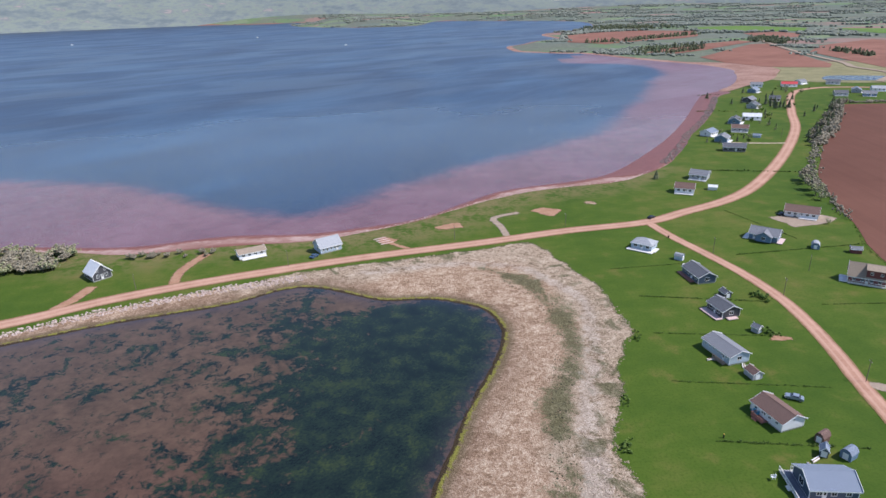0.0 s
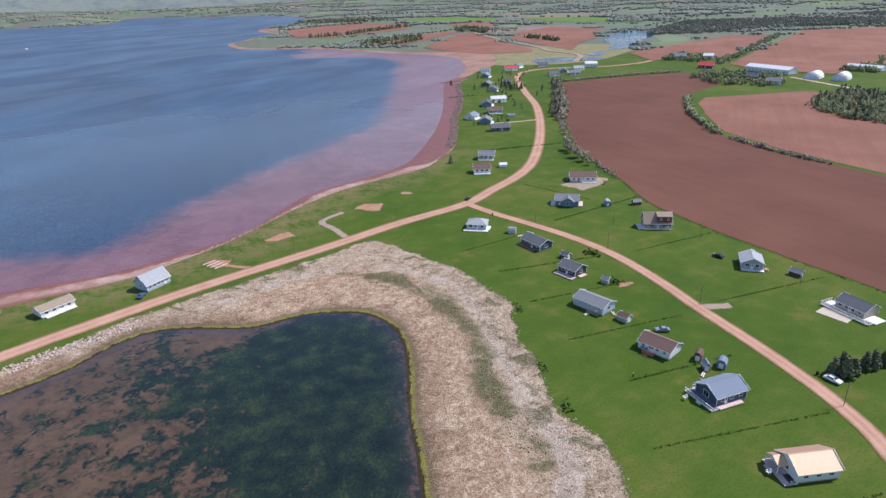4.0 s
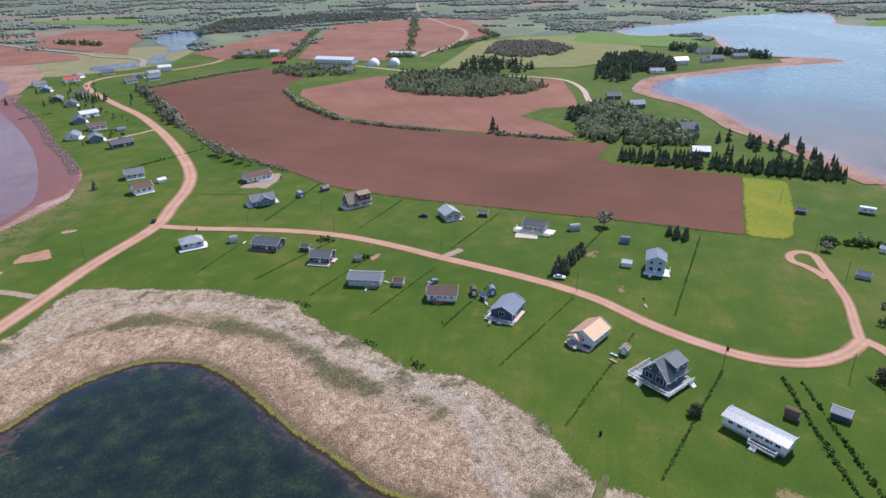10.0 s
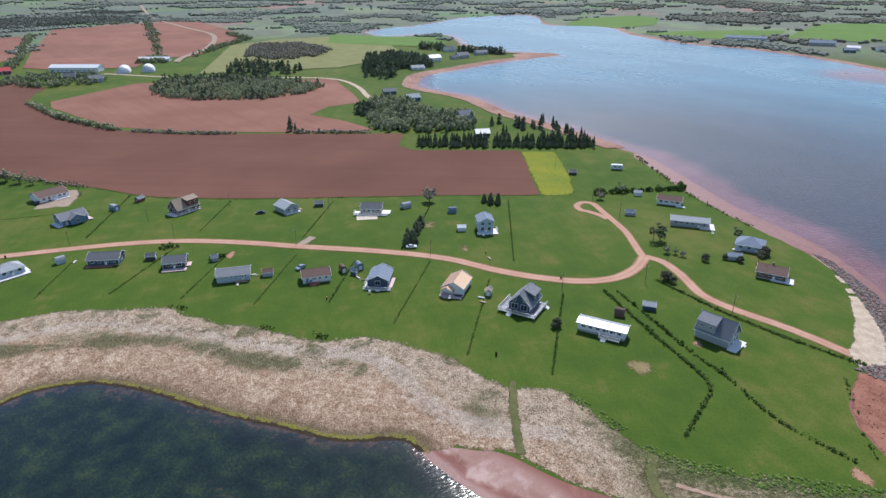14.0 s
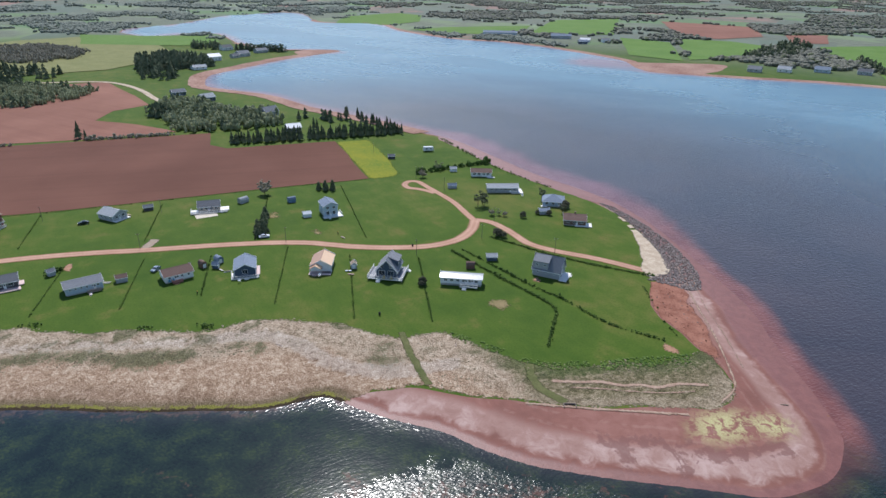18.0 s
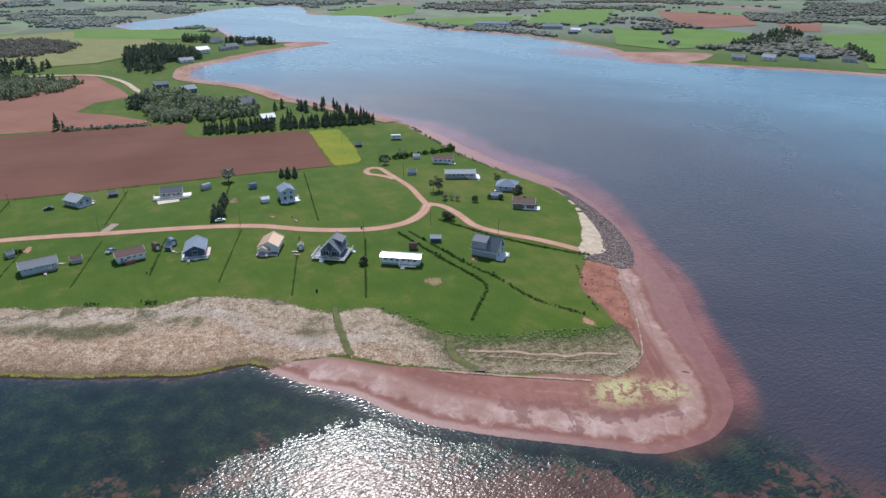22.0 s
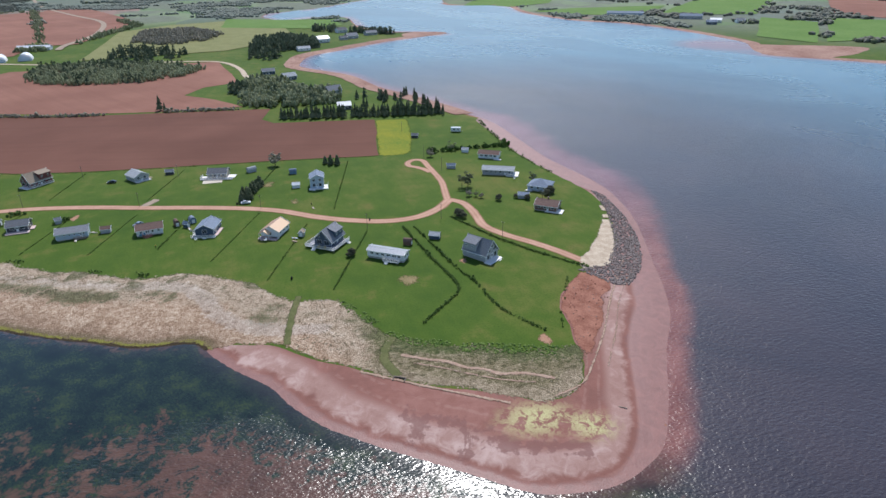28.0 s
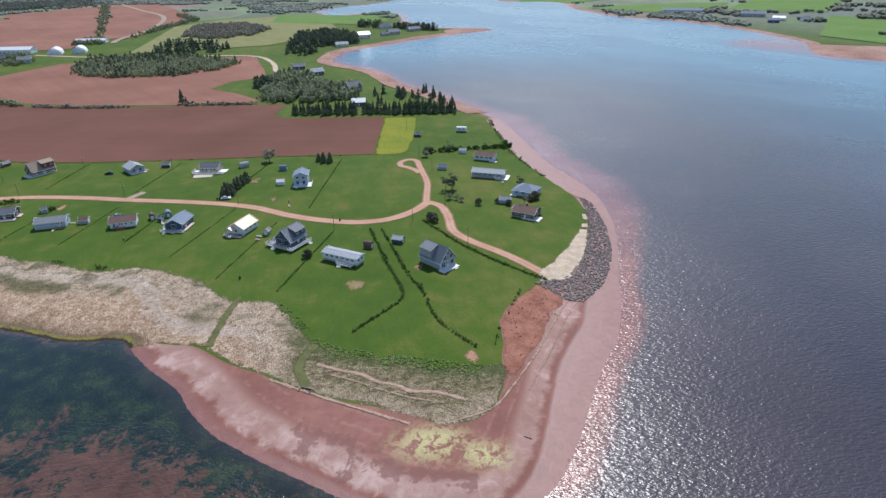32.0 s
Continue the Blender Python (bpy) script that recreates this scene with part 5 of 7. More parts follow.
peach = house(*c, -199, 10.5, 8, "white cottage with peach and brown metal roof", "white", "roof_rust", 2.9, 2.1, second="roof_peach", wins=dict(e=[(1, 1.4, 1.4, 1.2)], s=[(3, 1.5)], n=[(3, 1.5)], w=[(2, 1.5)]),
      doors=[("e", -1)], decks=[(5.25, 8.4, -4.4, 4.4, "deck_pink", "", ("e", -2)), (5.25, 7, 1, 4.4, "deck_white", "s", None)])
part("porch_roof", *slab((5.0, -4.2, 2.45), (8.0, -4.2, 2.45), (8.0, -1.7, 3.75), (5.0, -1.7, 3.75), 0.14), "roof_rust", peach)
part("porch_roof", *slab((8.0, 0.8, 2.45), (5.0, 0.8, 2.45), (5.0, -1.7, 3.75), (8.0, -1.7, 3.75), 0.14), "roof_peach", peach)
for py in (-3.9, 0.5):
    part("porch_post", *box(7.7, 7.85, py - 0.08, py + 0.08, 0.45, 2.5), "trim", peach)
part("porch_gable", [(7.8, -3.9, 2.45), (7.8, 0.5, 2.45), (7.8, -1.7, 3.55), (7.7, -3.9, 2.45), (7.7, 0.5, 2.45), (7.7, -1.7, 3.55)], [(0, 1, 2), (5, 4, 3), (0, 3, 4, 1), (1, 4, 5, 2), (2, 5, 3, 0)], "white", peach)
c = front(54, 52.2, -119, 8.8)
house(*c, -209, 9.6, 8, "tall navy house with wraparound white deck", "navy", "roof_grey", 3.3, 4.0, base=0.9, second="roof_grey", wins=dict(e=[(2, 3.9, 0.9, 1.2), (2, 1.2, 2.4, 1.9)], s=[(3, 1.2, 1.2, 1.3)], n=[(3, 1.2)], w=[(2, 1.3)]),
      doors=[("s", 0)], decks=[(4.8, 7.8, -7, 7, "deck_white", "ens", ("e", -2.5), "deck_grey"), (-4.8, 4.8, 4.3, 7, "deck_white", "s", ("s", -3), "deck_grey"), (-3, 4.8, -7, -4.3, "deck_white", "n", None, "deck_grey")], dormer=("s", -4.6, 1.2, 5.9), over=0.7)
house(*front(40.4, 29.6, -117, 4.4), -117, 15.9, 5, "long white mobile home with pale metal roof", "white", "roof_dull", 3.2, 0.55, base=0.8,
      wins=dict(n=[(6, 1.4, 1.2, 0.8)], e=[(2, 1.4, 1.2, 1.0)], s=[(4, 1.4)], w=[(1, 1.4)]), doors=[("n", 2.0), ("n", 4.4)], decks=[(-0.2, 6.6, -4.9, -2.3, "deck_white", "new", ("n", 1.5), "deck_grey")], name="mobile_home")
house(*front(37, -1.4, -135, 7.2), -135, 11.3, 8, "grey two-storey house with steep glass gable", "grey", "roof_grey", 3.1, 4.6, wins=dict(e=[(3, 1.3, 1.6, 1.8), (2, 3.7, 1.5, 1.6), (1, 5.2, 1.2, 0.9)], n=[(3, 1.6, 0.6, 0.6)], s=[(3, 1.5)], w=[(2, 1.5)]),
      doors=[("e", 0)], decks=[(5.5, 8.6, -5, 3.5, "deck_white", "", ("e", 1.5))], dormer=("n", -5.4, 0.6, 6.3))
# ---- the point ----
house(*front(77.2, -37.6, -119, 8), -119, 10.6, 8.6, "brown bungalow with pale deck near the shore", "brown", "roof_brown", 2.7, 1.7, wins=dict(n=[(3, 1.5, 1.5, 1.1)], e=[(1, 1.5)], s=[(3, 1.5)]), doors=[("n", 1)],
      decks=[(4.6, 8.2, -5.6, -0.5, "deck_white", "", None), (0, 4.6, -5.6, -4, "deck_white", "", None)], chimney=(0, 0.6), wing=(-2.5, 5, -3.5, 2.7, 1.5))
house(*front(101, -40.5, -120, 9), -120, 11, 10, "blue-grey bungalow with a broad hipped roof", "pale_blue", "roof_blue", 2.8, 2.4, hip=True, wins=dict(n=[(3, 1.5, 1.3, 1.2)], w=[(2, 1.5)], e=[(2, 1.5)], s=[(3, 1.5)]), doors=[("n", 3)],
      decks=[(-6.3, -3, -6.4, -5, "deck_white", "", None)])
house(*front(126.2, -27, -107, 6.4), -107, 17, 7, "long grey bungalow with pale roof and white deck", "grey", "roof_pale", 2.9, 1.2, wins=dict(n=[(6, 1.5, 1.1, 1)], e=[(2, 1.5)], s=[(4, 1.5)]), doors=[("n", 4)],
      decks=[(8.5, 11.2, -5.2, 3, "deck_white", "", None), (4.5, 8.5, -5.2, -3.5, "deck_white", "n", None)])
house(*front(153, -27, -112, 6.5), -112, 12, 6.5, "white bungalow with a brown shingle roof", "white", "roof_brown", 2.8, 1.4, wins=dict(n=[(4, 1.5, 1.6, 1.0)], e=[(1, 1.5)], s=[(3, 1.5)]), doors=[("n", 1)], decks=[(3.5, 8, -5, -3.2, "deck_white", "", None)])
# ---- the back row beside the ploughed field ----
house(*front(158.5, 258.7, -32, 10), -32, 15, 10, "wide grey-roofed bungalow on a gravel yard", "white", "roof_brown", 2.8, 2.2, wins=dict(n=[(5, 1.5, 1.3, 1.1)], e=[(2, 1.5)], s=[(4, 1.5)]), doors=[("n", 0)], decks=[(-1, 7, -7, -5, "deck_white", "", None)])
house(*front(129, 233, -38, 8), -38, 12, 8.5, "blue cottage with a front gable and decks", "blue", "roof_grey", 2.9, 2.2, wins=dict(n=[(2, 1.5)], e=[(2, 1.5)], w=[(2, 1.5)], s=[(3, 1.5)]), doors=[("n", -3.8)],
      decks=[(6, 8.2, -5, 3, "deck_pink", "", None), (-8.4, -6, -5, 3, "deck_white", "", None)], wing=(0.5, 6.5, 2.4, 2.9, 1.9))
house(*front(143, 189.8, -32, 7), -32, 12.4, 7.6, "dark red house with steep grey roof and glazed gable", "red", "roof_tan", 3.0, 4.0, wins=dict(w=[(2, 1.4, 2, 1.8), (2, 3.6, 1, 1.2)], n=[(4, 1.4, 1, 1)], e=[(2, 1.5), (1, 4)], s=[(3, 1.5)]), doors=[("n", 0)],
      decks=[(-9, -6.2, -4.4, 2.5, "deck_white", "", None), (-6.2, 6.2, -4.9, -3.8, "deck_white", "n", None)], dormer=("n", -0.5, 6.1, 6.0))
house(*front(142.5, 149.7, -135, 8), -135, 9.6, 8, "grey cottage with a pale grey gable roof", "grey", "roof_pale", 2.9, 1.8, wins=dict(n=[(3, 1.5, 1.2, 1.1)], e=[(2, 1.5, 1.3, 1.2)], s=[(3, 1.5)]), doors=[("e", 0)], decks=[(4.8, 6.6, -4, 4.4, "deck_white", "", None)])
house(*front(140.8, 108.4, -92, 7), -92, 10.2, 7.4, "beige cottage with charcoal roof and broad white deck", "beige", "roof_dark", 2.8, 1.8, wins=dict(n=[(4, 1.5, 1.1, 1.2)], e=[(1, 2.9, 0.7, 0.7)], s=[(3, 1.5)]), doors=[("n", 0)],
      decks=[(-8.6, 8.6, -6.4, -3.8, "deck_white", "nw", None, "deck_grey"), (5.2, 9.4, -3.8, 1.5, "deck_white", "", None), (-8.6, -5.2, -3.8, -0.5, "deck_white", "w", None)])
house(*front(119, 58.8, -85, 8.6), -175, 8.6, 7, "two-storey blue-grey house with balcony", "pale_blue", "roof_blue", 5.4, 1.6, wins=dict(e=[(2, 1.5, 1.4, 1.6), (2, 4.0, 1.2, 1.1)], s=[(2, 1.5), (2, 4.0)], n=[(2, 1.5), (2, 4.0)], w=[(2, 1.5), (2, 4)]), doors=[("e", 0)],
      decks=[(4.3, 6.6, -4.2, 5.6, "deck_white", "", None), (0, 4.3, 3.5, 5.6, "deck_white", "s", None)])
# ---- west of the junction, along the bay ----
house(*front(-127.7, 214.1, 49, 8.8), -41, 8.8, 7.6, "black gabled house with a white metal roof", "dark", "roof_white", 3.0, 3.6, wins=dict(e=[(2, 1.5, 1.1, 1.2), (2, 4.0, 0.9, 1.1)], n=[(2, 1.5)], s=[(2, 1.5)], w=[(2, 1.5)]), doors=[("e", 0)])
house(*front(-76.2, 231.4, 29, 6.5), 29, 12, 6.5, "low cottage with tan roof and cluttered porch", "white", "roof_tan", 2.7, 1.2, wins=dict(n=[(4, 1.5, 1.2, 1.2)], e=[(1, 1.5)], w=[(1, 1.5)]), doors=[("n", 1)], decks=[(-5, 6, -5, -3.2, "deck_white", "", None)])
house(*front(-45.2, 235.2, 33, 8), 33, 10.4, 8, "white-sided cottage with a grey gable roof", "pale_blue", "roof_pale", 3.0, 3.0, wins=dict(n=[(5, 1.5, 0.8, 1.2)], e=[(2, 1.5), (1, 3.9, 0.7, 0.8)], w=[(1, 1.5), (1, 3.9)], s=[(3, 1.5)]), doors=[("n", 3)])

# ---- village along the bay ----
village = [(141, 328, -35, 9, 7, "grey", "roof_grey"), (124, 304, -25, 9, 7, "white", "roof_brown"), (188, 391, -20, 13, 6, "dark", "roof_dark"), (193, 420, 55, 10, 8, "blue", "roof_grey"), (192, 440, 40, 10, 8, "white", "roof_blue"),
           (219, 451, -25, 11, 8, "grey", "roof_brown"), (230, 483, 58, 12, 8, "blue", "roof_dark"), (249, 496, -20, 13, 7, "white", "roof_white"), (276, 550, 50, 11, 8, "grey", "roof_dark"), (288, 583, 42, 11, 8, "dark", "roof_grey"),
           (320, 642, 48, 12, 8, "blue", "roof_blue"), (342, 682, -20, 11, 8, "white", "roof_grey"), (375, 678, -20, 15, 9, "white", "roof_red"), (396, 694, 30, 11, 8, "white", "roof_grey"), (427, 686, -30, 13, 8, "grey", "roof_dark"),
           (386, 605, -20, 11, 8, "grey", "roof_dark"), (412, 622, 60, 11, 8, "grey", "roof_blue"), (408, 596, -30, 11, 8, "blue", "roof_grey"), (437, 627, -20, 12, 9, "white", "roof_pale"), (312, 584, -25, 9, 5, "brown", "roof_dark")]
for vx, vy, va, vl, vw, wm, rm in village:
    house(vx, vy, va, vl, vw, f"{wm.replace('_', ' ')} shore cottage with {rm.split('_')[1]} roof in the village", wm, rm, 3.0, 2.0, wins=dict(n=[(3, 1.5, 1.2, 1.1)], e=[(1, 1.5)], w=[(1, 1.5)]), doors=[("n", 1)], group="village cottages", size=1.0,
          decks=[(-vl / 2, vl / 2, -vw / 2 - 2, -vw / 2, "deck_white", "", None)] if wm != "dark" else ())
house(466, 640, -30, 16, 10, "large white farm house by the road", "white", "roof_white", 5.0, 2.2, name="farm_house", group="farm buildings")

# ---- farm in the distance ----
farm = [(578, 478, -89, 52, 14, "white", "roof_white", 5, 2.6, "long white farm shed with a metal roof"), 
        (556, 545, -60, 16, 10, "red", "roof_red", 4, 3, "dark red barn with a red roof"), (600, 628, -40, 14, 9, "grey", "roof_grey", 5, 3, "grey farm house among trees"), (626, 606, -50, 12, 9, "white", "roof_white", 5, 2.5, "white farm house with bright roof"),
        (664, 430, -85, 36, 10, "white", "roof_white", 3.5, 2, "long low white farm building"), (520, 453, -70, 11, 8, "dark", "roof_dark", 4, 3, "dark gabled farm house among trees"), (508, 420, -60, 12, 8, "pale_blue", "roof_grey", 4, 2.6, "pale farm house behind trees"),
        (442, 126, -70, 11, 6.5, "navy", "roof_grey", 3.2, 2, "navy cottage above the inlet"), (411, 104, -60, 11, 8.5, "navy", "roof_pale", 3.4, 2.4, "navy gabled house above the inlet"), (286, 52, -80, 9, 7, "dark", "roof_white", 3, 2, "dark house with a bright roof among spruces"),
        (338, 62, -60, 11, 8, "grey", "roof_grey", 4, 3, "grey house in the spruce wood"), (703, 56, -60, 15, 10, "grey", "roof_grey", 4, 3, "grey house on the far headland"), (776, 72, -60, 14, 10, "white", "roof_dark", 4, 3, "white house on the far headland"),
        (596, 108, -70, 14, 9, "white", "roof_pale", 3, 2, "white bungalow near the sandy shore"), (668, 91, -60, 15, 10, "white", "roof_white", 5, 3, "white house among spruces on the headland"), (739, 31, -60, 16, 9, "grey", "roof_grey", 3.4, 2.4, "grey bungalow on the far headland"), (690, 66, -60, 9, 7, "grey", "roof_dark", 3, 2, "small dark house on the headland"),
        (440, -500, -150, 14, 9, "grey", "roof_grey", 4, 3, "grey house on the far shore"), (430, -535, -150, 14, 9, "white", "roof_pale", 4, 3, "white house on the far shore"), (417, -580, -150, 16, 9, "pale_blue", "roof_blue", 4, 3, "blue house on the far shore"),
        (390, -615, -150, 14, 9, "grey", "roof_dark", 4, 3, "dark-roofed house on the far shore"), (850, -480, -120, 34, 12, "grey", "roof_blue", 5, 3, "long blue-roofed barn on the far shore"), (930, -402, -115, 60, 14, "pale_blue", "roof_blue", 5, 2.5, "very long blue-roofed store on the far shore"),
        (790, -490, -120, 16, 10, "white", "roof_white", 4, 2.5, "white shed on the far shore"), (765, -470, -110, 14, 9, "navy", "roof_blue", 4, 2.5, "blue shed on the far shore"), (775, -520, -100, 12, 9, "white", "roof_grey", 4, 2.5, "white house on the far shore")]
for fx, fy, fa, fl, fw, wm, rm, fe, fr, lb in farm:
    house(fx, fy, fa, fl, fw, lb, wm, rm, fe, fr, wins=dict(n=[(max(2, int(fl / 5)), 1.6, 1.4, 1.2)], w=[(1, 1.6)]), doors=[("n", 0)], name="farm_building", group="far buildings", category="building", size=1.0)

# arched stores beside the farm
for ax, ay in ((572, 424), (582, 402)):
    st_ = thing("farm_store", at(ax, ay, -160), "arched white farm store with a dark doorway", "building", "far buildings")
    arc = [(6.5 * math.cos(k), 6.8 * math.sin(k)) for k in np.linspace(0, math.pi, 13)]
    part("shell", [(q, a, b) for q in (-11, 11) for a, b in arc], [(i, i + 1, 14 + i, 13 + i) for i in range(12)] + [tuple(range(13))[::-1], tuple(range(13, 26))], "roof_white", st_, flat=False)
    part("end_wall", *box(-11.15, -11.0, -4.6, 4.6, 0, 3.6), "grey", st_)
    part("doorway", *box(-11.3, -11.15, -2.4, 2.4, 0, 3.2), "tyre", st_)

# ---- sheds and small buildings ----
SHEDS = [(89.5, 217, -40, 3.6, 2.8, "pale_blue", "roof_pale", 1, "pale blue garden shed with white door"), (93, 185, -80, 4, 3, "dark", "roof_dark", 0, "dark weathered shed at the hedge"), (92, 161, -60, 2.7, 2.4, "grey", "roof_grey", 0, "grey-green shed beside shrubs"),
         (80, 138, -78, 4.2, 3.4, "grey", "roof_brown", 0, "dark shed with a brown roof"), (83, 112, -150, 3.2, 2.3, "brown", "roof_brown", 1, "brown shed with a barn roof"), (85.5, 106.5, -150, 3.2, 2.8, "blue", "roof_blue", 1, "blue shed with a barn roof"),
         (80.8, 107.6, -120, 2.6, 1.9, "navy", "roof_blue", 0, "small navy shed beside a blue shed"), (66, 61, 170, 3.0, 2.4, "grey", "roof_tan", 0, "grey shed with a tan roof"), (52.5, 21, -110, 3.6, 2.4, "brown", "roof_brown", 1, "weathered dark brown shed in the hedge"),
         (57, 10.5, -108, 4.6, 3.8, "navy", "roof_pale", 0, "navy shed with grey metal roof"), (168, -17, -105, 4.2, 3.4, "white", "roof_pale", 0, "white shed at a hedge"), (141, -6, -100, 5, 2.6, "grey", "roof_blue", 0, "low grey shed on the lawn"),
         (202, 8, -100, 4.6, 3.4, "dark", "roof_dark", 0, "dark shed in the meadow"), (95, -32.5, -105, 5.6, 4.6, "grey", "roof_blue", 0, "grey shed with a blue roof"), (145.5, 224.5, -120, 4.4, 3.4, "blue", "roof_pale", 1, "blue shed with a barn roof"),
         (157.5, 218.5, -20, 4.4, 3, "red", "roof_grey", 0, "dark red shed with pale roof"), (151.5, 133.5, -80, 4.6, 2.6, "dark", "roof_grey", 0, "dark grey shed near the field"), (149.5, 93.5, -55, 5, 3.2, "grey", "roof_pale", 1, "grey barn-roofed shed with a path"),
         (143.5, 72.5, -80, 4, 3, "blue", "roof_blue", 1, "small blue shed on the lawn"), (122.5, 68.8, -85, 4, 3.2, "white", "roof_white", 0, "white playhouse shed with white roof"), (139.5, 307, -20, 5, 3.6, "white", "roof_white", 0, "white shed near the road"),
         (221, 429, -30, 6, 4, "pale_blue", "roof_blue", 0, "blue shed in the village")]
for sx, sy, sa, sl, sw, wm, rm, bn, lb in SHEDS:
    shed(sx, sy, sa, sl, sw, lb, wm, rm, 2.0, 1.0, bool(bn))


# ---- vehicles ----
def car(x, y, heading, paint, label):
    h = thing("car", at(x, y, heading, 0.93), label, "car", "parked cars")
    prof = [(-2.2, 0.45), (-2.25, 0.8), (-2.05, 1.0), (-1.5, 1.08), (-1.0, 1.52), (0.3, 1.55), (1.0, 1.08), (2.0, 0.95), (2.25, 0.7), (2.2, 0.45)]
    n = len(prof)
    vs = [(px, s * (0.9 if pz < 1.2 else 0.68), pz) for s in (-1, 1) for px, pz in prof]
    fs = [tuple(range(n)), tuple(range(n, 2 * n))[::-1]] + [((i + 1) % n, i, n + i, n + (i + 1) % n) for i in range(n)]
    b = part("body", vs, fs, paint, h)
    part("windscreen", *slab((0.36, -0.64, 1.52), (0.98, -0.8, 1.12), (0.98, 0.8, 1.12), (0.36, 0.64, 1.52), -0.02), "glass", h)
    part("rear_window", *slab((-1.46, -0.8, 1.12), (-1.02, -0.64, 1.5), (-1.02, 0.64, 1.5), (-1.46, 0.8, 1.12), -0.02), "glass", h)
    for s in (-1, 1):
        part("side_window", *join(slab((-1.2, s * 0.885, 1.13), (0.8, s * 0.885, 1.13), (0.25, s * 0.715, 1.47), (-0.95, s * 0.715, 1.47), 0.03 * s)), "glass", h)
        part("headlight", *box(2.14, 2.26, s * 0.65 - 0.17, s * 0.65 + 0.17, 0.68, 0.82), "trim", h)
        for wx in (-1.35, 1.35):
            wh = part("wheel", *tube((wx, s * 0.72, 0.33), (wx, s * 0.93, 0.33), 0.33, 0.33, 12), "tyre", h)
            part("rim", *tube((wx, s * 0.92, 0.33), (wx, s * 0.945, 0.33), 0.2, 0.2, 10), "metal", wh)


car(104.2, 88.6, -85, "car_white", "white car parked on the grass beside spruces")
car(85.2, 127.6, 150, "car_silver", "silver-blue car parked behind a white cottage")
car(141.5, 157.6, 100, "car_black", "black car parked beside a grey cottage")
car(94.5, 265, 35, "car_black", "dark car standing at the road junction")
car(-51.5, 230.5, 60, "car_blue", "blue car parked beside a cottage")
car(158, 262, 40, "car_black", "black car parked in a gravel yard")
car(153, 264, 20, "car_black", "black car parked in a gravel yard")
# white camper
cp = thing("camper", at(211, -17.5, -100), "white travel camper in the meadow", "camper")
part("body", *join(box(-3, 3, -1.2, 1.2, 0.6, 2.7)), "roof_white", cp)
part("roof", *box(-2.9, 2.9, -1.1, 1.1, 2.7, 2.85), "roof_white", cp)
part("tow_bar", *tube((3, 0, 0.6), (4.3, 0, 0.5), 0.06, 0.06), "metal", cp)
window(cp, "n", -1, 1.8, 1.2, 0.7, 6, 2.4)
window(cp, "n", 1.4, 1.8, 1.0, 0.7, 6, 2.4)
for s in (-1, 1):
    part("wheel", *tube((0, s * 1.0, 0.35), (0, s * 1.2, 0.35), 0.35, 0.35, 12), "tyre", cp)


# ---- poles ----
def pole(x, y, heading, tall=6.6, group="utility poles"):
    h = thing("utility_pole", at(x, y, heading), "weathered wooden utility pole beside the lane", "pole", group)
    part("shaft", *tube((0, 0, -0.5), (0, 0, tall), 0.10, 0.06, 9), "pole", h)
    part("crossarm", *box(-0.7, 0.7, -0.045, 0.045, tall - 0.68, tall - 0.58), "pole", h)
    for k in (-0.62, 0.0, 0.62):
        part("insulator", *tube((k, 0, tall - 0.55), (k, 0, tall - 0.42), 0.04, 0.025, 6), "trim", h)
    if tall > 7:
        part("transformer", *tube((0.25, 0.0, tall - 1.7), (0.25, 0.0, tall - 1.2), 0.14, 0.14, 9), "metal", h)


for px, py, pa in ((69.5, 36, 60), (76.5, 6, 40), (93, -7, 20), (97, 81, 70), (104.5, 222, 80), (112, 184, 85), (107, 134, 88), (162, 6, 0), (139, -1, 30), (54.5, -15, 40), (-111, 204, 120), (-60, 222, 115), (54, 257, 110),
                   (215, 15, 0), (150, 174, 60), (131, 203, 60), (146, 128, 60), (5, 245, 110), (236, 425, 60)):
    pole(px, py, pa)


# ---- plants ----
def rough_ball(cx, cy, cz, r, rng, squash=0.8, nu=5, nv=3):
    """A lumpy clump of leaves."""
    vs, fs = [(cx, cy, cz - r * squash)], []
    for j in range(1, nv):
        a = math.pi * j / nv - math.pi / 2
        for i in range(nu):
            b = 6.28318 * (i + 0.5 * (j % 2)) / nu
            k = r * rng.uniform(0.7, 1.25)
            vs.append((cx + k * math.cos(a) * math.cos(b), cy + k * math.cos(a) * math.sin(b), cz + k * squash * math.sin(a)))
    vs.append((cx, cy, cz + r * squash * rng.uniform(0.8, 1.2)))
    for i in range(nu):
        fs.append((0, 1 + (i + 1) % nu, 1 + i))
        for j in range(nv - 2):
            p, q = 1 + j * nu, 1 + (j + 1) * nu
            fs.append((p + i, p + (i + 1) % nu, q + (i + 1) % nu, q + i))
        fs.append((1 + (nv - 2) * nu + i, 1 + (nv - 2) * nu + (i + 1) % nu, len(vs) - 1))
    return vs, fs


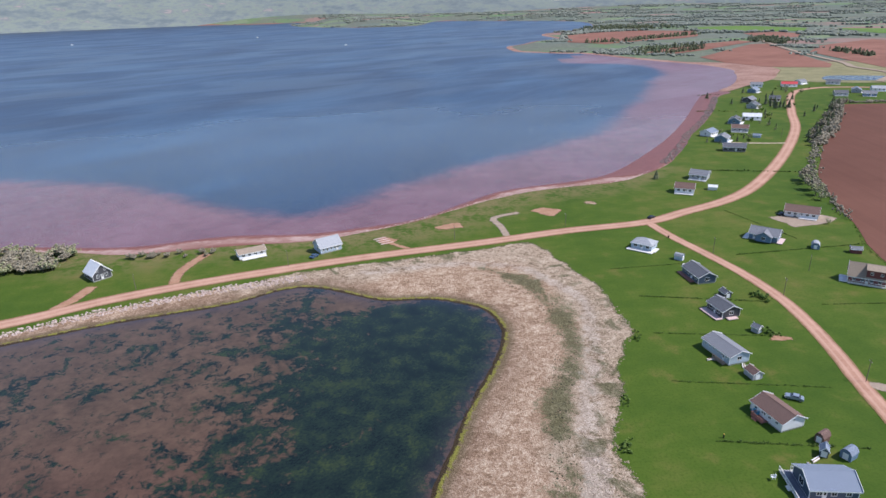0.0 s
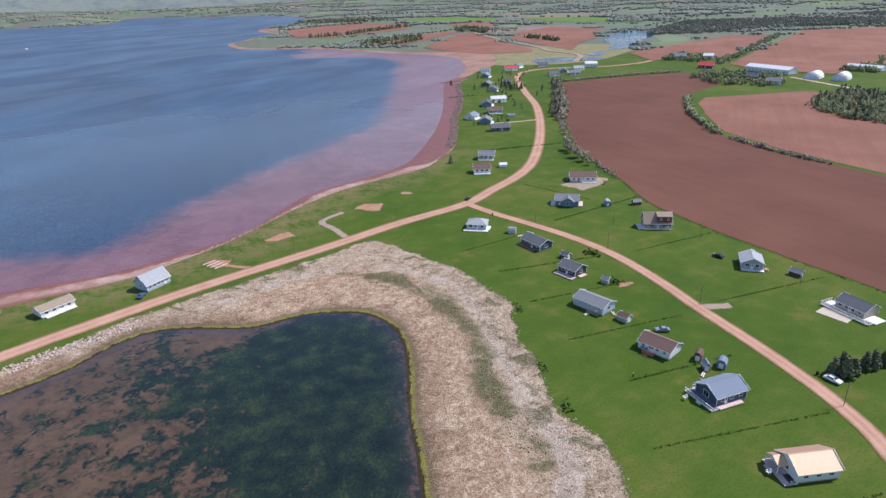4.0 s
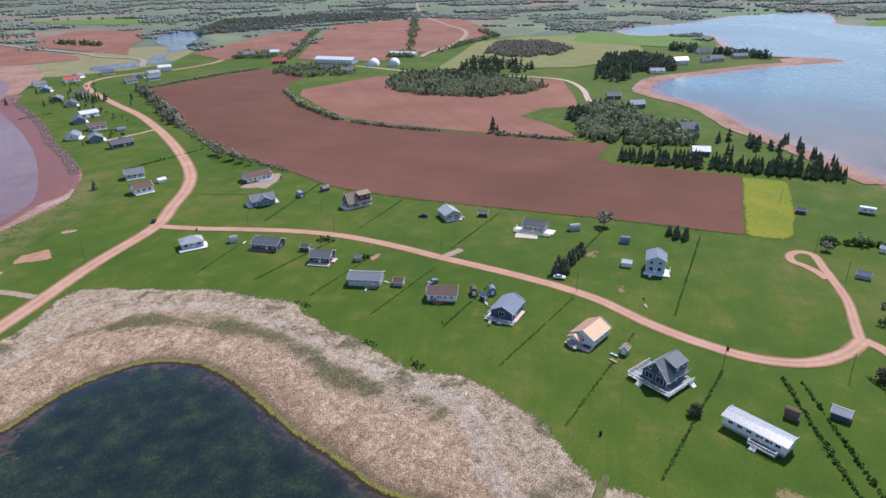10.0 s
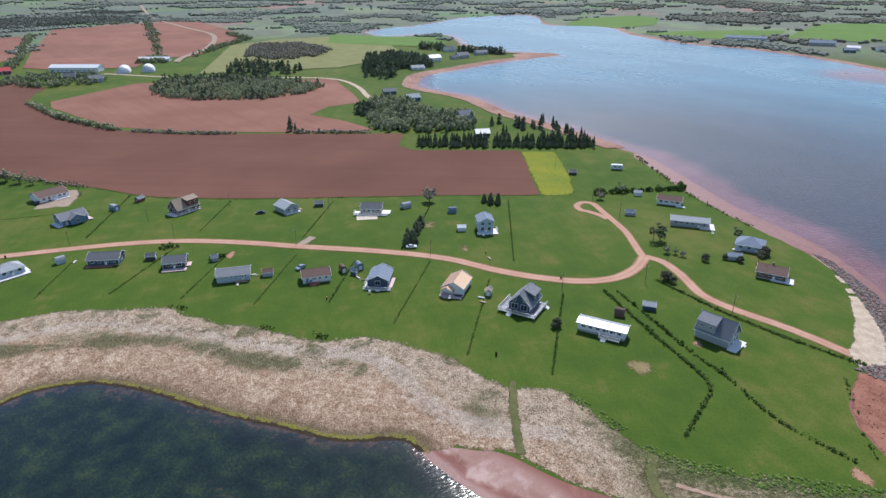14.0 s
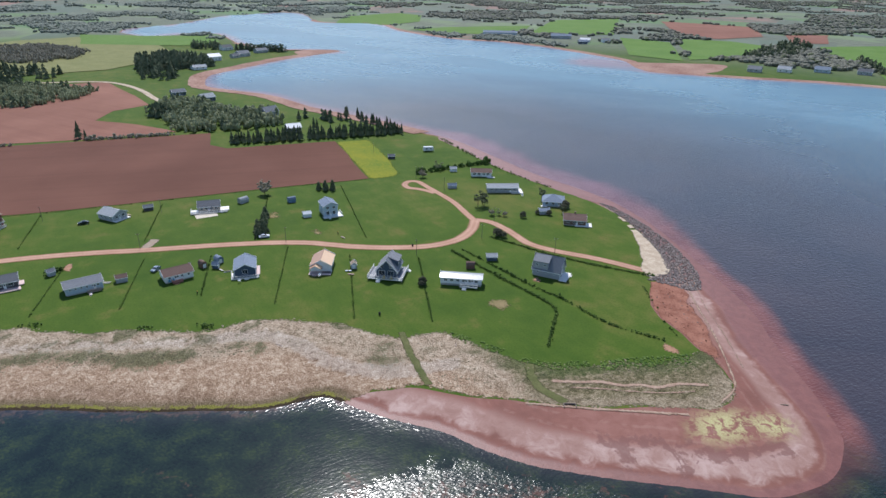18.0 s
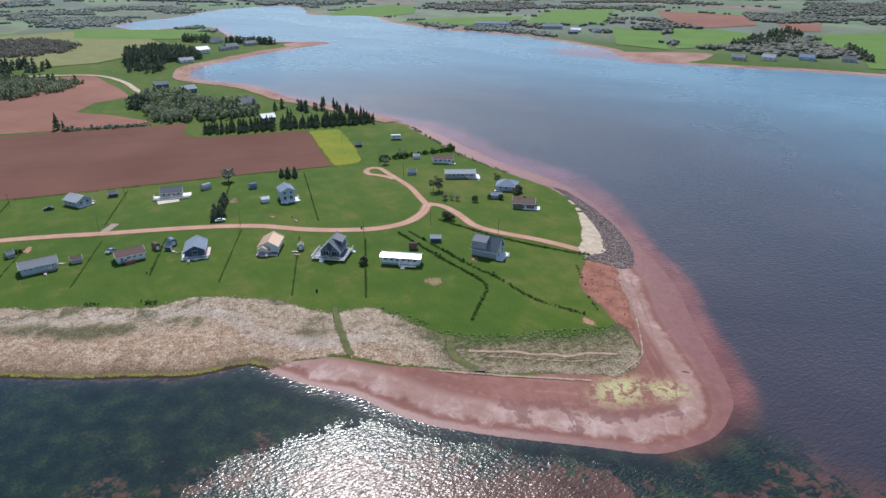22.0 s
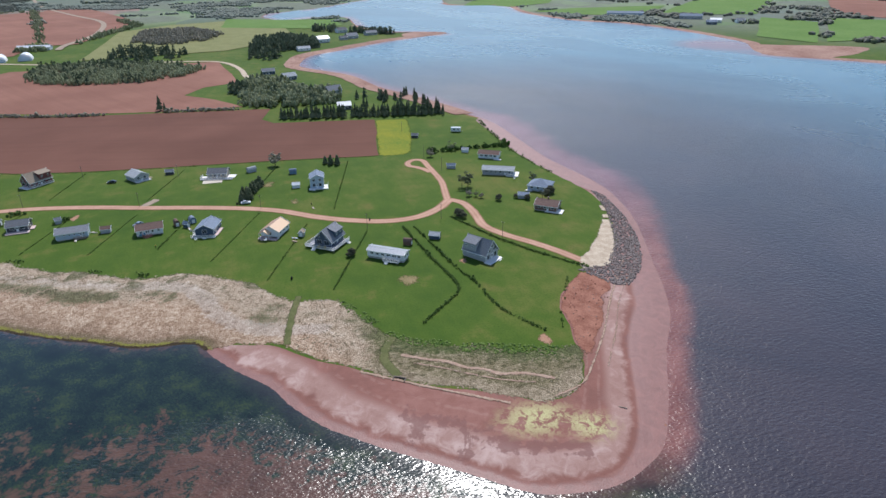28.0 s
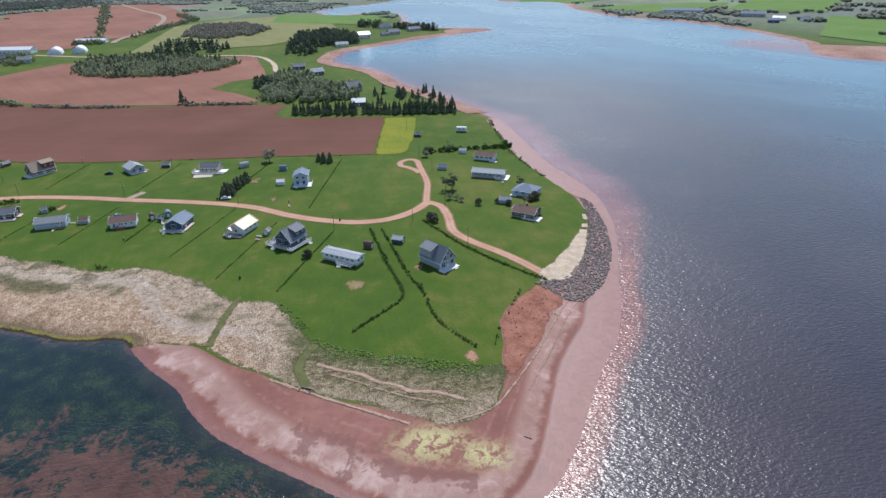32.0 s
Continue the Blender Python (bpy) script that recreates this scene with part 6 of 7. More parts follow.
def spruce_crown(rng, tall, wide, tiers=8, n=11):
    vs, fs = [], []
    for t in range(tiers):
        z0 = tall * (0.10 + 0.84 * t / tiers)
        r = wide * (1 - t / tiers) ** 0.85 * rng.uniform(0.85, 1.15) + 0.12
        top = min(tall, z0 + tall * 0.28)
        k = len(vs)
        vs.append((rng.uniform(-0.1, 0.1), rng.uniform(-0.1, 0.1), top))
        for i in range(n):
            b = 6.28318 * (i + rng.uniform(-0.3, 0.3)) / n
            q = r * (rng.uniform(0.75, 1.2) if i % 2 else rng.uniform(0.45, 0.75))
            vs.append((q * math.cos(b), q * math.sin(b), z0 - (0.06 * tall * rng.uniform(0.2, 1.0) if i % 2 else -0.02 * tall)))
        fs += [(k, k + 1 + i, k + 1 + (i + 1) % n) for i in range(n)]
        vs.append((0, 0, z0 + 0.05 * tall))
        fs += [(len(vs) - 1, k + 1 + (i + 1) % n, k + 1 + i) for i in range(n)]
    return vs, fs


def spruce_kind(k):
    rng = random.Random(40 + k)
    h = thing("spruce_tree", pose(0, 0, -60), "dark green spruce with a narrow ragged crown", "tree", "spruces")
    tall, wide = 7.0, (1.8, 1.5, 2.1)[k]
    part("trunk", *tube((0, 0, -0.4), (0, 0, tall * 0.9), 0.16, 0.03, 7), "bark", h)
    part("crown", *spruce_crown(rng, tall, wide), "spruce", h)
    return h


def leafy_kind(k, leaf="twig", label="bare-branched tree with grey-brown twigs", tall=6.0, clumps=150):
    rng = random.Random(70 + k)
    h = thing("tree", pose(0, 0, -60), label, "tree", "broad trees")
    limbs = []
    tips = []
    for i in range(11):
        b, z = i * 2.4, tall * rng.uniform(0.25, 0.6)
        r = tall * rng.uniform(0.22, 0.4)
        q = (r * math.cos(b), r * math.sin(b), z + tall * rng.uniform(0.15, 0.35))
        tips.append(q)
        limbs.append(tube((0.05, 0, z), q, 0.08, 0.015, 5))
    part("trunk", *join(tube((0, 0, -0.3), (0.1, 0, tall * 0.35), 0.2, 0.14), tube((0.1, 0, tall * 0.35), (0, 0.1, tall * 0.8), 0.14, 0.04), *limbs), "bark", h)
    cl = []
    for i in range(clumps):
        q = rng.choice(tips)
        s = rng.uniform(0.1, 1.25)
        p = [q[0] * s + rng.gauss(0, 0.4), q[1] * s + rng.gauss(0, 0.4), tall * 0.36 + (q[2] - tall * 0.36) * s + rng.gauss(0, 0.35)]
        cl.append(rough_ball(*p, rng.uniform(0.22, 0.58), rng, 0.8, 4, 3))
    part("crown", *join(*cl), leaf, h)
    return h


def dense_kind(k):
    """An old spruce with a broad shaggy crown down to the ground."""
    r_ = random.Random(140 + k)
    h = thing("spruce_tree", pose(0, 0, -60), "dark broad spruce with a dense shaggy crown", "tree", "spruces")
    part("trunk", *tube((0, 0, -0.4), (0, 0, 5.6), 0.2, 0.04, 7), "bark", h)
    cl = [spruce_crown(r_, 6.6, 1.9, 7, 11)]
    for i in range(120):
        z = 0.5 + 5.6 * r_.random() ** 1.3
        q, b = (2.5 - 0.3 * k) * (1 - z / 7.0) * r_.uniform(0.55, 1.05), r_.uniform(0, 6.2832)
        cl.append(rough_ball(q * math.cos(b), q * math.sin(b), z, r_.uniform(0.3, 0.6), r_, 0.9, 5, 3))
    part("crown", *join(*cl), "spruce", h)
    return h


def pine_kind(k):
    """A pine with a clear stem and a rounded, layered top."""
    r_ = random.Random(160 + k)
    h = thing("pine_tree", pose(0, 0, -60), "dark pine with a clear stem and rounded top", "tree", "pines")
    limbs, cl = [], []
    for i in range(9):
        b, z = i * 2.4 + k, 2.4 + 3.0 * r_.random()
        q = (1.7 * math.cos(b) * r_.uniform(0.6, 1.1), 1.7 * math.sin(b) * r_.uniform(0.6, 1.1), z + 0.7)
        limbs.append(tube((0, 0, z), q, 0.07, 0.02, 5))
        for _ in range(9):
            cl.append(rough_ball(q[0] + r_.gauss(0, 0.45), q[1] + r_.gauss(0, 0.45), q[2] + r_.gauss(0.1, 0.3), r_.uniform(0.25, 0.5), r_, 0.7, 5, 3))
    part("trunk", *join(tube((0, 0, -0.3), (0.1, 0, 5.6), 0.17, 0.05), *limbs), "bark", h)
    part("crown", *join(*cl), "spruce", h)
    return h


def bush_kind():
    r_ = random.Random(180)
    h = thing("bush", pose(0, 0, -60), "dark rounded bush with dense twigs", "bush", "round bushes")
    part("stem", *join(tube((0, 0, -0.3), (0, 0, 1.2), 0.12, 0.06, 6), tube((0.1, 0, 0.2), (0.6, 0.3, 1.3), 0.07, 0.03, 5), tube((-0.1, 0, 0.2), (-0.5, -0.4, 1.3), 0.07, 0.03, 5)), "bark", h)
    cl = []
    for i in range(130):
        b, e_, q = r_.uniform(0, 6.2832), r_.uniform(-0.35, 1.5), 1.5 * r_.uniform(0.6, 1.05)
        cl.append(rough_ball(q * math.cos(b) * math.cos(e_), q * math.sin(b) * math.cos(e_), 1.1 + q * 0.95 * math.sin(e_), r_.uniform(0.2, 0.42), r_, 0.9, 5, 3))
    part("crown", *join(*cl), "bush_dark", h)
    return h


SPRUCE = [spruce_kind(k) for k in range(3)]
DENSE, PINE, BUSH = [dense_kind(k) for k in range(2)], [pine_kind(k) for k in range(2)], [bush_kind()]
BROAD = [leafy_kind(0, clumps=230), leafy_kind(1, "wood_far", "broad tree with sparse olive-brown leaves"), leafy_kind(2, "shrub", "small green broad-leaved tree", 5.0)]
rng = random.Random(5)
used = set()


def plant(kinds, k, x, y, scale, tall=1.0):
    ob = kinds[k % len(kinds)]
    m = at(x, y, rng.uniform(0, 360), scale, 0, tall)
    if id(ob) not in used:
        used.add(id(ob))
        ob.matrix_basis = m
        return ob
    c0 = ob.matrix_basis.copy()
    ob.matrix_basis = Matrix.Identity(4)
    new_ob = copy_thing(ob, m)
    ob.matrix_basis = c0
    return new_ob


# single spruces by the lane, at the field and on the lawns
for k, (x, y, s) in enumerate([(107, 90.5, 0.8), (108.5, 88.2, 0.95), (110, 90.4, 0.9), (111.6, 88.2, 0.85), (116, 88, 0.8), (118.2, 87.2, 0.85), (122.6, 86.8, 0.8), (126, 86, 0.85), (127.8, 85.6, 0.75), (157.5, 57.5, 0.7), (155.5, 54.6, 0.8), (155, 51.2, 0.8)]):
    plant(DENSE, k, x, y, s, rng.uniform(0.9, 1.1))
for k, (x, y, s) in enumerate([(300, 181, 1.6), (298, 177, 1.0), (118, 330, 0.8)]):
    plant(SPRUCE, k, x, y, s, rng.uniform(0.9, 1.1))
for k, (x, y, s) in enumerate([(45.8, 41.6, 0.95), (44.6, 42.4, 0.75), (77, -1, 1.25), (75.2, -2.8, 1.0), (78.6, -2.4, 0.9), (93, -21, 0.95), (92.2, -33.6, 0.9), (94.8, -29.2, 0.8), (98.5, -45.5, 1.35), (96.6, -43.5, 1.1), (86.5, -39.5, 0.7)]):
    plant(BUSH, k, x, y, s, rng.uniform(0.9, 1.15))
for k, (x, y, s) in enumerate([(112, -7.5, 0.95), (113.6, -10.6, 1.0), (110.4, -10, 0.85), (112, -40.6, 0.85), (92, -40.2, 0.6)]):
    plant(PINE, k, x, y, s)
# the windbreak east of the field
for k in range(74):
    t = k / 73
    if 0.40 < t < 0.44:
        continue
    plant(SPRUCE, k, 262 + 3 * math.sin(k * 1.7) - 2 * t, 93 - 107 * t + rng.uniform(-1, 1), rng.uniform(0.95, 1.3), rng.uniform(0.85, 1.15))
for k in range(11):
    t = rng.random()
    plant(SPRUCE, k, 285 + rng.uniform(0, 45), 78 - 60 * t, rng.uniform(0.7, 1.1), rng.uniform(0.9, 1.3))
for k in range(16):
    plant(SPRUCE, k, 266 + 62 * (k / 15) + rng.uniform(-5, 8), -19 + 24 * (k / 15) + rng.uniform(-2, 7), rng.uniform(0.8, 1.2), rng.uniform(0.9, 1.1))
# around the village and the road bend
for k in range(46):
    t = k / 45
    plant(SPRUCE if k % 3 else BROAD, k, 246 + 108 * t + rng.uniform(-5, 5), 404 + 150 * t + rng.uniform(-5, 5), rng.uniform(0.6, 1.25))
for k in range(26):
    plant(SPRUCE, k, 255 + 75 * rng.random() + rng.uniform(-4, 4), 470 + 170 * rng.random(), rng.uniform(0.5, 1.0)) if k % 2 else plant(SPRUCE, k, 300 + rng.uniform(-8, 8), 560 + rng.uniform(-20, 20), rng.uniform(0.8, 1.2))
for k in range(52):
    t = rng.random()
    plant(BROAD if k % 3 else SPRUCE, k, 178 + 190 * t + rng.uniform(-4, 26), 400 + 275 * t + rng.uniform(-14, 14), rng.uniform(0.35, 0.75))
# broad trees on the lots
for k, (x, y, s) in enumerate([(158, 83, 1.2), (184, 292, 1.1), (187, 301, 1.2), (190, 312, 1.1),
                               (193, 318, 1.3), (182, 284, 0.8), (170, 0, 0.6), (172, -10, 0.8), (100, -9, 0.5), (99, -12, 0.45), (97, -14, 0.4), (166, 251, 0.4), (162, 2.5, 0.7)]):
    plant(BROAD[:2], k, x, y, s, 0.9)
# scrub on the bank at the western shore
for k in range(110):
    plant(BROAD[:1] if k % 4 else BROAD[1:2], k, -215 + 62 * rng.random(), 222 + 24 * rng.random(), rng.uniform(0.6, 1.05), 0.7)
for k in range(14):
    plant(BROAD[:1], k, -128 + 40 * rng.random(), 233 + 7 * rng.random(), rng.uniform(0.3, 0.55), 0.8)


def hedge(pts, high, wide, label, leaf="shrub", gap=0.7, thin=0.12, name="hedge", seed=0):
    """A row of small bushes along a line."""
    r = random.Random(seed + int(pts[0][0] * 7))
    line = spline(pts, False, 4) if len(pts) > 2 else np.array(pts, float)
    sh = []
    for p, q in zip(line[:-1], line[1:]):
        n = max(1, int(math.hypot(*(q - p)) / gap))
        for i in range(n):
            if r.random() < thin:
                continue
            x, y = p + (q - p) * (i + r.random()) / n
            s = r.uniform(0.6, 1.25) * (1.5 if r.random() < 0.08 else 1)
            for _ in range(4):
                e = r.uniform(0.55, 1.1)
                sh.append(rough_ball(x + r.gauss(0, wide * 0.36), y + r.gauss(0, wide * 0.36), high * s * r.uniform(0.2, 0.7), high * s * 0.34 * e, r, 1.1, 5, 3))
    x = np.array([v[0] for s_, _ in sh for v in s_[:1]])
    y = np.array([v[1] for s_, _ in sh for v in s_[:1]])
    z = heights(x, y, shore_distance(x, y))
    sh = [([(a, b, c_ + zz) for a, b, c_ in v], f) for (v, f), zz in zip(sh, z)]
    return tagged(mesh_ob(name, *join(*sh), M[leaf]), label, "hedge", "boundary hedges")


thin_lines = [[(167, 227), (113, 220)], [(158, 176), (119, 177)], [(158, 128), (114, 133)], [(156, 82), (130, 86)], [(161, 46), (92, 50)], [(90, 213), (62, 210)], [(105, 180), (65, 187)], [(98, 158), (62, 162)], [(97, 132), (58, 137)],
              [(92, 109), (60, 113)], [(92, 81), (47, 91)], [(77, 60), (30, 69)], [(67, 36), (20, 47)], [(131, 273), (144, 235)]]
for k, ln in enumerate(thin_lines):
    hedge(ln, 0.34 if k % 3 else 0.44, 0.5, "thin low hedge of small shrubs between lots", thin=0.3, gap=0.3, seed=k)
hedge([(69, 22), (42, 14), (24, 8), (15, 7), (5, 14), (-3, 20)], 0.8, 0.8, "leafy green hedge beside a lawn", gap=0.42, thin=0.05, seed=50)
hedge([(68.5, 17.5), (31, 5.5), (22, 1.2), (3, -4.2), (-11, -14.5)], 0.8, 0.7, "row of young green hedge plants", gap=0.6, thin=0.2, seed=51)
hedge([(77, 2), (66, -5), (53, -13.4), (39, -25.4), (25.5, -39)], 0.7, 0.75, "dense clipped hedge along the point lane", gap=0.36, thin=0.02, seed=52)
hedge([(169, 4), (173, -15), (177, -40), (181, -44)], 2.4, 1.4, "tall rough hedge across the lawn", gap=0.8, thin=0.1, seed=53)
hedge([(176, 249), (166, 226), (162, 208), (160.2, 167), (165, 93), (167, 32)], 0.4, 1.1, "strip of rough grass along the ploughed field", gap=0.8, thin=0.2, seed=64)
hedge([(45, 130.5), (43.6, 127)], 1.1, 1.4, "green shrubs at the edge of the marsh", seed=65)
hedge([(40.4, 114), (38.8, 109.5)], 1.2, 1.4, "green shrubs at the edge of the marsh", seed=66)
hedge([(57, 163), (56, 158)], 0.9, 1.4, "green shrubs at the edge of the marsh", seed=67)
hedge([(105, 180), (103, 186)], 1.6, 2.5, "broad clump of shrubs by the lane", seed=54)
hedge([(96, 158), (93, 163)], 1.6, 2.0, "broad clump of shrubs beside a shed", seed=55)
hedge([(20, -30), (9, -26), (-4, -21), (-14, -19)], 0.7, 0.8, "ragged shrubs along the bluff edge", gap=0.9, thin=0.6, seed=56)
hedge([(242, -36), (212, -38), (166, -43), (128, -54)], 1.2, 2.0, "scrubby plants along the low bluff", "shrub", 1.6, 0.3, seed=57)
hedge([(297, 287), (291, 249), (291, 215)], 2.2, 3, "grey-brown scrub hedge between fields", "twig", 0.8, 0.15, seed=58)
hedge([(294, 175), (295, 128)], 2.2, 3, "grey-brown scrub hedge between fields", "twig", 0.8, 0.1, seed=59)
hedge([(300, 300), (338, 358), (376, 399), (395, 418)], 3.4, 4, "scrub and small trees along a field edge", "wood_far", 1.0, 0.25, seed=60)
hedge([(178, 256), (204, 330), (246, 398)], 1.8, 4, "scrub along the edge of the ploughed field", "twig", 1.0, 0.35, seed=61)
hedge([(246, 398), (300, 470), (355, 556)], 3.0, 5, "thick belt of bare scrub along the road field", "twig", 0.6, 0.1, seed=62)
hedge([(360, 560), (420, 556), (510, 540)], 2.6, 4, "scrub hedge at the head of the field", "twig", 1.1, 0.2, seed=63)
for k in range(13):
    yv = 275 + k * 33
    if k % 3 == 0:
        hedge([(150 + k * 12, yv + 70), (200 + k * 9, yv + 60)], 0.9, 0.8, "thin hedge between village lots", thin=0.4, seed=70 + k)


# ---- woods and far country ----
def wood(name, pts, label, kinds, keep=1.0):
    """Many small trees in one sheet of woodland; each is a short jagged cone or a lumpy crown."""
    vs, fs = [], []
    x, y = np.array([p[0] for p in pts]), np.array([p[1] for p in pts])
    z = heights(x, y, shore_distance(x, y))
    r = random.Random(len(pts))
    for (px, py, s, conifer), pz in zip(pts, z):
        if conifer:
            v, f = spruce_crown(r, 1.0, 0.26, 3, 7)
            v = [(px + a * s, py + b * s, pz - 0.3 + c_ * s) for a, b, c_ in v]
        else:
            if name == "far_wood":
                v, f = rough_ball(px, py, pz + s * 0.25, s * 0.5, r, 0.7, 5, 3)
            else:
                v, f = join(*[rough_ball(px + r.gauss(0, 0.26) * s, py + r.gauss(0, 0.26) * s, pz + s * r.uniform(0.15, 0.6), s * r.uniform(0.09, 0.2), r, 1.7, 5, 3) for _ in range(7)])
        k = len(vs)
        vs += v
        fs += [tuple(i + k for i in q) for q in f]
    return tagged(mesh_ob(name, vs, fs, M[kinds]), label, "wood", kind="stuff")


def scatter(ring, n, lo, hi, conifer, seed):
    r = random.Random(seed)
    ring = np.array(ring, float)
    a, b = ring.min(0), ring.max(0)
    nxt = np.roll(ring, -1, 0)
    out = []
    while len(out) < n:
        px, py = r.uniform(a[0], b[0]), r.uniform(a[1], b[1])
        if in_ring(px, py, ring, nxt):
            out.append((px, py, r.uniform(lo, hi), r.random() < conifer))
    return out


WOOD_C = [(465, 350), (516, 358), (539, 306), (525, 250), (492, 205), (483, 191), (445, 200), (415, 231), (411, 286), (427, 324)]
c_trees = scatter(WOOD_C, 380, 5, 9, 1.0, 1)
wood("spruce_wood", [t for t in c_trees if t[0] > 500 or t[2] > 8.4], "dark spruces in the small wood", "spruce")
wood("scrub_wood", scatter(WOOD_C, 1250, 3.5, 6, 0.0, 2), "budding grey-brown scrub in the small wood", "wood_far")
WOOD_G = [(709, 335), (849, 362), (869, 297), (780, 236), (715, 239), (672, 280)]
wood("scrub_wood", scatter(WOOD_G, 800, 4, 7.5, 0.0, 3), "bare wood in the hay meadow", "twig")
wood("spruce_wood", scatter([(550, 307), (637, 325), (639, 287), (616, 252), (590, 229), (560, 241), (546, 284)], 110, 6, 11, 1.0, 4) + scatter([(538, 162), (525, 132), (552, 128), (622, 174)], 50, 7, 11, 1.0, 41), "spruce belt at the edge of the meadow", "spruce")
wood("spruce_wood", scatter([(569, 163), (690, 177), (721, 144), (678, 100), (616, 92), (600, 108), (592, 145)], 420, 8, 12, 1.0, 5) + scatter([(782, 56), (742, -4), (735, 3), (773, 62)], 60, 8, 12, 1.0, 42) + scatter([(770, 80), (800, 118), (860, 110), (830, 80)], 40, 7, 11, 0.8, 43), "dark spruces on the far headland", "spruce")
NEAR_WOOD = [(296, 97), (304, 127), (320, 126), (357, 136), (352, 145), (375, 140), (412, 133), (405, 115), (378, 92), (350, 85), (354, 63), (322, 55), (305, 60), (300, 80)]
wood("scrub_wood", scatter(NEAR_WOOD, 420, 4, 8.5, 0.0, 6), "bare and budding scrub wood", "wood_far")
wood("spruce_wood", scatter(NEAR_WOOD, 34, 7, 11, 1.0, 7) + scatter([(345, 128), (378, 128), (375, 140), (352, 144)], 16, 8, 12, 1.0, 71), "spruces scattered in the scrub wood", "spruce")
wood("spruce_wood", scatter([(285, -10), (300, 5), (325, 18), (345, 35), (330, 40), (300, 28), (280, 10)], 14, 6, 9, 1.0, 8), "spruces above the inlet shore", "spruce")
wood("scrub_wood", scatter([(500, 400), (560, 450), (540, 520), (480, 500), (470, 450)], 130, 4, 8, 0.05, 9) + scatter([(650, 410), (700, 430), (690, 445), (640, 440)], 80, 4, 8, 0.0, 10) + scatter([(590, 590), (640, 600), (640, 660), (580, 640)], 60, 5, 9, 0.1, 11),
     "trees round the farm yard", "wood_far")
wood("scrub_wood", scatter([(1128, 850), (1292, 720), (1284, 705), (722, 442), (716, 452), (1275, 716)], 120, 4, 8, 0.1, 12) + scatter([(597, 556), (971, 764), (966, 772), (590, 565)], 90, 4, 9, 0.1, 13) + scatter([(690, 400), (812, 396), (940, 390), (1020, 450), (1015, 460), (930, 402), (810, 408)], 120, 4, 9, 0.3, 14),
     "hedgerow trees along the fields", "wood_far")
wood("scrub_wood", scatter([(720, 830), (834, 930), (973, 869), (1153, 863), (1320, 760), (1558, 890), (1680, 900), (1687, 1046), (1340, 1062), (1174, 1181), (942, 1030)], 2600, 5, 9, 0.0, 15), "large bare wood beyond the red fields", "wood_south")
wood("spruce_wood", scatter([(325, 1425), (402, 1405), (672, 1645), (668, 1662), (400, 1422), (325, 1440)], 170, 6, 12, 0.9, 16) + scatter([(361, 1180), (440, 1225), (520, 1250), (512, 1262), (430, 1235), (360, 1192)], 80, 6, 12, 0.9, 17)
     + scatter([(335, 1120), (410, 1128), (500, 1200), (492, 1208), (400, 1138), (335, 1130)], 80, 5, 11, 0.8, 18)
     + scatter([(420, 1975), (516, 2340), (640, 2330), (760, 1990), (746, 1940)], 330, 6, 13, 0.7, 20) + scatter([(640, 1330), (700, 1480), (760, 1420), (700, 1260), (660, 1250)], 130, 6, 11, 0.7, 21)
     + scatter([(640, 960), (655, 1080), (680, 1070), (670, 980)], 60, 6, 10, 0.8, 22), "spruce rows and copses across the cove", "spruce")

# far country: hedgerows, copses and woods out to the horizon
r = random.Random(77)
south_pts, far_pts, con_pts = [], [], []
ang_, rr_ = np.array([r.uniform(0, 6.2832) for _ in range(150000)]), np.array([r.uniform(760, 4600) for _ in range(150000)])
cand = np.column_stack([150 + rr_ * np.cos(ang_), 150 + rr_ * np.sin(ang_)])
rad = np.hypot(cand[:, 0] - 150, cand[:, 1] - 150)
keep = (rad > 760) & (cand[:, 0] > -3200) & ((cand[:, 0] > 650) | (cand[:, 1] > 1000) | (cand[:, 1] < -480))
cand = cand[keep]
shd = shore_distance(cand[:, 0], cand[:, 1])
rings = [np.array(q, float) for q in (FIELD_D, FIELD_E, FIELD_F, FIELD_H, FIELD_I, FIELD_J, FIELD_K, FIELD_L, CREEK, MEADOW, *[f[0] for f in FAR_FIELDS])]
ok = shd > 12
for q in rings:
    ok &= ~inside(cand[:, 0], cand[:, 1], q)
for (px, py), s_ in zip(cand[ok], shd[ok]):
    k = noise.noise((px / 260, py / 260, 3.0)) + 0.5 * noise.noise((px / 90, py / 90, 8.0))
    row = min(abs(((px * 0.9 + py * 0.43) % 270) - 135), abs(((px * -0.43 + py * 0.9) % 390) - 195))
    if py < -420:
        if s_ < 110:
            continue
        if k > 0.06 or (row < 4 and r.random() < 0.7):
            for _ in range(3):
                (con_pts if r.random() < 0.08 else south_pts).append((px + r.uniform(-12, 12), py + r.uniform(-12, 12), r.uniform(6, 10), False))
        continue
    if k > 0.14 or (row < 5 and r.random() < 0.6) or r.random() < 0.002:
        near_by = math.hypot(px - 150, py - 150) < 1500
        (con_pts if r.random() < 0.04 else far_pts).append((px, py, r.uniform(4, 7) if near_by else r.uniform(7, 11), False))
        if k > 0.14 or near_by:
            far_pts += [(px + r.uniform(-13, 13), py + r.uniform(-13, 13), r.uniform(4, 7) if near_by else r.uniform(7, 11), False) for _ in range(5 if near_by else 2)]
wood("far_wood", far_pts, "woods and hedgerows in the far country, haze put into their grey-green", "wood_haze")
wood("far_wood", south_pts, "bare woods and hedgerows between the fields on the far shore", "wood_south")
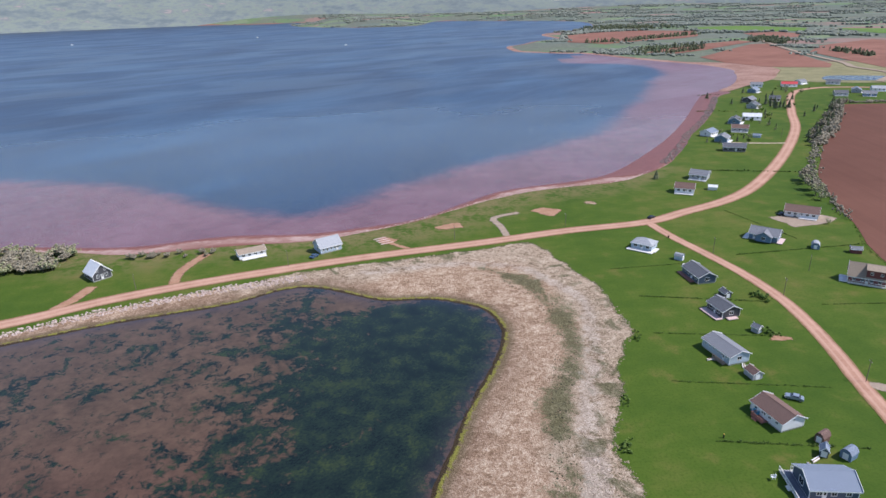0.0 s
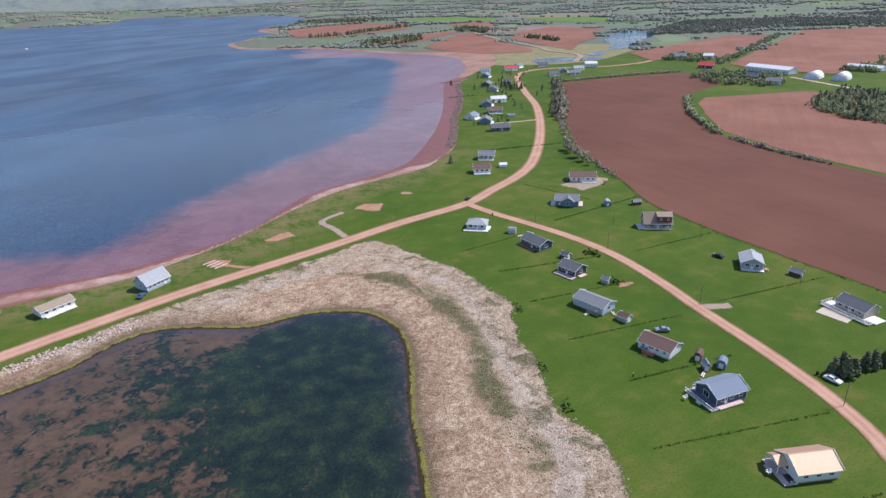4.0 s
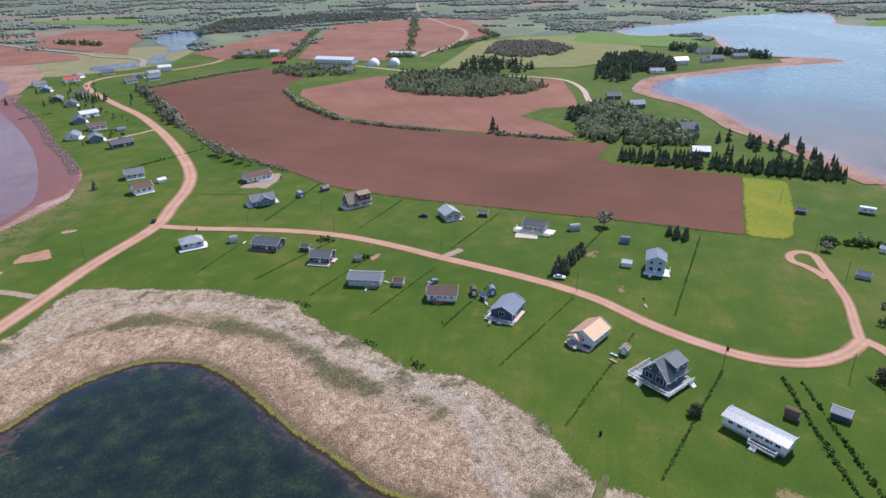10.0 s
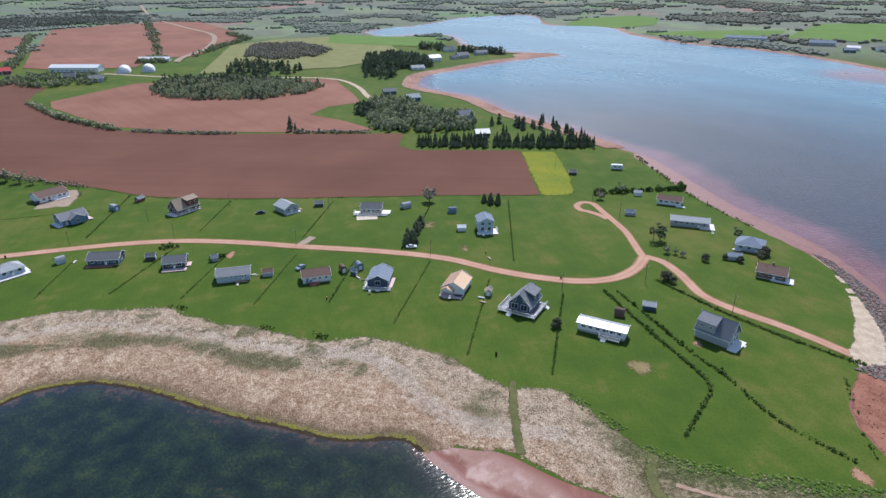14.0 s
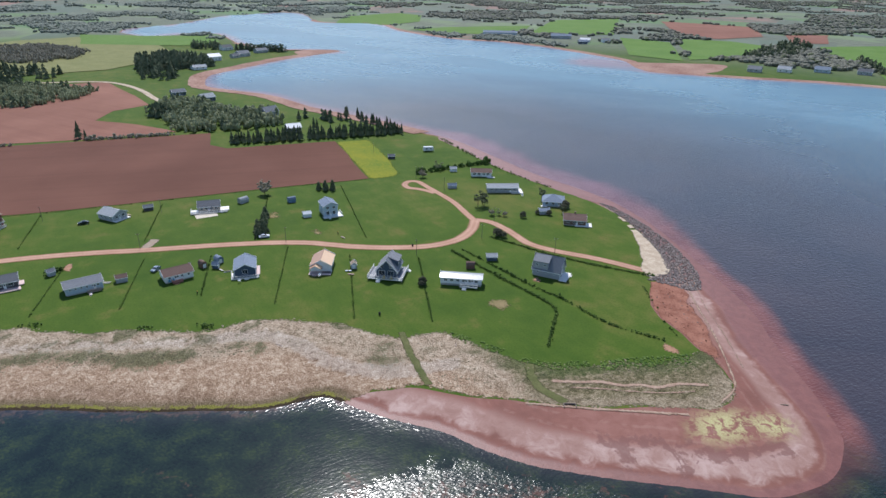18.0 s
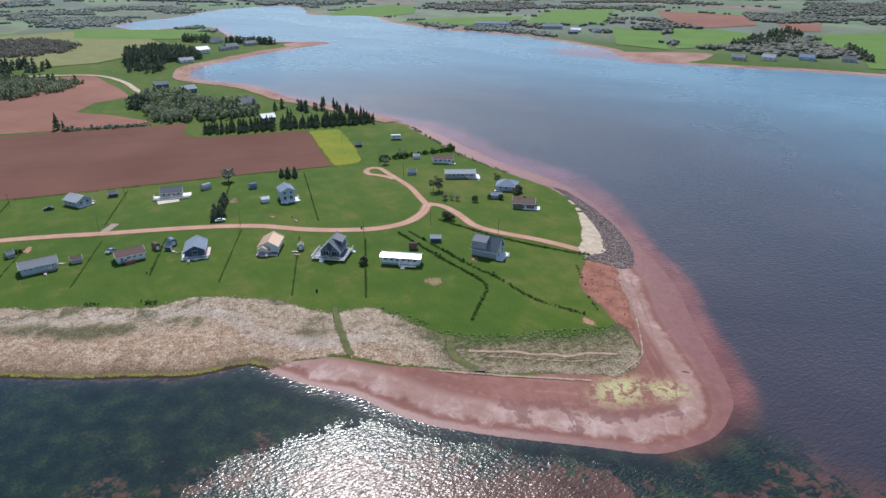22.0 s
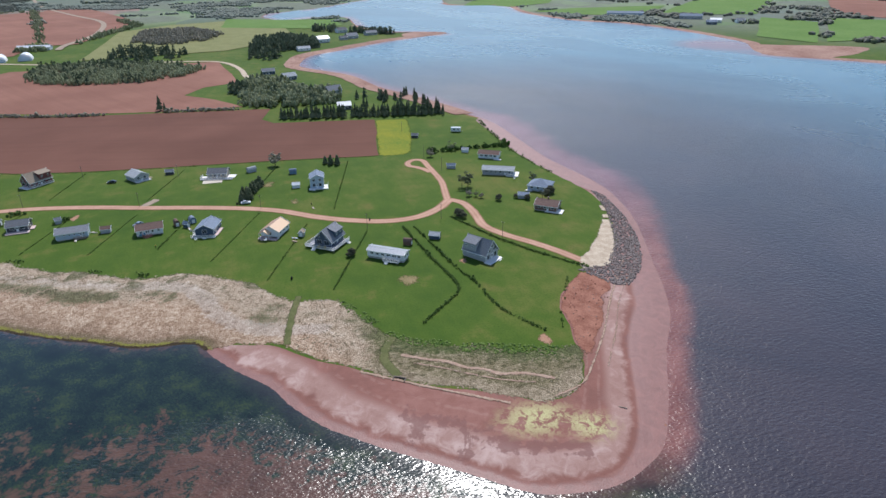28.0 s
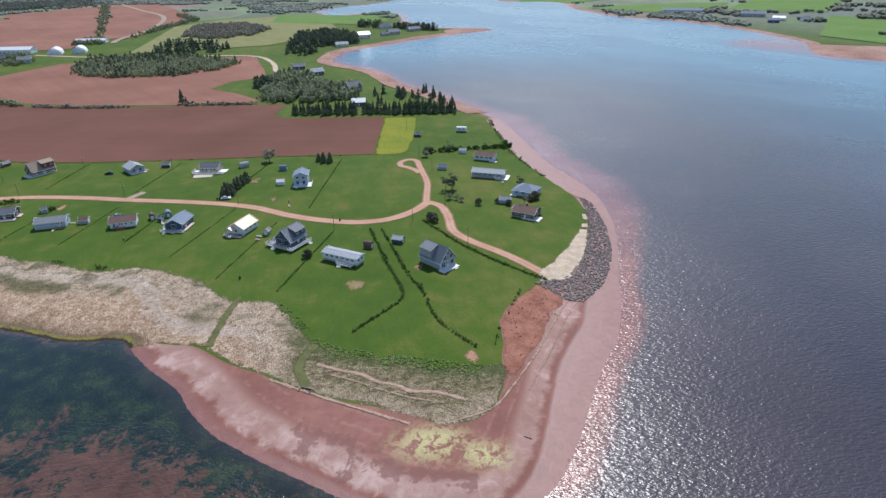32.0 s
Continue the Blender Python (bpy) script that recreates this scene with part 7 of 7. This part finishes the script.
wood("spruce_wood", scatter([(526, -609), (548, -578), (595, -668), (716, -858), (637, -812), (550, -701)], 150, 7, 12, 0.6, 44) + scatter([(489, -723), (380, -630), (374, -636), (484, -732)], 40, 8, 12, 1.0, 45), "spruce copse and shelter row on the far shore", "spruce")
wood("far_wood", con_pts, "dark spruce copses in the far country", "spruce")


# tufts of dead grass standing in the marsh
def tufts(ring, n, lo, hi, seed, label, material="tuft"):
    r_ = random.Random(seed)
    pts_ = scatter(ring, n, lo, hi, 0, seed)
    x, y = np.array([p[0] for p in pts_]), np.array([p[1] for p in pts_])
    keep = [noise.noise((a / 7, b / 7, seed)) > -0.12 for a, b in zip(x, y)]
    z = heights(x, y, shore_distance(x, y))
    tagged(mesh_ob("marsh_grass", *join(*[rough_ball(px, py, pz + 0.06, s_, r_, 0.55, 5, 3) for (px, py, s_, _), pz, q in zip(pts_, z, keep) if q]), M[material]), label, "grass", kind="stuff")


tufts([(46, 217), (54, 197), (56, 180), (57, 164), (50, 151), (44, 130), (38, 111), (40, 99), (36, 86), (31, 76), (24, 69), (16, 60), (6, 60), (8, 76), (26, 94), (33, 116), (38, 146), (44, 166), (47, 184), (38, 204)], 1300, 0.12, 0.3, 31, "tufts of dead grass along the marsh edge")
tufts([(15, 56), (15, 46), (8, 40), (2, 37), (-3, 32), (-9, 27), (-13, 17), (-15, 4), (-19, -6), (-19, -20), (-28, -19), (-38, -14), (-39, -2), (-34, 14), (-27, 27), (-17, 44), (-10, 56)], 1100, 0.12, 0.32, 32, "tufts of dead grass on the point")
tufts([(15, 44), (7, 38), (-3, 30), (-10, 24), (-15, 4), (-19, -16), (-23, -14), (-20, 4), (-15, 22), (-6, 32), (6, 42)], 700, 0.2, 0.5, 33, "green tufts along the edge of the lawn", "shrub")
tufts([(20, 214), (33, 200), (37, 186), (40, 168), (38, 150), (32, 134), (28, 120), (27, 98), (21, 98), (22, 118), (28, 140), (33, 168), (29, 190), (14, 208)], 420, 0.12, 0.3, 34, "low olive scrub in the marsh", "bush_dark")

# ---- rocks ----
def rock_mesh(k, material):
    r_ = random.Random(300 + k)
    v, f = rough_ball(0, 0, 0, 1.0, r_, 0.75, 6, 4)
    me = bpy.data.meshes.new("boulder")
    me.from_pydata(v, [], f)
    me.materials.append(M[material])
    return me


def rocks(name, ring, n, lo, hi, material, label, seed, singles=0, lift=0.1, category="rocks"):
    """Boulders heaped in a ring; the first ones are objects of their own."""
    top = thing(name, Matrix.Identity(4), label, category)
    kinds = [rock_mesh(k, material) for k in range(6)]
    pts_ = scatter(ring, n, lo, hi, 0, seed)
    x, y = np.array([p[0] for p in pts_]), np.array([p[1] for p in pts_])
    z = heights(x, y, shore_distance(x, y))
    r_ = random.Random(seed)
    rest = []
    for i, ((px, py, s, _), pz) in enumerate(zip(pts_, z)):
        if i < singles:
            o = new("boulder", kinds[i % 6])
            o.parent = top
            o.matrix_basis = pose(px, py, pz + lift * s, r_.uniform(0, 60), r_.uniform(0, 60), r_.uniform(0, 360)) @ Matrix.Diagonal((s, s * 0.8, s * 0.8, 1))
        else:
            rest.append(rough_ball(px, py, pz + lift * s, s, r_, 0.7, 5, 3))
    if rest:
        tagged(part("rock_heap", *join(*rest), material, top), kind="stuff")


ARMOUR = [(24, -35), (19, -39), (13, -43), (12, -48), (20, -55), (35, -62), (49, -66), (69, -69), (94, -69), (101, -65), (86, -64.5), (69, -62), (44, -55), (28, -47), (26, -41)]
rocks("rock_wall", ARMOUR, 2500, 0.24, 0.54, "rock", "heaped grey-brown boulders protecting the point", 21, 300, 0.25)
rocks("rock_bank", [(-145, 173), (-116, 190), (-81, 205), (-52, 214), (-50, 210), (-80, 200), (-115, 185), (-143, 170)], 900, 0.16, 0.5, "rock_pale", "pale broken rocks along the pond bank", 22, 200, 0.2)
north_in = spline(NORTH_IN, per=3)
shore_strip = [tuple(p) for p in spline(NORTH_IN[5:12], per=2)] + [tuple(p + (-1.5, 1.8)) for p in spline(NORTH_IN[5:12], per=2)[::-1]]
rocks("shore_rocks", shore_strip, 520, 0.12, 0.3, "rock_pale", "line of pale stones along the bay shore", 23, 100, 0.2)
ne_strip = [tuple(p) for p in spline(NORTH_IN[12:18], per=2)] + [tuple(p + (-5, 3)) for p in spline(NORTH_IN[12:18], per=2)[::-1]]
rocks("rock_wall", ne_strip, 900, 0.35, 0.8, "rock", "dark boulders along the village shore", 24, 150, 0.2)
rocks("earth_clods", [(20, -38), (10, -41), (0, -36), (-14, -28), (-22, -23), (-12, -24), (2, -25), (12, -30)], 80, 0.1, 0.36, "clod", "fallen red clods and stones on the bare bank", 26, 80, 0.1)
rocks("beach_stones", [(18, -33), (5, -38), (-10, -30), (-18, -22), (-2, -25), (10, -28)], 40, 0.12, 0.35, "rock", "scattered stones below the bluff", 25, 40, 0.2)

# driftwood and the timber end of the ditch
for (x, y, hd, ln) in ((22.4, 92.5, 40, 2.2), (6.4, 44.6, -30, 1.6), (-45.5, -24, 60, 2.0)):
    lg = thing("driftwood_log", at(x, y, hd, 1.0, 0.05), "bleached driftwood log lying on the marsh", "log", "driftwood")
    part("stem", *tube((-ln / 2, 0, 0.12), (ln / 2, 0.1, 0.1), 0.13, 0.08, 7), "deck_wood" if x < 0 else "rock_pale", lg)
    part("branch", *tube((0.1, 0.02, 0.14), (0.5, 0.35, 0.25), 0.05, 0.03, 5), "deck_wood" if x < 0 else "rock_pale", lg)
cv = thing("culvert", at(-28, 27.8, 70), "dark timber end of a ditch above the sand", "culvert")
part("headwall", *box(-1.5, 1.5, -0.12, 0.12, -0.3, 0.45), "pole", cv)
for s_ in (-1, 1):
    part("wing_wall", *box(s_ * 1.5 - 0.1, s_ * 1.5 + 0.1, -0.1, 1.4, -0.3, 0.4), "pole", cv)
part("pipe", *tube((0, -0.35, 0.05), (0, 0.4, 0.05), 0.28, 0.28, 10), "tyre", cv)

# driftwood beams, bins, boats and yard clutter
for k in range(4):
    bm_ = thing("beam", at(-27 + k * 1.2, 249.5 - k * 2.0, 28), "pale timber foundation beam on bare ground", "beam", "foundation beams")
    part("timber", *box(-2.8, 2.8, -0.17, 0.17, 0, 0.3), "deck_pink", bm_)
for (x, y, hd, mt, lb) in ((63.5, 63.5, 70, "pale_blue", "blue kayak lying beside a shed"), (60.5, 63.2, 60, "deck_wood", "brown canoe lying beside a shed"), (90, 212, 10, "trim", "white boat beside a shed")):
    b_ = thing("boat", at(x, y, hd, 0.85), lb, "boat")
    part("hull", [(-1.6, 0, 0.4), (-0.8, -0.45, 0.45), (0.8, -0.45, 0.45), (1.6, 0, 0.4), (0.8, 0.45, 0.45), (-0.8, 0.45, 0.45), (-1.1, 0, 0.02), (1.1, 0, 0.02)],
         [(0, 1, 2, 3, 4, 5)[::-1], (0, 6, 1), (1, 6, 7, 2), (2, 7, 3), (3, 7, 4), (4, 7, 6, 5), (5, 6, 0)], mt, b_)
    part("thwart", *box(-0.3, 0.3, -0.4, 0.4, 0.44, 0.5), "deck_wood", b_)
for (x, y, hd, mt, lb) in ((78.2, 106.0, 30, "trim", "pile of white boards beside a blue shed"), (76.4, 103.8, 100, "trim", "pile of white boards beside a blue cottage"), (94.5, 59, 20, "beige", "pale wood pile beside the lane"),
                           (72.6, 146.6, 12, "trim", "pile of white boards beside a long cottage"), (79.8, 142.6, 70, "trim", "pile of white boards beside a shed")):
    b_ = thing("wood_pile", at(x, y, hd), lb, "wood pile")
    for k in range(7):
        w_ = rng.uniform(-0.35, 0.35)
        part("board", *box(-1.2 + 0.3 * w_, 1.2 + w_, w_ - 0.1, w_ + 0.1, 0.06 * k, 0.06 * k + 0.055), mt if k % 3 else "deck_wood", b_)
pt = thing("patio", at(136.5, 110.2, -81), "pale stone patio in front of a white deck", "patio")
for i in range(6):
    for j in range(4):
        part("paving_stone", *box(-4 + i * 1.5, -2.54 + i * 1.5, -2.4 + j * 1.2, -1.24 + j * 1.2, -0.1, 0.14), "beige", pt)


def chair(x, y, heading, z, material, label):
    h = thing("deck_chair", at(x, y, heading, 1.0, z), label, "chair", "deck chairs")
    part("seat", *slab((-0.3, -0.3, 0.34), (0.3, -0.3, 0.42), (0.3, 0.3, 0.42), (-0.3, 0.3, 0.34), 0.05), material, h)
    part("backrest", *slab((-0.3, -0.3, 0.34), (-0.3, 0.3, 0.34), (-0.55, 0.3, 1.05), (-0.55, -0.3, 1.05), 0.05), material, h)
    for s_ in (-1, 1):
        part("armrest", *box(-0.45, 0.3, s_ * 0.36 - 0.06, s_ * 0.36 + 0.06, 0.58, 0.62), material, h)
        for k in (-0.35, 0.25):
            part("leg", *box(k - 0.04, k + 0.04, s_ * 0.36 - 0.04, s_ * 0.36 + 0.04, 0, 0.58), material, h)


M["yellow_paint"] = plain("yellow_paint", (0.55, 0.36, 0.05), 0.5)


def picnic_table(x, y, heading, material, label):
    h = thing("picnic_table", at(x, y, heading), label, "table", "picnic tables")
    part("tabletop", *box(-0.95, 0.95, -0.4, 0.4, 0.72, 0.77), material, h)
    for s_ in (-1, 1):
        part("bench", *box(-0.95, 0.95, s_ * 0.72 - 0.14, s_ * 0.72 + 0.14, 0.43, 0.47), material, h)
        part("leg", *slab((s_ * 0.7, -0.85, 0), (s_ * 0.7, -0.75, 0), (s_ * 0.7, -0.2, 0.72), (s_ * 0.7, -0.3, 0.72), 0.06), material, h)
        part("leg", *slab((s_ * 0.7, 0.85, 0), (s_ * 0.7, 0.75, 0), (s_ * 0.7, 0.2, 0.72), (s_ * 0.7, 0.3, 0.72), 0.06), material, h)


for (x, y, hd, mt, lb) in ((76.6, 145.4, 12, "trim", "white picnic table beside a long cottage"), (146, 141, 30, "deck_wood", "weathered picnic table beside a grey cottage"), (143.5, 143.5, 80, "deck_wood", "weathered picnic table beside a grey cottage")):
    picnic_table(x, y, hd, mt, lb)
for (x, y, tall, lb) in ((62, 114, 1.1, "short dark post on the lawn"), (99, 60, 1.1, "short dark post at the lane")):
    ps = thing("post", at(x, y, 0), lb, "post", "posts")
    part("shaft", *tube((0, 0, -0.2), (0, 0, tall), 0.16, 0.15, 8), "tyre", ps)
    part("cap", *tube((0, 0, tall), (0, 0, tall + 0.08), 0.19, 0.1, 8), "yellow_paint", ps)
M["blue_paint"] = plain("blue_paint", (0.06, 0.28, 0.42), 0.5)
for (x, y, hd, z, mt, lb) in ((52.0, 53.6, 150, 0.87, "yellow_paint", "yellow deck chair on a grey deck"), (50.7, 51.4, 150, 0.87, "yellow_paint", "yellow deck chair on a grey deck"), (72.6, 122.6, 190, 0.45, "blue_paint", "blue deck chair on a small deck"),
                              (72.9, 121.3, 190, 0.45, "blue_paint", "blue deck chair on a small deck"), (66.2, 100.5, 180, 0.45, "trim", "white deck chair on a deck"), (118.2, -33.5, 160, 0.45, "trim", "white deck chair on a deck"),
                              (62.0, 74.0, 170, 0.45, "trim", "white deck chair on a pink deck"), (115, 60, 180, 0.45, "trim", "white deck chair on a deck")):
    chair(x, y, hd, z, mt, lb)
for (x, y) in ((77.6, 35.0), (93.5, 240), (103.5, 92.2), (30, 61)):
    bn = thing("bin", at(x, y, 20), "dark plastic bin standing on the grass", "bin")
    part("body", *tube((0, 0, 0), (0, 0, 0.9), 0.28, 0.36, 8), "tyre", bn)
    part("lid", *tube((0, 0, 0.9), (0, 0, 0.98), 0.38, 0.34, 8), "tyre", bn)
for (x, y) in ((-1202, 2163), (-626, 2294), (-235, 1689)):
    bt = thing("boat", pose(x, y, SEA, 0, 0, 40) @ Matrix.Scale(1.3, 4), "small white boat moored in the bay", "boat", "moored boats")
    part("hull", [(-4, 0, 0.9), (-3.5, -1.3, 0.9), (2, -1.3, 0.95), (4.5, 0, 1.2), (2, 1.3, 0.95), (-3.5, 1.3, 0.9), (-3, 0, -0.3), (3, 0, -0.3)],
         [(0, 1, 2, 3, 4, 5)[::-1], (0, 6, 1), (1, 6, 7, 2), (2, 7, 3), (3, 7, 4), (4, 7, 6, 5), (5, 6, 0)], "trim", bt)
    part("cabin", *box(-1, 1.6, -0.8, 0.8, 0.9, 2.3), "trim", bt)
